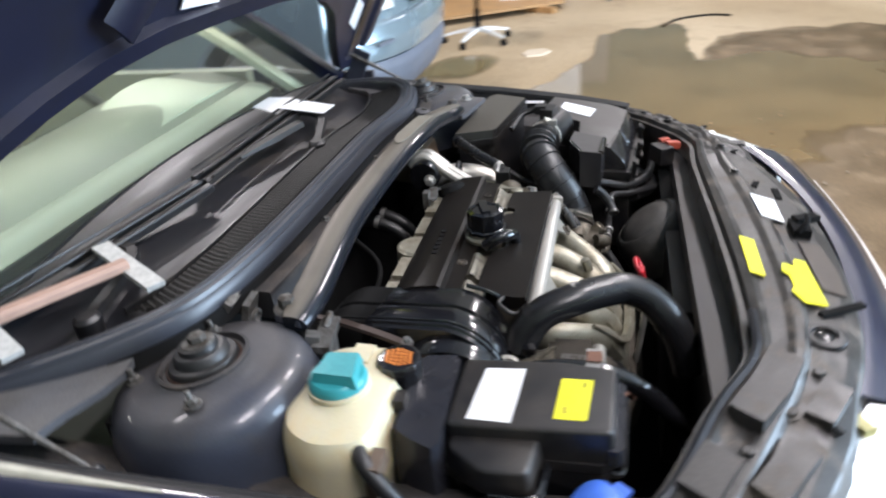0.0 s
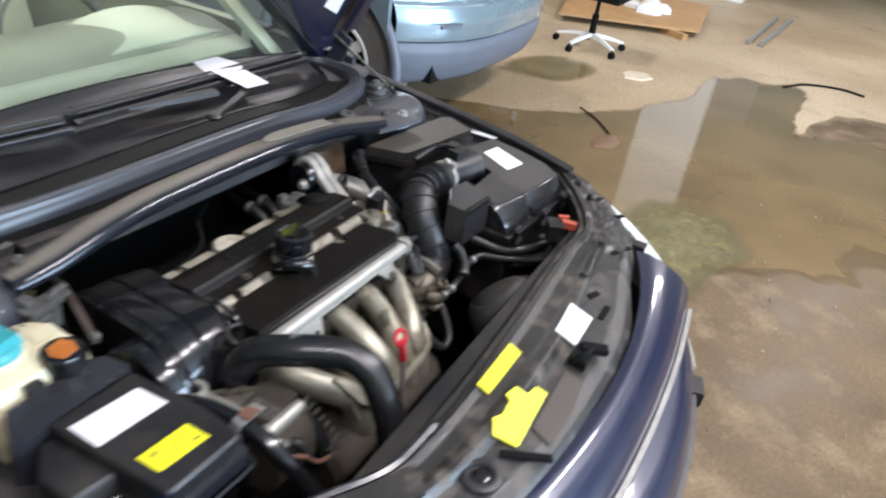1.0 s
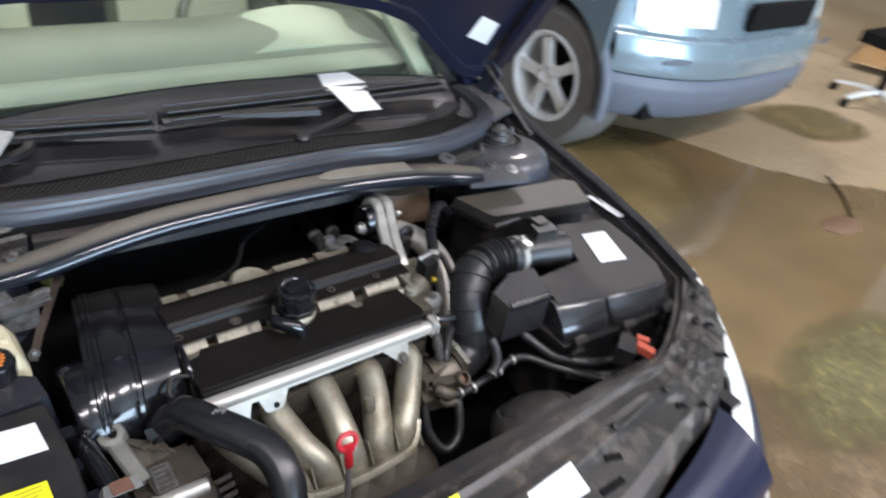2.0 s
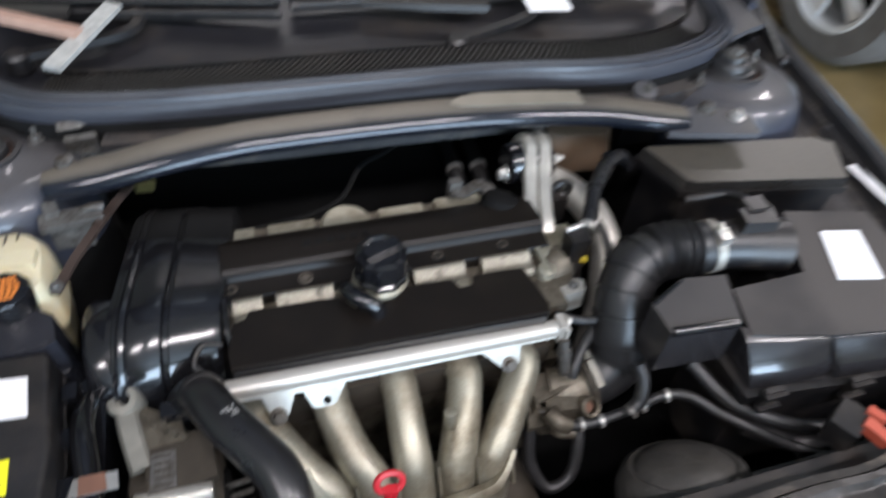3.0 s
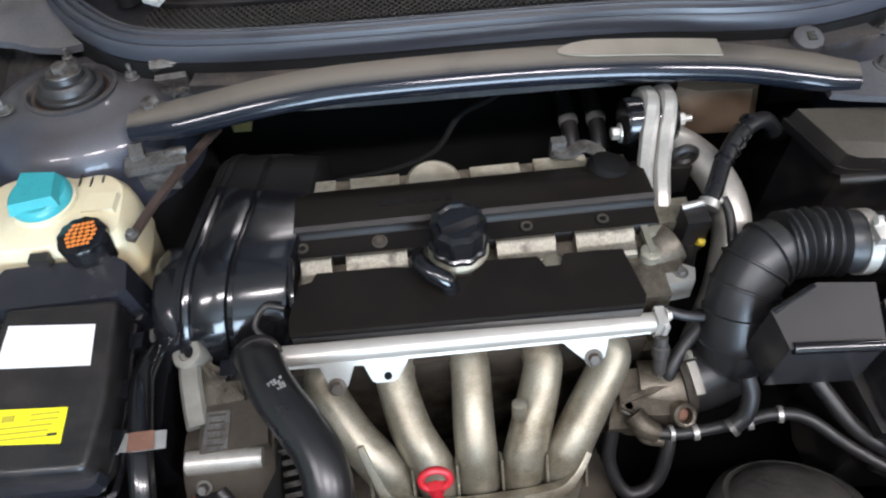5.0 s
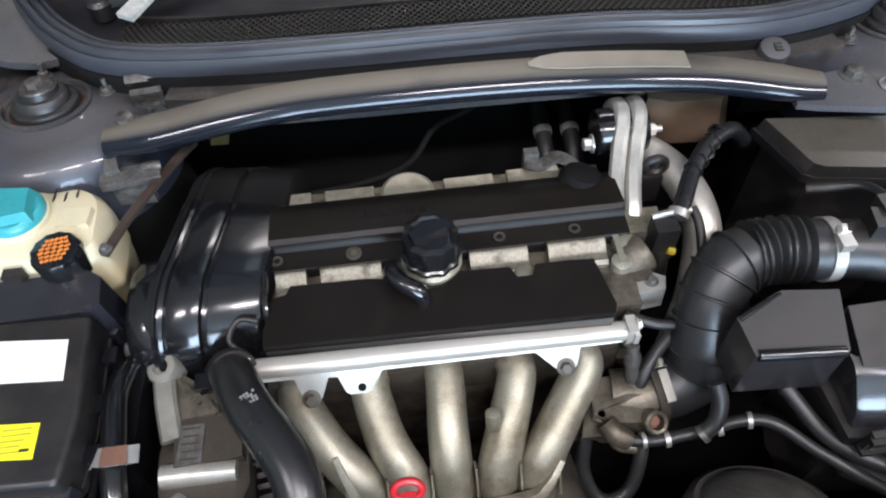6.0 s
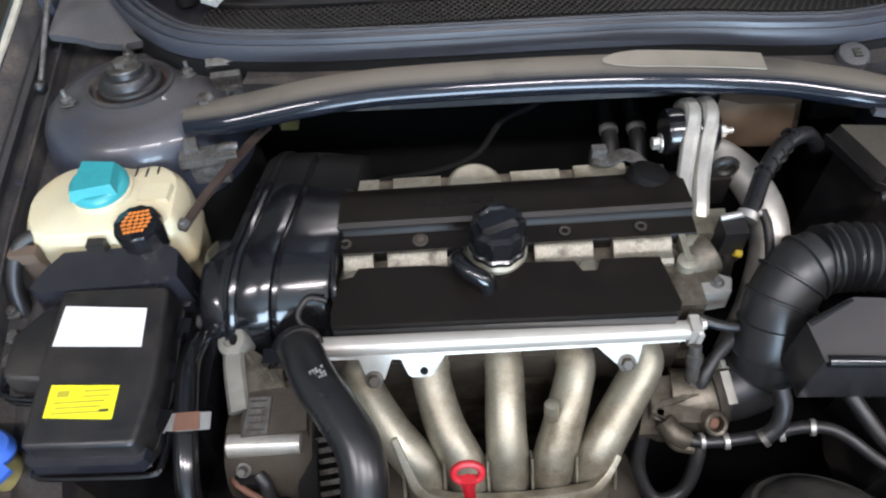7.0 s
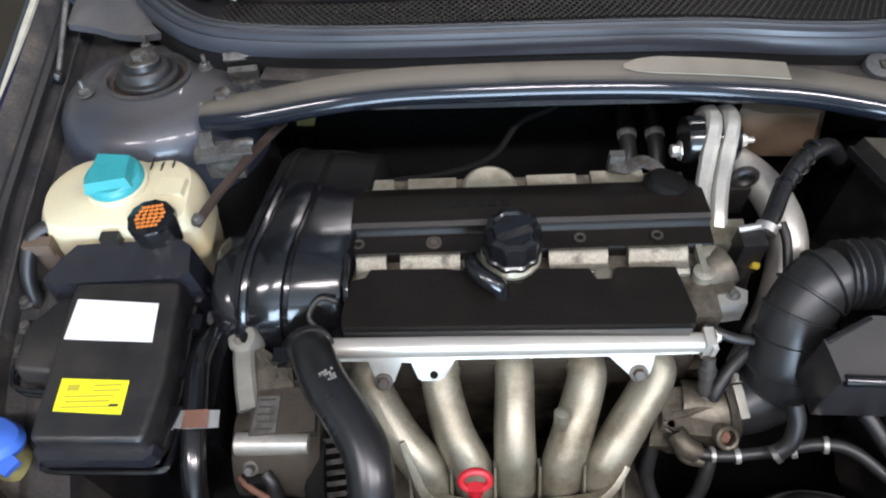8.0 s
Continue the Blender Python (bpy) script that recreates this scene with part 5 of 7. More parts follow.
# intake manifold
man = thing("intake_manifold", (0, -0.08, 0.6), "cast aluminium intake manifold with five curved runners", "intake manifold")
for xt, xm, xl in ((-0.183, -0.150, -0.112), (-0.095, -0.081, -0.058), (-0.003, -0.006, -0.006), (0.087, 0.067, 0.050), (0.172, 0.132, 0.102)):
    part("runner", tube([(xt, 0.03, 0.748), (xt, 0.0, 0.750), (xt * 0.98 + xm * 0.02, -0.022, 0.745), (xm, -0.075, 0.722), (xl, -0.116, 0.688), (xl * 0.93, -0.134, 0.63), (xl * 0.9, -0.130, 0.57)], [0.026, 0.025, 0.0245, 0.0255, 0.0265, 0.027, 0.026], 20, 8), CAST, man, "rough cast aluminium runner")
# flange set darker than the runners in front of it
part("head_flange", box(0, 0.006, 0.730, 0.44, 0.02, 0.06, 0.006), DARK_GRIMY, man)

# plenum set darker than the runners above it
part("plenum", tube([(-0.18, -0.10, 0.56), (-0.12, -0.11, 0.565), (0.10, -0.11, 0.565), (0.17, -0.10, 0.58)], [0.05, 0.075, 0.075, 0.05], 20, 6), DARK_GRIMY, man)
for xx in (-0.135, -0.085, -0.032, 0.022, 0.076, 0.123):
    part("web", box(xx, -0.128, 0.690, 0.003, 0.018, 0.050, 0.001, 1, (-36, 0, 0)), CAST, man)
LIP = [(-0.145, -0.098, 0.745), (-0.134, -0.122, 0.722), (-0.118, -0.148, 0.697), (-0.080, -0.161, 0.688), (-0.005, -0.165, 0.686), (0.080, -0.161, 0.690), (0.108, -0.148, 0.700), (0.128, -0.124, 0.715)]
part("casting_lip", sweep([(-0.012, -0.014), (-0.012, 0.001), (-0.003, 0.004), (0.002, 0.004), (0.004, 0.001), (0.004, -0.014)], crom(LIP, 6), (0, -1, 0.6), [0.45 + 0.4 * min(1, i / 12, (len(LIP) * 6 - 6 - i) / 12) for i in range(len(LIP) * 6 - 5)]), CAST, man, "curved casting lip round the runners")
part("runner_boss", lathe([(0.009, -0.01), (0.009, 0.014), (0.005, 0.016)], (0.048, -0.078, 0.752), (-20, 0, 0), 14), CAST, man)

# dipstick
dip = thing("oil_dipstick", (-0.058, -0.17, 0.6), "red looped oil dipstick handle in its tube", "dipstick")
part("handle", tube([(-0.058 + 0.0150 * math.cos(a), -0.168 + 0.006 * math.sin(a), 0.816 + 0.011 * math.sin(a)) for a in np.linspace(0, 2 * math.pi, 25)], 0.0042, 10, 2), RED, dip)
part("stem", many(tube([(-0.058, -0.172, 0.810), (-0.058, -0.176, 0.788), (-0.057, -0.178, 0.772)], [0.006, 0.007, 0.007], 12, 4), box(-0.058, -0.173, 0.805, 0.016, 0.010, 0.012, 0.003)), RED, dip)
part("tube", tube([(-0.057, -0.178, 0.775), (-0.055, -0.182, 0.70), (-0.05, -0.17, 0.58)], 0.0055, 10), ZINC, dip)

# top engine mount
mt = thing("engine_mount", (0.29, 0.25, 0.8), "silver twin-arm upper engine mount", "engine mount")
for dx in (0.006, 0.030):
    pts = [(0.246 + dx, 0.150, 0.796), (0.248 + dx, 0.172, 0.815), (0.254 + dx, 0.205, 0.832), (0.264 + dx, 0.240, 0.850), (0.272 + dx, 0.266, 0.868), (0.276 + dx, 0.288, 0.880), (0.275 + dx, 0.308, 0.878), (0.272 + dx, 0.322, 0.860)]
    part("arm", sweep([(-0.0105, -0.004), (-0.0105, 0.004), (-0.006, 0.009), (0.006, 0.009), (0.0105, 0.004), (0.0105, -0.004)], crom(pts, 6), (0, 0.5, 1)), ARM, mt, "pale aluminium arm")
part("web", box(0.275, 0.225, 0.836, 0.026, 0.09, 0.008, 0.003, 2, (30, 0, 0)), CAST, mt)
part("foot", box(0.282, 0.150, 0.795, 0.055, 0.04, 0.04, 0.006), CAST, mt)
part("bushing", lathe([(0.032, -0.035), (0.034, -0.03), (0.034, 0.03), (0.032, 0.035), (0.012, 0.036)], (0.284, 0.288, 0.846), (0, 90, 0), 28), GLOSS, mt)
part("through_bolt", tube([(0.318, 0.280, 0.850), (0.342, 0.280, 0.850)], 0.0045, 10, 1), STEEL, mt)
part("nut", bolt((0.320, 0.280, 0.850), 0.009, 0.012, (0, 90, 0)), STEEL, mt)
part("nut", bolt((0.242, 0.272, 0.842), 0.009, 0.012, (0, -90, 0)), STEEL, mt)
lift = thing("lifting_eye", (0.17, 0.245, 0.84), "grey stamped lifting bracket", "bracket")
part("stamping", many(box(0.152, 0.258, 0.838, 0.020, 0.012, 0.034, 0.005), sweep([(-0.010, -0.002), (-0.010, 0.002), (0.010, 0.002), (0.010, -0.002)], crom([(0.146, 0.254, 0.838), (0.166, 0.250, 0.835), (0.184, 0.250, 0.846), (0.200, 0.246, 0.842), (0.216, 0.236, 0.830)], 5))), ZINCD, lift)

# pipes behind the engine
for xx in (0.204, 0.248):
    heater = thing("heater_pipe", (xx, 0.33, 0.7), "black heater pipe with bright end collar", "pipe", "heater pipes at the bulkhead")
    part("hose", tube([(xx, 0.46, 0.76), (xx, 0.42, 0.757), (xx, 0.37, 0.747), (xx, 0.33, 0.715), (xx, 0.32, 0.66)], 0.013, 12), RUBBER, heater)
    part("collar", tube([(xx, 0.398, 0.756), (xx, 0.388, 0.754)], 0.0150, 16, 1), ZINC, heater)
solo("brake_pipe", tube([(-0.16, 0.285, 0.785), (-0.07, 0.30, 0.785), (-0.01, 0.33, 0.785), (0.03, 0.38, 0.80), (0.08, 0.41, 0.80), (0.12, 0.44, 0.80)], 0.005, 10), DEEP, "thin black hose on the bulkhead", "hose")

solo("brown_cover", prism([(0.315, 0.315), (0.35, 0.298), (0.44, 0.292), (0.468, 0.33), (0.45, 0.38), (0.40, 0.405), (0.335, 0.385)], 0.80, 0.872, 0.022, 5, 0.80), mat("dusty_brown_plastic", (0.075, 0.050, 0.032), 0.35, 0, 0.5, 30, dust=0.5, dustcol=(0.16, 0.12, 0.08)), "dusty brown plastic cover", "cover")
solo("exhaust_pipe", tube([(0.30, 0.30, 0.80), (0.325, 0.272, 0.815), (0.355, 0.225, 0.812), (0.372, 0.175, 0.795), (0.372, 0.13, 0.765), (0.355, 0.08, 0.71), (0.33, 0.04, 0.64)], [0.020, 0.023, 0.025, 0.026, 0.026, 0.026, 0.026], 20), ARM, "pale metal exhaust gas pipe", "pipe")
eg = thing("eye_bracket", (0.315, 0.21, 0.78), "dark bracket with a round hole", "bracket")
part("ring", tube([(0.318 + 0.014 * math.cos(a), 0.222, 0.838 + 0.014 * math.sin(a)) for a in np.linspace(0, 2 * math.pi, 21)], 0.006, 8, 2), BLACK, eg)
part("stem", box(0.315, 0.218, 0.80, 0.028, 0.012, 0.05, 0.004), BLACK, eg)

# hoses beside the head
hc = thing("coolant_hose", (0.37, 0.2, 0.8), "black bent hose with crimped end", "hose")
part("hose", tube([(0.455, 0.255, 0.835), (0.425, 0.246, 0.868), (0.385, 0.222, 0.872), (0.352, 0.185, 0.862), (0.332, 0.150, 0.852), (0.318, 0.128, 0.845)], 0.0115, 14), HOSE, hc)
part("collar", tube([(0.322, 0.135, 0.846), (0.317, 0.127, 0.842)], 0.0138, 18, 1), ZINC, hc)
for k in range(5):
    part("tape_band", tube([(0.352 + 0.012 * k, 0.185 + 0.013 * k, 0.862 + 0.0028 * k), (0.355 + 0.012 * k, 0.188 + 0.013 * k, 0.8628 + 0.0028 * k)], 0.0132, 16, 1), GLOSS, hc)
vs = thing("solenoid_valve", (0.305, 0.125, 0.8), "small black valve with pale hose tails", "valve")
part("body", many(box(0.300, 0.118, 0.815, 0.03, 0.03, 0.06, 0.006), tube([(0.30, 0.11, 0.80), (0.30, 0.10, 0.76)], 0.012, 12, 1)), BLACK, vs)
part("tail", tube([(0.285, 0.130, 0.845), (0.310, 0.130, 0.850), (0.335, 0.132, 0.848)], 0.0048, 10), ZINC, vs, "pale plastic hose tail")
part("band", tube([(0.305, 0.103, 0.806), (0.314, 0.101, 0.804)], 0.0055, 10, 1), mat("yellow_band", (0.45, 0.34, 0.03), 0.5), vs)
solo("vacuum_hose", tube([(0.345, 0.145, 0.836), (0.349, 0.12, 0.826), (0.343, 0.07, 0.80), (0.325, 0.02, 0.79), (0.300, 0.0, 0.795), (0.26, 0.0, 0.80), (0.225, 0.015, 0.805)], 0.0065, 10), RUBBER, "thin black vacuum hose beside the cylinder head", "hose")
solo("vacuum_hose", tube([(0.318, 0.03, 0.78), (0.295, 0.005, 0.778), (0.262, -0.02, 0.768), (0.24, -0.045, 0.75), (0.235, -0.06, 0.72)], 0.0085, 10), RUBBER, "black breather hose above the throttle body", "hose")
inj = thing("wire_plug", (0.222, -0.04, 0.74), "black wiring plug on a short lead", "connector")
part("body", lathe([(0.006, -0.030), (0.0085, -0.027), (0.0085, -0.004), (0.0105, -0.002), (0.0105, 0.010), (0.008, 0.012), (0.008, 0.024)], (0.228, -0.030, 0.768), (-28, 0, 0), 18), FANM, inj)
part("boot", tube([(0.228, -0.042, 0.744), (0.222, -0.052, 0.728), (0.205, -0.050, 0.716)], 0.0075, 10), GLOSS, inj)

# throttle body
tb = thing("throttle_body", (0.25, -0.06, 0.66), "stained cast aluminium throttle body", "throttle body")
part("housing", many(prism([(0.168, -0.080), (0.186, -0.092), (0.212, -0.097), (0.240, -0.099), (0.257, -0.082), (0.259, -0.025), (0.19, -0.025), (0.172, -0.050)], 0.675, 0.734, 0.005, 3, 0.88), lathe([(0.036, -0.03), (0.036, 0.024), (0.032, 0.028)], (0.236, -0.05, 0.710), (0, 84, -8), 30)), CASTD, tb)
part("rib", box(0.214, -0.064, 0.736, 0.078, 0.007, 0.011, 0.003, 2, (0, -6, 12)), CASTD, tb)
part("bolt", bolt((0.183, -0.078, 0.727), 0.006, 0.006), ZINCD, tb)
part("flange_plate", prism([(0.156, -0.098), (0.210, -0.101), (0.216, -0.080), (0.208, -0.060), (0.172, -0.055)], 0.706, 0.716, 0.003, 2), CASTD, tb)
rp = part("round_port", lathe([(0.015, -0.022), (0.015, 0.010), (0.0125, 0.012), (0.0095, 0.011), (0.009, 0.0), (0.002, 0.0)], (0.243, -0.094, 0.731), (38, 12, 0), 24), CASTD, tb, "round cast port")
part("bore", lathe([(0.0088, 0.001), (0.006, 0.0035), (0.001, 0.0035)], (0.243, -0.094, 0.731), (38, 12, 0), 16), RUST, rp)
part("nipple", tube([(0.196, -0.098, 0.704), (0.203, -0.108, 0.702), (0.222, -0.113, 0.702)], 0.0085, 12, 4), CASTD, tb)
part("cable_lever", prism([(0.225, -0.050), (0.262, -0.040), (0.268, -0.024), (0.250, -0.018), (0.228, -0.030)], 0.748, 0.753, 0.001, 1), ZINCD, tb)
part("return_spring", tube([(0.232 + 0.009 * math.cos(a), -0.044 + 0.009 * math.sin(a), 0.735 + 0.0022 * a / 6.28 * 1.2) for a in np.linspace(0, 25, 60)], 0.0013, 6, 1), ZINCD, tb)

# intake hose
ih = thing("intake_hose", (0.33, -0.02, 0.75), "black rubber intake hose with bellows and clamps", "intake hose")
EL = [(0.254, -0.047, 0.716), (0.286, -0.045, 0.720), (0.313, -0.036, 0.738), (0.320, -0.016, 0.782), (0.328, 0.012, 0.824), (0.348, 0.036, 0.850), (0.376, 0.047, 0.858)]
part("elbow", tube(EL, [0.039, 0.040, 0.041, 0.041, 0.040, 0.039, 0.038], 32, 8), INTAKE, ih)
part("bellows", tube([(0.374, 0.047, 0.858), (0.405, 0.048, 0.860), (0.440, 0.044, 0.861)], 0.0385, 28, 14, None, 6, 0.0042), INTAKE, ih, "ribbed rubber bellows")
part("cuff", tube([(0.438, 0.044, 0.861), (0.464, 0.041, 0.861)], 0.0375, 28, 1), INTAKE, ih)
part("clamp", tube([(0.459, 0.041, 0.861), (0.473, 0.040, 0.861)], 0.0395, 32, 1), ARM, ih, "bright hose clamp")
part("clamp_screw", many(box(0.466, 0.022, 0.899, 0.016, 0.02, 0.012, 0.003), bolt((0.467, 0.032, 0.902), 0.006, 0.01, (-60, 0, 0))), STEEL, ih)
part("clamp", tube([(0.257, -0.047, 0.716), (0.268, -0.0465, 0.718)], 0.0425, 32, 1), DARK_GRIMY, ih, "dark hose clamp")
part("clamp_worm", many(box(0.2635, -0.062, 0.757, 0.011, 0.040, 0.007, 0.003, 2, (22, 0, 8)), bolt((0.262, -0.040, 0.763), 0.005, 0.010, (-70, 0, 0))), CASTL, ih, "worn pale clamp screw")
elq = crom(EL, 8)
for k in (16, 22, 28, 33, 38, 43):
    p, d = Vector(elq[k]), (Vector(elq[k + 1]) - Vector(elq[k - 1])).normalized()
    part("rib", tube([p - d * 0.0022, p - d * 0.001, p + d * 0.001, p + d * 0.0022], [0.0405, 0.0432, 0.0432, 0.0405], 28, 1), INTAKE, ih)
maf = thing("air_flow_meter", (0.53, 0.03, 0.82), "black plastic air flow meter with sensor plug", "air flow meter")
part("housing", many(tube([(0.470, 0.040, 0.861), (0.50, 0.036, 0.861), (0.578, 0.018, 0.862)], [0.036, 0.037, 0.040], 28, 1), box(0.525, 0.035, 0.905, 0.05, 0.03, 0.025, 0.005, 2, (0, 0, -10))), BLACK, maf)
part("plug", many(box(0.53, 0.055, 0.912, 0.03, 0.025, 0.02, 0.004), tube([(0.535, 0.07, 0.91), (0.52, 0.10, 0.90), (0.47, 0.12, 0.88)], 0.007, 10)), BLACK, maf)

# air filter box
ab = thing("air_filter_box", (0.6, -0.05, 0.6), "black plastic air filter box with clipped lid", "air filter box")
APOLY = [(0.598, 0.070), (0.742, 0.044), (0.762, -0.030), (0.772, -0.115), (0.762, -0.182), (0.595, -0.176), (0.436, -0.160), (0.430, -0.095), (0.445, -0.038), (0.572, -0.034)]
slope = Matrix(((1, 0, 0, 0), (0, 1, 0, 0), (0.0, 0.20, 1, 0), (0, 0, 0, 1)))
low_slope = Matrix(((1, 0, 0, 0), (0, 1, 0, 0), (0.0, 0.06, 1, 0), (0, 0, 0, 1)))
ATOP = [(0.598, 0.063), (0.737, 0.038), (0.752, -0.030), (0.757, -0.110), (0.735, -0.156), (0.568, -0.136), (0.443, -0.110), (0.452, -0.041), (0.573, -0.038)]
ld = part("lid", prism(ATOP, 0.815, 0.873, 0.007, 3, 0.985, slope), ABLID, ab, "black plastic lid")


def lid_front(stations):
    """The lid's slanting front, its lower edge curving out over the rim."""
    rings = []
    for x, yr, yf in stations:
        zr = 0.8705 + 0.2 * yr
        rings.append([(x, yr + 0.012, zr + 0.0015), (x, yr, zr), (x, yr + (yf - yr) * 0.25, zr - 0.005), (x, yr + (yf - yr) * 0.80, zr - 0.030), (x, yf, 0.806), (x, yf - 0.003, 0.793), (x, yr + 0.012, 0.793)])
    return skin(bmesh.new(), rings)


part("lid_front", lid_front([(0.438, -0.104, -0.148), (0.443, -0.108, -0.152), (0.500, -0.120, -0.158), (0.553, -0.131, -0.163), (0.558, -0.131, -0.160)]), ABLID, ld)
part("lid_front", lid_front([(0.566, -0.128, -0.158), (0.571, -0.132, -0.166), (0.650, -0.143, -0.172), (0.728, -0.153, -0.176), (0.738, -0.150, -0.170)]), ABLID, ld)
part("rim", prism([(0.6 + (x - 0.6) * 1.03, -0.05 + (y + 0.05) * 1.03) for x, y in APOLY], 0.784, 0.798, 0.004, 2, 1, low_slope), BLACK, ab)
part("base", prism(APOLY, 0.60, 0.786, 0.012, 2, 1.0, low_slope), BLACK, ab)
part("label", flat([(0.637, 0.017), (0.700, 0.007), (0.689, -0.073), (0.619, -0.060)], 0, 0.0015, Matrix.Translation((0, 0, 0.8738)) @ slope), PAPER, ld, "white label")
for xc, yc in ((0.462, -0.166), (0.592, -0.180), (0.715, -0.186)):
    cl = part("clip", many(box(xc, yc - 0.004, 0.788, 0.030, 0.008, 0.040, 0.003), box(xc, yc - 0.009, 0.800, 0.034, 0.010, 0.008, 0.003), box(xc, yc - 0.009, 0.772, 0.034, 0.010, 0.006, 0.002)), BLACK, ab, "black snap clip")
    part("spring", box(xc, yc - 0.009, 0.786, 0.018, 0.003, 0.016, 0.001, 1), ZINCD, cl)
rb = thing("resonator_box", (0.355, -0.07, 0.8), "glossy black angular resonator box", "resonator")
RP = [(0.321, -0.096), (0.426, -0.102), (0.442, -0.030), (0.376, -0.023), (0.315, -0.050)]
rs = Matrix(((1, 0, 0, 0), (0, 1, 0, 0), (0, 0.15, 1, 0.019), (0, 0, 0, 1)))
part("box", prism(RP, 0.79, 0.872, 0.007, 4, 0.965, rs), RESO, rb)
# beads added along the box edges to catch a bright highlight line
part("highlight_bead", tube([rs @ Vector((0.327, -0.0930, 0.8695)), rs @ Vector((0.421, -0.0985, 0.8675))], 0.0068, 14, 1), GLOSS, rb)
part("highlight_bead", tube([rs @ Vector((0.319, -0.0520, 0.8690)), rs @ Vector((0.374, -0.0270, 0.8680))], 0.0045, 10, 1), GLOSS, rb)
dr = thing("drain_hose", (0.29, -0.12, 0.74), "short black hose with bright clip", "hose")
part("hose", tube([(0.305, -0.085, 0.80), (0.308, -0.102, 0.785), (0.302, -0.118, 0.765), (0.288, -0.125, 0.752)], 0.010, 12), RUBBER, dr)
part("clip", tube([(0.291, -0.1245, 0.7545), (0.286, -0.126, 0.751)], 0.0112, 14, 1), ZINCD, dr)

# low pipes and hoses at the front right
fp = thing("vent_pipe", (0.31, -0.11, 0.7), "black vent pipe with bright joint rings", "pipe")
part("pipe", tube([(0.205, -0.110, 0.722), (0.24, -0.115, 0.722), (0.30, -0.115, 0.735), (0.34, -0.115, 0.752), (0.375, -0.125, 0.755), (0.42, -0.160, 0.74), (0.50, -0.215, 0.72), (0.58, -0.25, 0.70)], 0.0075, 12), RUBBER, fp)
for a, b in (((0.224, -0.113, 0.722), (0.229, -0.113, 0.722)), ((0.252, -0.116, 0.724), (0.258, -0.116, 0.725)), ((0.312, -0.116, 0.739), (0.318, -0.116, 0.741)), ((0.345, -0.116, 0.753), (0.350, -0.117, 0.754))):
    part("joint_ring", tube([a, b], 0.0100, 14, 1), ZINC, fp)
part("elbow", tube([(0.208, -0.11, 0.722), (0.195, -0.105, 0.73), (0.185, -0.09, 0.735)], 0.013, 12), CASTD, fp)
solo("looped_hose", tube([(0.165, -0.09, 0.70), (0.16, -0.12, 0.66), (0.18, -0.15, 0.63), (0.215, -0.145, 0.64), (0.232, -0.115, 0.68), (0.236, -0.085, 0.705)], 0.009, 10), RUBBER, "black looped hose below the throttle body", "hose")
solo("wiring_loom", tube([(0.39, -0.09, 0.78), (0.43, -0.15, 0.755), (0.50, -0.195, 0.745), (0.58, -0.215, 0.742), (0.68, -0.22, 0.74)], 0.010, 12), RUBBER, "black wiring loom below the air filter box", "cable")
solo("wiring_loom", tube([(0.45, -0.17, 0.72), (0.52, -0.21, 0.71), (0.60, -0.22, 0.70), (0.64, -0.19, 0.70), (0.63, -0.16, 0.71)], 0.014, 12), RUBBER, "thick black corrugated loom", "cable")
rc = thing("red_connector", (0.56, -0.27, 0.8), "faded red electrical connector", "connector")
part("plug", many(box(0.545, -0.260, 0.815, 0.017, 0.036, 0.016, 0.005, 2, (10, 0, 30)), box(0.558, -0.242, 0.820, 0.013, 0.024, 0.012, 0.004, 2, (0, 0, 30))), mat("faded_red_plastic", (0.38, 0.07, 0.04), 0.5, 0, 0.2, 40), rc)
part("socket", box(0.525, -0.235, 0.80, 0.05, 0.035, 0.04, 0.006, 2, (0, 0, 30)), BLACK, rc)

# radiator, fan
rad = thing("radiator", (0.1, -0.28, 0.4), "dark radiator behind the front panel", "radiator")
part("core", box(0.1, -0.30, 0.56, 0.95, 0.035, 0.42, 0.004), CORE, rad)
part("top_tank", box(0.1, -0.285, 0.765, 0.95, 0.05, 0.04, 0.012, 3), BLACK, rad)
fan = thing("cooling_fan", (0.36, -0.17, 0.6), "black radiator fan motor with dusty dome", "fan")
part("motor_dome", lathe([(0.095, -0.08), (0.092, -0.01), (0.082, 0.012), (0.072, 0.018), (0.066, 0.016), (0.055, 0.026), (0.030, 0.030), (0.005, 0.030)], (0.345, -0.207, 0.692), (-38, 0, 0), 40), FANM, fan, "dusty black fan motor")
part("shroud", prism([(-0.05, -0.27), (0.62, -0.27), (0.62, -0.235), (-0.05, -0.235)], 0.36, 0.72, 0.008), BLACK, fan)

# upper radiator hose
rh = thing("radiator_hose", (-0.2, -0.12, 0.7), "thick black upper radiator hose with printed mark", "hose")
RH = [(-0.268, 0.015, 0.775), (-0.254, 0.0, 0.808), (-0.241, -0.024, 0.832), (-0.220, -0.066, 0.843), (-0.193, -0.106, 0.843), (-0.172, -0.142, 0.838), (-0.166, -0.180, 0.820), (-0.174, -0.212, 0.788), (-0.182, -0.235, 0.750), (-0.19, -0.25, 0.70)]
part("hose", tube(RH, 0.0258, 24), HOSE, rh)
part("clamp", tube([(-0.248, -0.004, 0.818), (-0.243, -0.014, 0.826)], 0.0272, 28, 1), BLACK, rh)
marks = bmesh.new()
rng = random.Random(3)
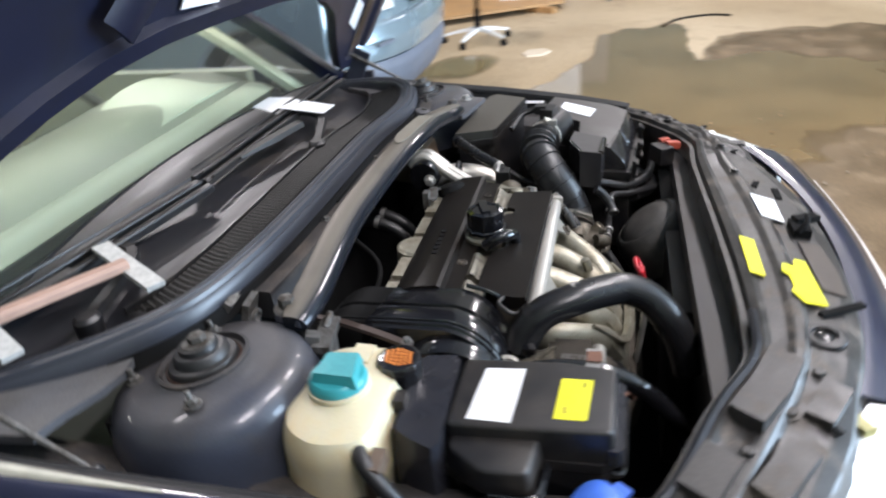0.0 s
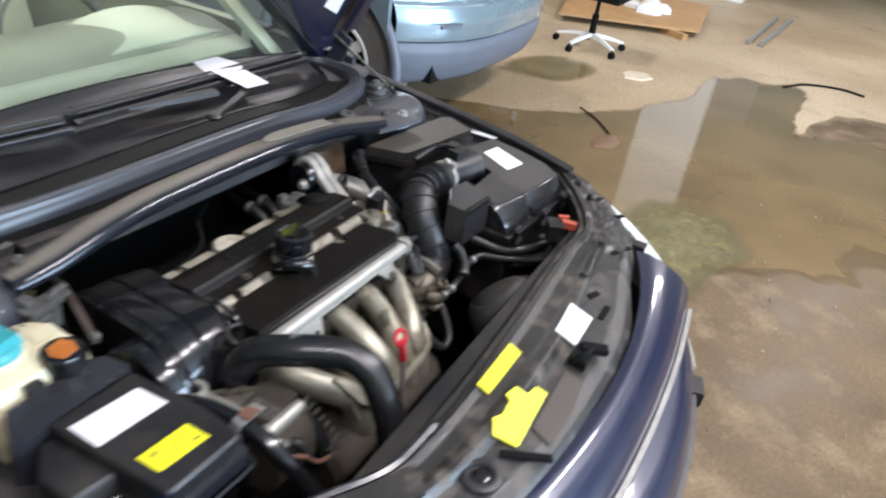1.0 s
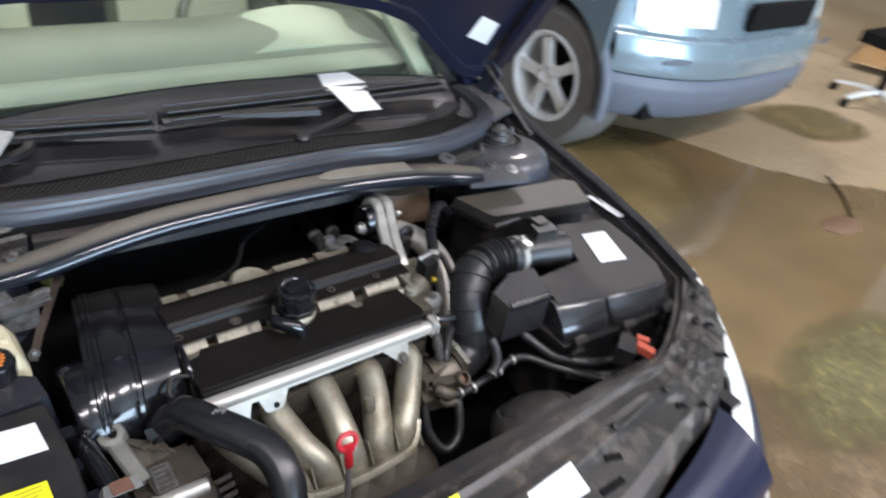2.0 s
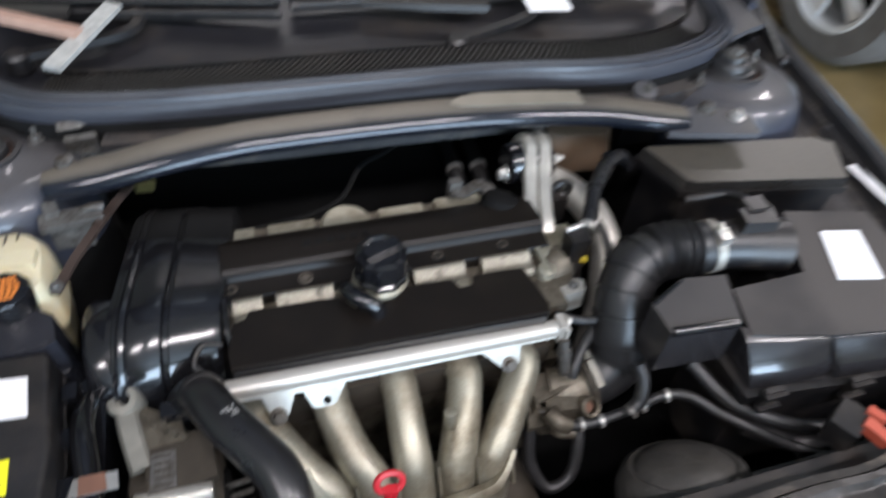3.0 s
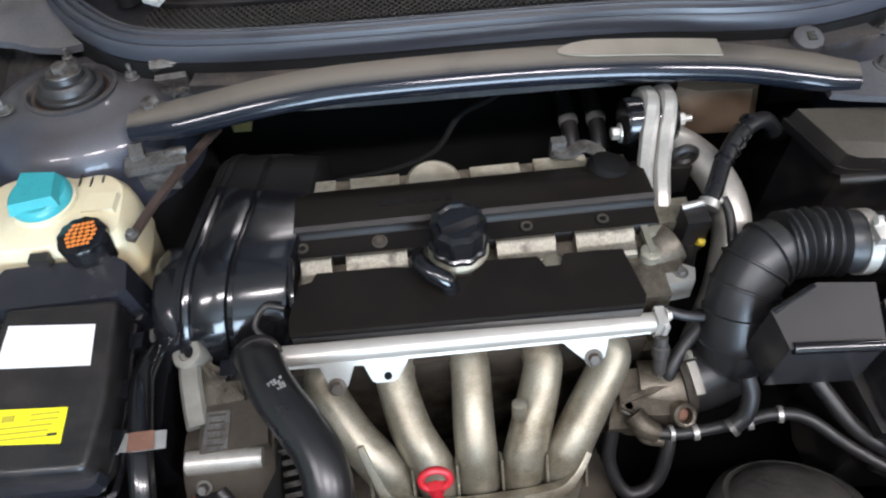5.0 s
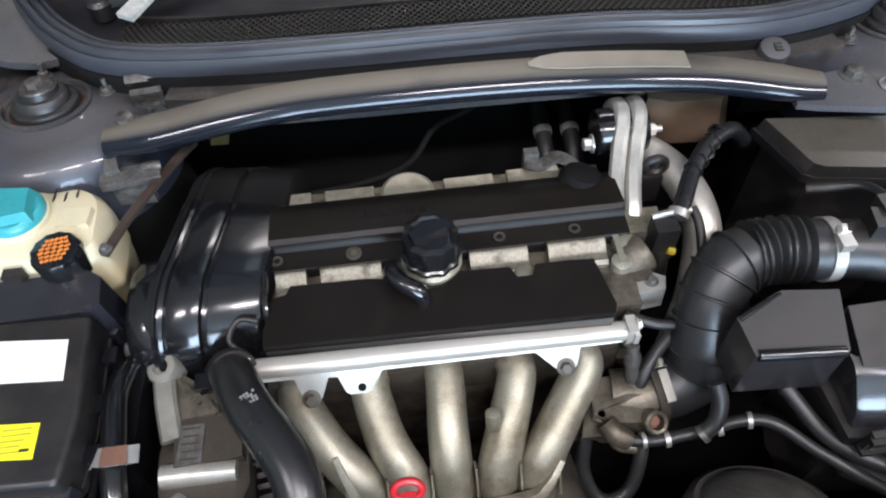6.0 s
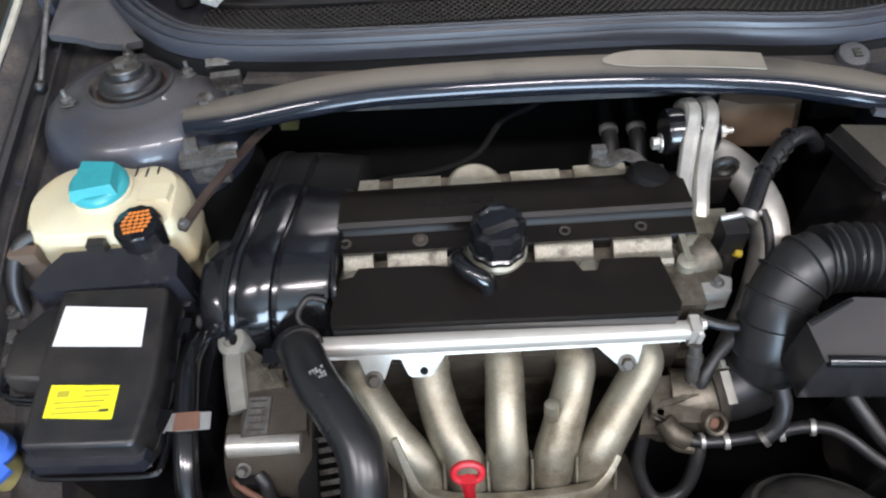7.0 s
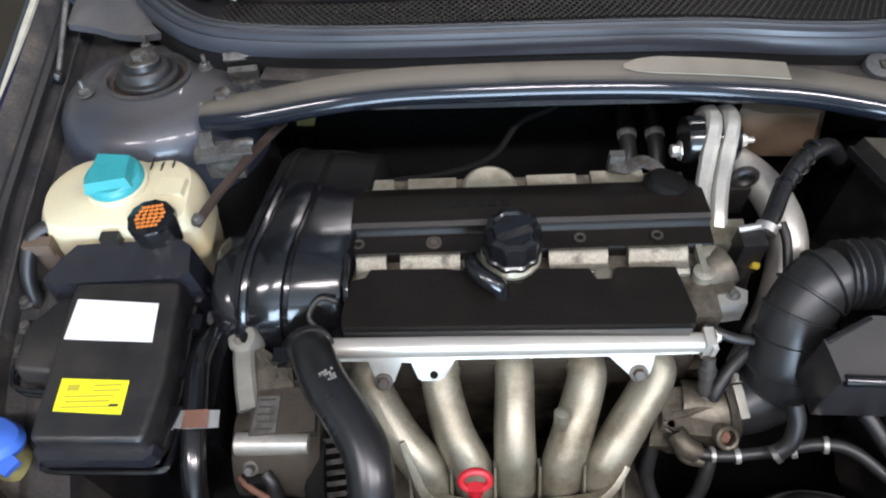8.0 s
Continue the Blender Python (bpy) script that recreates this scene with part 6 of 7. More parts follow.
for i in range(5):
    for j in range(4):
        if rng.random() < 0.75:
            join(marks, box(-0.222 + 0.0030 * i + 0.0016 * j, -0.066 - 0.0034 * j + 0.0017 * i, 0.8688 - 0.0003 * abs(i - 2), 0.0027, 0.0027, 0.0012, 0, 1, (0, -6, 28)))
part("printed_mark", marks, ZINC, rh, "worn white print")

# coolant pipe with strap
cp = thing("coolant_pipe", (-0.36, -0.08, 0.7), "black coolant pipe held by a rusty strap", "pipe")
CPP = [(-0.374, 0.060, 0.74), (-0.376, 0.030, 0.795), (-0.376, -0.020, 0.822), (-0.369, -0.075, 0.826), (-0.364, -0.130, 0.815), (-0.360, -0.175, 0.785), (-0.345, -0.215, 0.73), (-0.31, -0.24, 0.66)]
part("pipe", tube(CPP, 0.0135, 16), GLOSS, cp)
part("strap", many(sweep([(-0.010, -0.001), (-0.010, 0.001), (0.010, 0.001), (0.010, -0.001)], [(-0.386, -0.098, 0.826), (-0.380, -0.100, 0.8375), (-0.365, -0.103, 0.8415), (-0.350, -0.101, 0.838), (-0.335, -0.100, 0.836)])), ZINC, cp, "bent metal strap")
part("rusty_patch", sweep([(-0.0102, -0.001), (-0.0102, 0.001), (0.0102, 0.001), (0.0102, -0.001)], [(-0.372, -0.1025, 0.8425), (-0.358, -0.1025, 0.8430), (-0.346, -0.101, 0.8400)]), RUST, cp)

# alternator
alt = thing("alternator", (-0.28, -0.07, 0.62), "grimy aluminium alternator with rating plate", "alternator")
part("body", many(lathe([(0.045, -0.075), (0.058, -0.07), (0.060, -0.01), (0.062, 0.0), (0.062, 0.012), (0.058, 0.02), (0.05, 0.03)], (-0.268, -0.085, 0.715), (0, 90, 0), 36), box(-0.284, -0.055, 0.762, 0.070, 0.05, 0.04, 0.008, 3)), DARK_GRIMY, alt)
part("top_cover", box(-0.280, -0.070, 0.776, 0.076, 0.056, 0.018, 0.006, 3, (0, 0, 4)), DARK_GRIMY, alt)
part("stator_band", tube([(-0.332, -0.104, 0.772), (-0.285, -0.105, 0.772), (-0.248, -0.106, 0.772)], [0.014, 0.0132, 0.0115], 20, 2), ARM, alt, "shiny worn metal band")
for k in range(4):
    part("web_rib", box(-0.312 + 0.011 * k, -0.006 - 0.008 * k, 0.786, 0.004, 0.030, 0.008, 0.0015, 1, (0, 0, 35)), CASTD, alt)
part("rating_plate", flat([(-0.314, -0.100), (-0.285, -0.098), (-0.284, -0.052), (-0.311, -0.052)], 0.7862), ZINCD, alt, "pale rating plate")
for k in range(5):
    part("stamped_line", box(-0.299, -0.093 + 0.009 * k, 0.7876, 0.020 - 0.003 * (k % 2), 0.0022, 0.0006, 0, 1), DARK_GRIMY, alt)
for k in range(8):
    part("cooling_fin", box(-0.226, -0.094 - 0.0105 * k, 0.750 - 0.0075 * k, 0.040, 0.0022, 0.007, 0.001, 1, (-18, 0, 6)), ZINCD, alt)
part("fan_cage", lathe([(0.052, -0.012), (0.055, -0.008), (0.055, 0.008), (0.052, 0.012)], (-0.245, -0.105, 0.700), (0, 90, 0), 30), DEEP, alt)
part("arm", sweep([(-0.012, -0.006), (-0.013, 0.002), (-0.009, 0.006), (0.009, 0.006), (0.013, 0.002), (0.012, -0.006)], crom([(-0.338, 0.036, 0.782), (-0.338, 0.028, 0.790), (-0.335, 0.0, 0.790), (-0.330, -0.03, 0.786), (-0.322, -0.066, 0.780)], 5), (0, 0, 1), [0.55, 0.8, 0.95] + [1.0] * 18), CASTL, alt, "cast adjusting arm")
part("arm_head", lathe([(0.019, -0.020), (0.020, 0.004), (0.018, 0.008), (0.010, 0.009), (0.008, 0.002), (0.002, 0.002)], (-0.337, 0.022, 0.794), (12, -14, 0), 28), CASTL, alt, "round cast arm eye")
part("arm_hole", lathe([(0.0065, -0.001), (0.0065, 0.001), (0.002, 0.001)], (-0.3355, 0.022, 0.798), (0, 0, 0), 18), DEEP, alt)
part("arm_plate", prism([(-0.340, 0.020), (-0.320, 0.018), (-0.276, -0.014), (-0.270, -0.040), (-0.320, -0.044), (-0.336, 0.0)], 0.770, 0.784, 0.005, 2), CASTD, alt)
part("terminal_block", box(-0.308, -0.128, 0.735, 0.04, 0.03, 0.03, 0.006), DEEP, alt)
part("terminal_nut", bolt((-0.316, -0.128, 0.757), 0.006, 0.010, (40, 0, 0)), ZINCD, alt)
part("terminal_boot", tube([(-0.300, -0.132, 0.752), (-0.292, -0.142, 0.745), (-0.288, -0.155, 0.725)], 0.008, 12), RUBBER, alt)
solo("belt_hose", tube([(-0.325, -0.11, 0.70), (-0.33, -0.135, 0.745), (-0.30, -0.155, 0.735), (-0.27, -0.16, 0.70), (-0.24, -0.165, 0.69)], 0.004, 10), RUST, "thin brown pipe below the alternator", "pipe")

# coolant tank
ct = thing("coolant_tank", (-0.49, 0.2, 0.72), "cream plastic coolant tank with teal cap", "coolant tank")
CTP = [(-0.608, 0.158), (-0.618, 0.212), (-0.592, 0.256), (-0.550, 0.272), (-0.500, 0.268), (-0.478, 0.260), (-0.436, 0.262), (-0.408, 0.236), (-0.402, 0.182), (-0.406, 0.150), (-0.45, 0.138), (-0.57, 0.138)]


def tank():
    bm = bmesh.new()
    q = crom(CTP, 4, True)
    c = np.array([-0.508, 0.207])
    rings = []
    for k, z in ((0.62, 0.690), (0.80, 0.696), (0.90, 0.715), (0.95, 0.760), (0.97, 0.79), (1.0, 0.795), (1.0, 0.805), (0.985, 0.81), (0.98, 0.840), (0.95, 0.860), (0.87, 0.874), (0.68, 0.880), (0.3, 0.882)):
        rings.append([(*(c + (p - c) * k), z) for p in q])
    return skin(bm, rings)


part("tank", tank(), CREAM, ct, "yellowed cream plastic tank")
part("neck", lathe([(0.040, 0.0), (0.040, 0.012), (0.036, 0.014)], (-0.509, 0.209, 0.876), (0, 0, 0), 32), CREAM, ct)
part("pocket", prism([(-0.462, 0.186), (-0.420, 0.186), (-0.418, 0.216), (-0.458, 0.218)], 0.870, 0.8835, 0.004, 3, 0.9), CREAM, ct)
tc = part("cap", lathe([(0.037, 0), (0.038, 0.010), (0.036, 0.015), (0.033, 0.018), (0.005, 0.019)], (-0.509, 0.209, 0.884), (0, 0, 0), 40), TEAL, ct, "teal screw cap")
part("cap_grip", prism([(-0.030, -0.030), (0.028, -0.028), (0.030, 0.018), (-0.018, 0.030)], 0.0, 0.016, 0.005, 3, 0.86, pose(-0.509, 0.209, 0.899, 0, 0, 8)), TEAL, tc)
txt = bmesh.new()
for i in range(3):
    for j in range(4 - i % 2):
        join(txt, box(-0.470 + 0.013 * i, 0.234 + 0.0042 * j, 0.8836 - 0.0024 * i, 0.0075, 0.0016, 0.0012, 0, 1, (0, 0, 78)))
part("printed_text", txt, BLACK, ct, "small dark print")
solo("tank_hose", tube([(-0.585, 0.165, 0.86), (-0.612, 0.145, 0.855), (-0.625, 0.11, 0.82), (-0.62, 0.08, 0.77)], 0.010, 12), RUBBER, "black hose from the coolant tank", "hose")
solo("tank_strap", many(box(-0.603, 0.140, 0.80, 0.03, 0.012, 0.10, 0.004), box(-0.603, 0.135, 0.85, 0.035, 0.016, 0.02, 0.004)), mat("brown_rubber_strap", (0.10, 0.07, 0.05), 0.6), "brown rubber strap beside the coolant tank", "strap")

# power steering reservoir
ps = thing("power_steering_reservoir", (-0.48, 0.1, 0.75), "black fluid reservoir with orange-marked cap", "fluid reservoir")
part("body", prism([(-0.590, 0.074), (-0.575, 0.108), (-0.558, 0.133), (-0.41, 0.138), (-0.392, 0.125), (-0.386, 0.080), (-0.40, 0.070), (-0.575, 0.066)], 0.74, 0.858, 0.010, 4, 0.88), RESV, ps)
part("step", prism([(-0.585, 0.072), (-0.39, 0.070), (-0.385, 0.095), (-0.58, 0.098)], 0.762, 0.806, 0.008, 3, 0.92), RESV, ps)
pc = part("cap", lathe([(0.029, -0.02), (0.030, 0.016), (0.028, 0.021), (0.0255, 0.022), (0.005, 0.0215)], (-0.450, 0.147, 0.866), (0, 0, 0), 60, None, 12, 0.025), GLOSS, ps, "black cap with orange print")
rng = random.Random(8)
for j in range(6):
    w = 0.040 - 0.0055 * abs(j - 2.5)
    for i in range(5):
        part("printed_mark", box(-0.450 + (i - 2) * w * 0.2, 0.147 + (j - 2.5) * 0.0062 + (i - 2) * 0.0008, 0.8884, w * 0.19 * rng.uniform(0.8, 1.0), 0.0040, 0.0006, 0, 1, (0, 0, 28)), ORANGE, pc, "orange printed dash")
part("lug", box(-0.505, 0.132, 0.862, 0.022, 0.014, 0.018, 0.004), BLACK, ps)
ar = thing("tank_bracket_rod", (-0.36, 0.2, 0.8), "long dark bracket rod with a bolt", "bracket")
part("rod", sweep([(-0.0055, -0.003), (-0.0055, 0.003), (0.0055, 0.003), (0.0055, -0.003)], [(-0.399, 0.146, 0.868), (-0.378, 0.198, 0.870), (-0.350, 0.262, 0.866), (-0.330, 0.312, 0.858), (-0.316, 0.352, 0.846)]), DARKBROWN, ar)
part("bolt", bolt((-0.396, 0.152, 0.872), 0.0055, 0.007), ZINCD, ar)
solo("yellow_plug", box(-0.312, 0.452, 0.762, 0.028, 0.022, 0.018, 0.005, 2, (0, 20, 20)), YELLOWP, "small yellow plug on the bulkhead", "plug")

# fuse box
fb = thing("fuse_box", (-0.48, -0.03, 0.68), "black plastic fuse box with white and yellow labels", "fuse box")
LP = [(-0.556, 0.066), (-0.52, 0.078), (-0.415, 0.074), (-0.400, 0.058), (-0.394, -0.06), (-0.400, -0.118), (-0.412, -0.134), (-0.520, -0.130), (-0.532, -0.116), (-0.532, -0.045), (-0.545, -0.030), (-0.582, -0.022), (-0.586, 0.0)]
fl = part("lid", many(prism([(-0.537, 0.074), (-0.402, 0.072), (-0.394, -0.06), (-0.402, -0.136), (-0.528, -0.132), (-0.532, -0.05)], 0.808, 0.859, 0.006, 4, 0.965, None, None, 0.008), prism([(-0.592, 0.02), (-0.555, 0.068), (-0.515, 0.070), (-0.515, -0.05), (-0.588, -0.040)], 0.808, 0.842, 0.005, 3, 0.90, None, None, 0.008)), BLACK, fb, "rounded black plastic lid")
part("lid_rim", prism([(-0.485 + (x + 0.485) * 1.02, -0.03 + (y + 0.03) * 1.02) for x, y in LP], 0.800, 0.813, 0.003, 2), BLACK, fb)
part("front_lip", prism([(-0.530, -0.122), (-0.398, -0.126), (-0.400, -0.138), (-0.408, -0.144), (-0.524, -0.141), (-0.532, -0.134)], 0.812, 0.834, 0.005, 3, 0.97), RESV, fb)
for k in range(2):
    k or part("front_ridge", tube([(-0.533, -0.128 - 0.004 * k, 0.803 - 0.016 * k), (-0.528, -0.140 - 0.004 * k, 0.803 - 0.016 * k), (-0.462, -0.144 - 0.004 * k, 0.803 - 0.016 * k), (-0.406, -0.145 - 0.004 * k, 0.803 - 0.016 * k), (-0.394, -0.136 - 0.004 * k, 0.803 - 0.016 * k), (-0.390, -0.09, 0.803 - 0.016 * k)], 0.0042, 8, 4), GLOSS, fb)
    part("shelf_ridge", tube([(-0.598, 0.008, 0.816 - 0.012 * k), (-0.594, -0.043, 0.816 - 0.012 * k), (-0.540, -0.054, 0.816 - 0.012 * k)], 0.003, 8, 3), GLOSS, fb)
part("base", prism([(-0.485 + (x + 0.485) * 0.97, -0.03 + (y + 0.03) * 0.97) for x, y in LP], 0.62, 0.802, 0.006, 2), GLOSS, fb)
part("label", flat([(-0.523, 0.046), (-0.424, 0.0365), (-0.420, -0.0155), (-0.524, -0.008)], 0.8585), PAPER, fl, "blank white label")
yl = part("label", flat([(-0.510, -0.058), (-0.434, -0.063), (-0.4335, -0.1025), (-0.509, -0.0965)], 0.8585), YELLOW, fl, "yellow warning label with dark print")
ink = bmesh.new()
for j in range(5):
    join(ink, box(-0.474 + (0.018 if j < 2 else 0), -0.068 - 0.0062 * j, 0.8600, 0.030 if j < 2 else 0.055 - 0.006 * (j % 2), 0.0021, 0.0004, 0, 1))
join(ink, box(-0.494, -0.070, 0.8600, 0.013, 0.0075, 0.0004, 0, 1))
part("print", ink, OCHREINK, yl)
part("arrow", box(-0.444, -0.092, 0.8602, 0.010, 0.003, 0.0004, 0, 1), INK, yl)
for yy in (0.03, -0.03, -0.09):
    part("latch", box(-0.390, yy, 0.812, 0.016, 0.02, 0.03, 0.004), GLOSS, fb)
part("side_pocket", box(-0.372, -0.02, 0.75, 0.03, 0.16, 0.10, 0.006), GLOSS, fb)

# washer filler
wf = thing("washer_filler", (-0.575, -0.12, 0.72), "blue washer filler cap on a yellowed neck", "washer filler")
part("cap", lathe([(0.029, -0.004), (0.031, 0.004), (0.026, 0.013), (0.014, 0.018), (0.004, 0.019)], (-0.592, -0.112, 0.812), (-12, 6, 0), 32, None, 3, 0.08), BLUE, wf, "blue soft plastic cap")
part("cap_tab", box(-0.570, -0.136, 0.812, 0.022, 0.020, 0.007, 0.003, 2, (0, 0, -35)), BLUE, wf)
part("neck", tube([(-0.592, -0.112, 0.815), (-0.590, -0.118, 0.77), (-0.585, -0.125, 0.70)], 0.022, 20, 4), YELLOWP, wf)
part("hinge_tab", box(-0.618, -0.095, 0.806, 0.02, 0.03, 0.01, 0.003), YELLOWP, wf)
for bx, by in ((-0.632, 0.085), (-0.618, 0.048), (-0.612, 0.012)):
    solo("wing_clip", many(bolt((bx, by, 0.795), 0.007, 0.008), box(bx, by, 0.79, 0.020, 0.016, 0.012, 0.004)), ZINCD, "small metal clip on the inner wing", "clip", "clips on the inner wing")

# control unit box
eb = thing("control_unit_box", (0.64, 0.17, 0.6), "black control unit box with dusty lid", "control box")
EP = [(0.474, 0.264), (0.505, 0.172), (0.518, 0.164), (0.785, 0.120), (0.825, 0.208), (0.80, 0.228)]
part("lid", prism(EP, 0.846, 0.866, 0.004, 2, 0.97), LIDM, eb, "dusty grey-black lid")
part("lid_lip", prism([(0.645 + (x - 0.645) * 1.03, 0.18 + (y - 0.18) * 1.03) for x, y in EP], 0.832, 0.846, 0.003, 2), BLACK, eb)
part("base", prism([(0.645 + (x - 0.645) * 0.92, 0.18 + (y - 0.18) * 0.9) for x, y in EP], 0.55, 0.834, 0.006, 2), BLACK, eb)
part("label", flat([(0.853, 0.184), (0.876, 0.182), (0.879, 0.078), (0.856, 0.080)], 0.827), PAPER, car, "long white label on the fender flange")
br = thing("brake_fluid_reservoir", (0.515, 0.36, 0.8), "grey dome-capped fluid reservoir behind the brace", "fluid reservoir")
part("cap", lathe([(0.0215, -0.03), (0.022, 0.004), (0.0205, 0.010), (0.015, 0.013), (0.004, 0.014)], (0.512, 0.350, 0.906), (12, 0, 0), 32), CORNER, br, "grey domed cap")
part("mark", many(box(0.509, 0.344, 0.9205, 0.003, 0.014, 0.002, 0, 1, (12, 0, 0)), *[box(0.514, 0.338 + 0.006 * k, 0.9192 + 0.0012 * k, 0.009, 0.002, 0.002, 0, 1, (12, 0, 0)) for k in range(3)]), INK, br)
part("tank", box(0.52, 0.368, 0.845, 0.07, 0.06, 0.08, 0.015, 3), BLACK, br)

# tool and paper on the cowl
tl = thing("scraper_tool", (-0.45, 0.63, 0.92), "wooden-handled bar with grey metal ends lying on the cowl", "hand tool")
for a, b in (((-0.312, 0.672, 0.958), (-0.400, 0.520, 0.945)), ((-0.500, 0.765, 0.968), (-0.570, 0.622, 0.938))):
    part("metal_end", sweep([(-0.014, -0.004), (-0.014, 0.004), (0.014, 0.004), (0.014, -0.004)], [a, [(a[i] + b[i]) / 2 for i in range(3)], b]), mat("paint_flecked_metal", (0.42, 0.42, 0.40), 0.55, 0.3, 0.5, 90), tl, "paint-flecked grey metal end")
part("handle", sweep([(-0.012, -0.006), (-0.012, 0.004), (-0.008, 0.008), (0.008, 0.008), (0.012, 0.004), (0.012, -0.006)], [(-0.362, 0.592, 0.958), (-0.45, 0.642, 0.960), (-0.535, 0.693, 0.960)]), WOODH, tl, "pale worn wooden handle")
for poly, m4 in (([(-0.055, -0.045), (0.05, -0.05), (0.062, 0.0), (0.03, 0.05), (-0.05, 0.045)], pose(0.435, 0.695, 0.958, 10, 0, -8)), ([(-0.05, -0.055), (0.035, -0.06), (0.05, 0.04), (0.0, 0.07), (-0.045, 0.06)], pose(0.425, 0.618, 0.957, 8, 4, 6))):
    solo("paper_slip", prism(poly, 0, 0.0012, 0, 1, 1, m4), PAPER, "white paper slip tucked on the wiper", "paper", "paper slips on the cowl")


# ---- the other car ----
suv = thing("sport_utility_car", (3.25, 3.2, 0), "pale steel-blue sport utility car with grey lower cladding", "car")
SX0, SX1 = 2.33, 4.2
SC = (SX0 + SX1) / 2
for xx, sgn in ((2.44, -1), (4.10, 1)):
    for yy in (1.66, 4.50):
        wheel_at(suv, xx, yy, 0.368, 0.275, sgn, 5, 0.225)


def arch_low(y, base=0.42):
    z = base
    for c in (1.70, 4.50):
        d = abs(y - c)
        if d < 0.44:
            z = max(z, 0.368 + math.sqrt(0.44 ** 2 - d * d))
    return z


for sgn, xw in ((-1, SX0), (1, SX1)):
    def flank(u, v, sgn=sgn, xw=xw):
        y = 1.31 + u * 4.09
        lo = arch_low(y)
        z = lo + (1.06 - lo) * v
        return xw + sgn * (0.0 + 0.035 * math.sin(math.pi * (z - 0.3) / 0.9)), y, z

    part("flank", sheet(flank, 84, 10, 0.03), SILVERP, suv)
    for c in (1.70, 4.50):
        pts = [(xw + sgn * 0.03, c + 0.45 * math.cos(a), 0.368 + 0.45 * math.sin(a)) for a in np.linspace(-0.12, math.pi + 0.12, 22)]
        part("arch_trim", tube(pts, 0.03, 10, 2), CLAD, suv, "dark wheel arch trim")
        part("arch_liner", sheet(lambda u, v, c=c, xw=xw, sgn=sgn: (xw - sgn * 0.32 * v, c + 0.43 * math.cos(math.pi * u), 0.368 + 0.43 * math.sin(math.pi * u)), 20, 3), DEEP, suv)
    part("sill", box(xw, 3.1, 0.40, 0.09, 1.9, 0.16, 0.03, 3), CLAD, suv)


def suv_front(u, v):
    w = u * 2 - 1
    x = SC + w * 0.945
    bend = 0.30 * abs(w) ** 3.2
    prof = [(0.16, 0.30), (0.05, 0.32), (0.0, 0.42), (-0.015, 0.50), (0.005, 0.545), (-0.03, 0.56), (-0.035, 0.66), (-0.01, 0.74), (0.02, 0.76), (0.05, 0.90), (0.09, 1.0), (0.2, 1.06)]
    i = v * 11
    k = min(int(i), 10)
    return x, 1.02 + bend + prof[k][0] + (prof[k + 1][0] - prof[k][0]) * (i - k), prof[k][1] + (prof[k + 1][1] - prof[k][1]) * (i - k)


part("front_bumper", sheet(lambda u, v: suv_front(u, 0.36 + v * 0.64), 40, 30, 0.02), SILVERP, suv, "pale steel-blue bumper")
part("lower_cladding", sheet(lambda u, v: Vector(suv_front(u, v * 0.37)) + Vector((0, -0.012, 0)), 40, 14, 0.02), CLAD, suv, "grey lower bumper cladding")
for sgn in (-1, 1):
    def lampf(u, v, sgn=sgn):
        w = sgn * (0.55 + 0.38 * u)
        p = suv_front((w + 1) / 2, (8.3 + 1.9 * v) / 11)
        return p[0], p[1] - 0.012, p[2]

    hl = part("headlight", sheet(lampf, 12, 8, 0.01), LENS, suv, "clear headlight")
    part("indicator", sheet(lambda u, v: Vector(lampf(0.72 + 0.22 * u, 0.2 + 0.6 * v)) + Vector((0, -0.006, 0)), 6, 4, 0.004), ORANGE, hl, "amber indicator")

    part("air_slot", box(SC + sgn * 0.74, 1.07, 0.655, 0.16, 0.02, 0.016, 0.005, 2, (0, 0, sgn * 14)), CLAD, suv)
part("grille", box(SC, 1.03, 0.86, 0.6, 0.03, 0.13, 0.02, 3), DEEP, suv)
part("hood_panel", sheet(lambda u, v: (SC + (u * 2 - 1) * 0.90, 1.25 + v * 1.05 + 0.22 * abs(u * 2 - 1) ** 3 * (1 - v), 1.05 + 0.07 * v + 0.03 * (1 - (u * 2 - 1) ** 2)), 20, 10, 0.02), SILVERP, suv)
part("cabin", many(box(SC, 3.9, 1.38, 1.5, 2.6, 0.62, 0.18, 5, (0, 0, 0), None, 0.86)), SILVERP, suv)
part("windscreen", box(SC, 2.62, 1.34, 1.34, 0.03, 0.72, 0.02, 2, (52, 0, 0)), GLOSS, suv)
for sgn in (-1, 1):
    for yc in (3.25, 4.25):
        part("side_window", box(SC + sgn * 0.735, yc, 1.36, 0.03, 0.85, 0.36, 0.03, 3, (0, sgn * -8, 0)), GLOSS, suv)
part("tail", box(SC, 5.3, 0.78, 1.8, 0.3, 0.7, 0.1, 4), SILVERP, suv)
part("underbody", box(SC, 3.1, 0.42, 1.5, 3.9, 0.2, 0.02), DEEP, suv)

# ---- office chair base ----
ch = thing("office_chair", (5.5, 1.12, 0), "swivel chair base with five pale star feet and casters", "office chair")
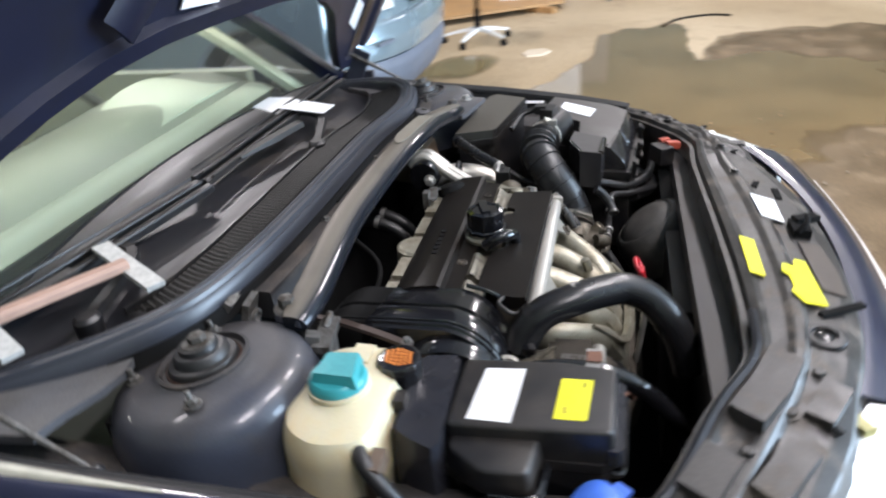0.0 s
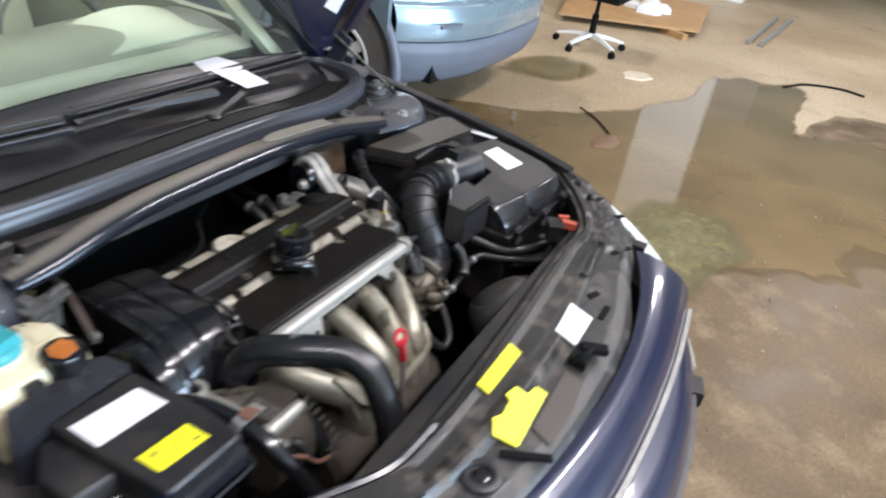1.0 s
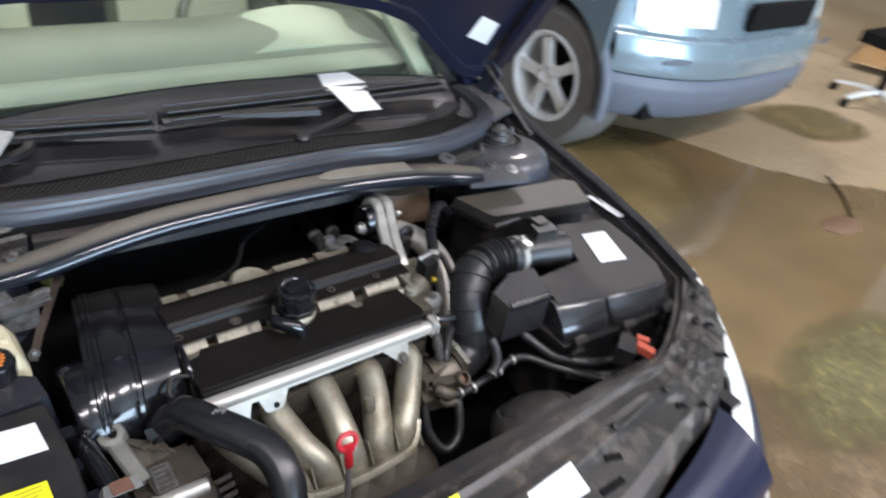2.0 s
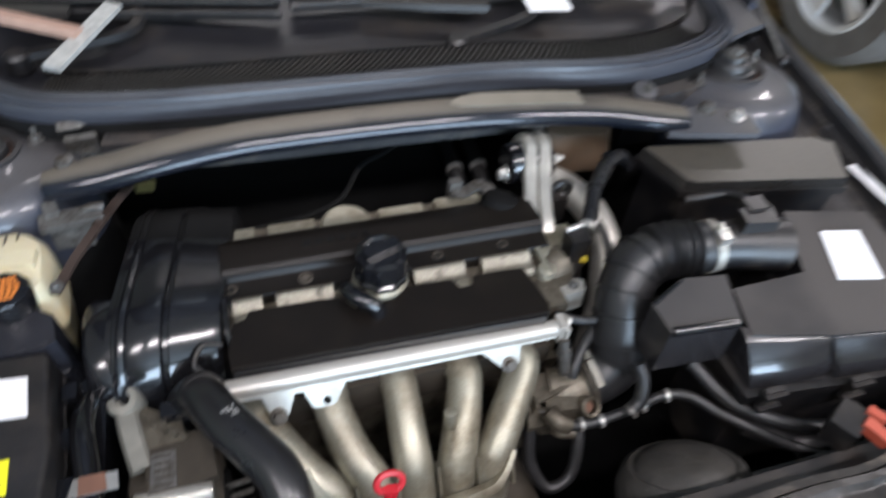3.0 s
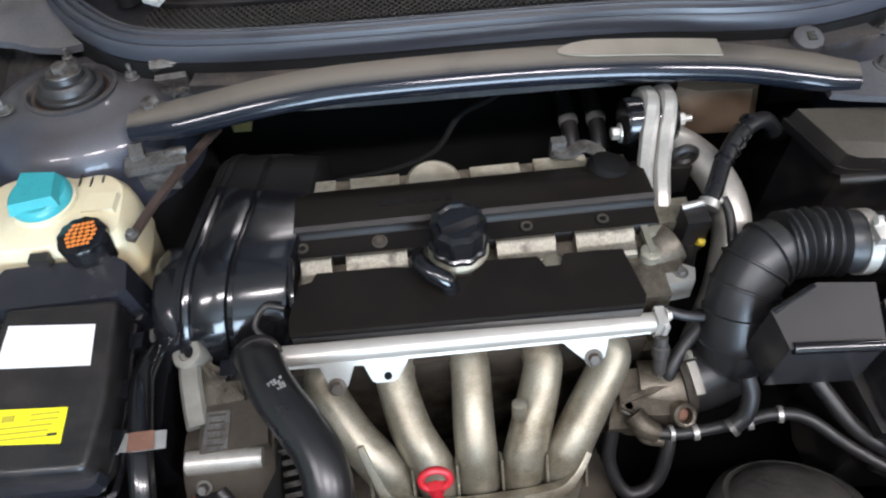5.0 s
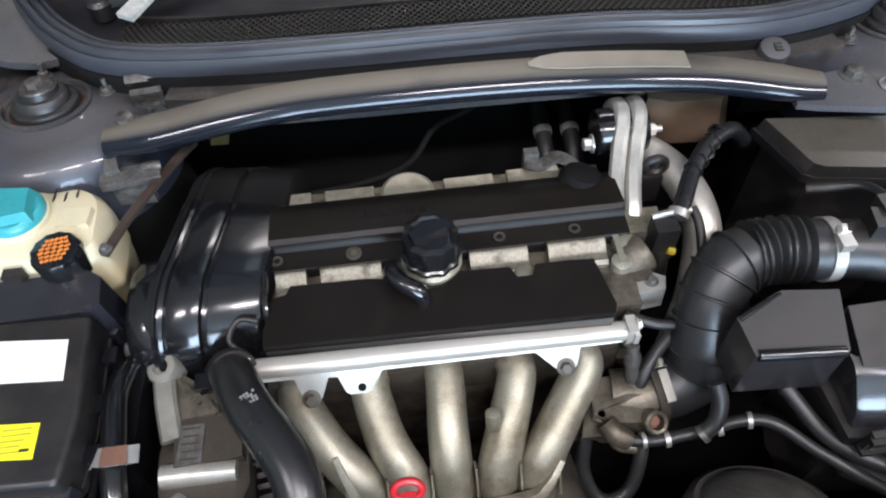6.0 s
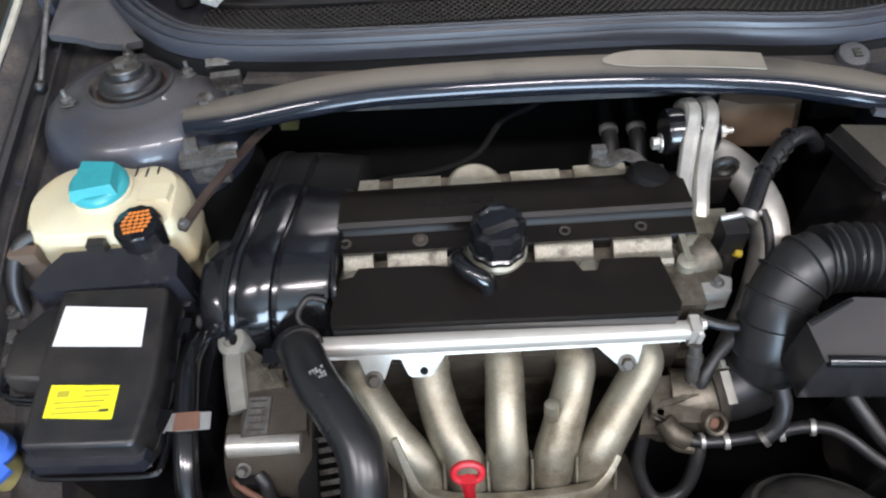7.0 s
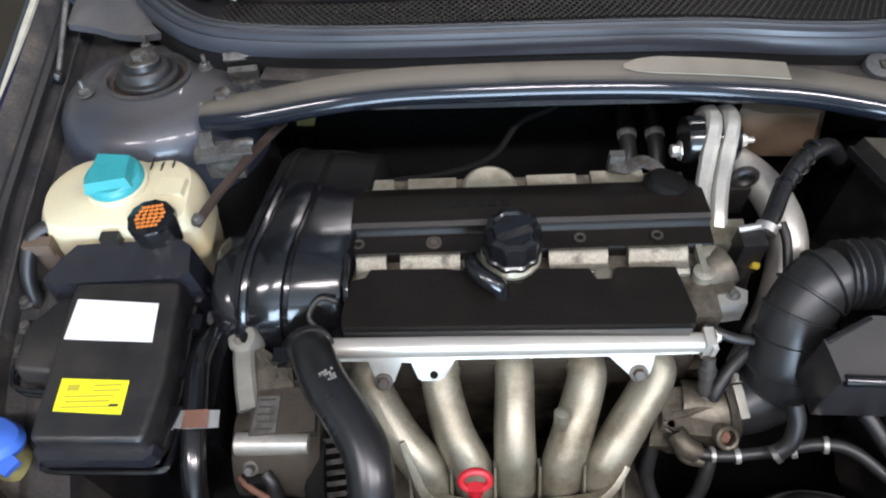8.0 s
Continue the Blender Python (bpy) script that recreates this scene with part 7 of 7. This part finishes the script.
for k in range(5):
    a = 2 * math.pi * k / 5 + 0.35
    e = Vector((math.cos(a), math.sin(a), 0))
    c = Vector((5.5, 1.12, 0))
    leg = part("star_foot", sweep([(-0.022, -0.012), (-0.018, 0.012), (0.018, 0.012), (0.022, -0.012)], [c + e * 0.03 + V(0, 0, 0.125), c + e * 0.18 + V(0, 0, 0.105), c + e * 0.32 + V(0, 0, 0.075)], (0, 0, 1), [1.2, 1.0, 0.75]), WHITEP, ch, "pale plastic foot")
    q = c + e * 0.32
    part("caster", many(lathe([(0.015, -0.022), (0.028, -0.020), (0.030, -0.012), (0.030, 0.012), (0.028, 0.020), (0.015, 0.022)], (q.x, q.y, 0.03), (90, 0, math.degrees(a)), 18), tube([(q.x, q.y, 0.03), (q.x, q.y, 0.075)], 0.008, 8, 1)), DEEP, leg)
part("column", many(tube([(5.5, 1.12, 0.10), (5.5, 1.12, 0.30)], 0.03, 16, 1), tube([(5.5, 1.12, 0.30), (5.5, 1.12, 0.45)], 0.018, 14, 1)), DEEP, ch)
part("seat", box(5.5, 1.12, 0.49, 0.46, 0.46, 0.08, 0.035, 4), DEEP, ch)

# ---- boards and clutter on the floor ----
bd = thing("plywood_board", (7.5, 1.2, 0), "brown plywood board on low battens", "board")
part("sheet", prism([(6.25, 1.70), (7.02, 0.42), (8.7, 0.60), (8.3, 2.2)], 0.06, 0.085, 0.004, 1), BOARD, bd)
for o in (0.1, 0.8):
    part("batten", box(7.0 + o, 1.0 + o * 0.3, 0.03, 0.08, 1.2, 0.06, 0.004, 1, (0, 0, -30)), BOARD, bd)
for x, y, k in ((7.35, 1.05, 1.5), (7.55, 0.95, 1.2), (7.45, 1.25, 1.0), (7.7, 1.1, 1.3)):
    solo("rag", lathe([(0.10 * k, 0), (0.09 * k, 0.04 * k), (0.04 * k, 0.07 * k), (0.005, 0.075 * k)], (x, y, 0.085), (0, 0, 40 * k), 9, None, 5, 0.18), WHITEP, "crumpled pale rag on the board", "rag", "rags on the board")
for a, b in (((7.35, -0.05, 0.03), (9.2, -0.15, 0.03)), ((7.4, -0.18, 0.03), (9.3, -0.32, 0.03))):
    solo("metal_pipe", tube([a, b], 0.028, 14, 1), ZINC, "grey metal pipe lying on the floor", "pipe", "pipes on the floor")
solo("flat_stone", prism([(4.86, 0.60), (4.90, 0.46), (5.05, 0.40), (5.15, 0.47), (5.10, 0.62), (4.97, 0.66)], 0.0, 0.012, 0.004, 2, 0.9), mat("pale_scrap", (0.52, 0.44, 0.33), 0.7), "pale flat scrap on the floor", "scrap")
# small flat brown piece just above the water
solo("brown_piece", prism([(3.15, 0.32), (3.22, 0.22), (3.36, 0.20), (3.48, 0.27), (3.40, 0.34), (3.25, 0.36)], 0.010, 0.016, 0.003, 1, 0.9), mat("rust_brown_scrap", (0.15, 0.085, 0.045), 0.6), "flat rust-brown piece in the puddle", "scrap")
solo("stick", tube([(3.45, 0.30, 0.014), (3.65, 0.45, 0.014), (3.8, 0.62, 0.014)], 0.006, 8), DEEP, "thin dark stick in the puddle", "stick")
solo("broken_wire", tube([(5.9, -0.55, 0.008), (6.2, -0.72, 0.008), (6.35, -1.0, 0.008), (6.3, -1.2, 0.008)], 0.012, 8), DEEP, "dark wire lying on the floor", "wire")
rng = random.Random(21)
grit = bmesh.new()
for _ in range(170):
    gx, gy, gk = rng.uniform(0.7, 3.6), rng.uniform(-3.0, -0.6), rng.uniform(0.003, 0.008)
    lay = pose(gx, gy, 0.012, rng.uniform(-20, 20), rng.uniform(-20, 20), rng.uniform(0, 360))
    ring = [(gk * rng.uniform(0.6, 1.2) * math.cos(a), gk * rng.uniform(0.4, 1.0) * math.sin(a)) for a in (0, 1.2, 2.5, 3.8, 5.1)]
    lo, hi = [grit.verts.new(lay @ Vector((x, y, -0.004))) for x, y in ring], [grit.verts.new(lay @ Vector((x * 0.7, y * 0.7, gk * 0.4))) for x, y in ring]
    grit.faces.new(hi)
    for i in range(5):
        grit.faces.new((lo[i], lo[(i + 1) % 5], hi[(i + 1) % 5], hi[i]))
solo("grit", grit, mat("pale_grit", (0.30, 0.24, 0.165), 0.8, 0.0, 0.4, 3), "pale grit scattered over the damp concrete", "grit", "", "stuff")
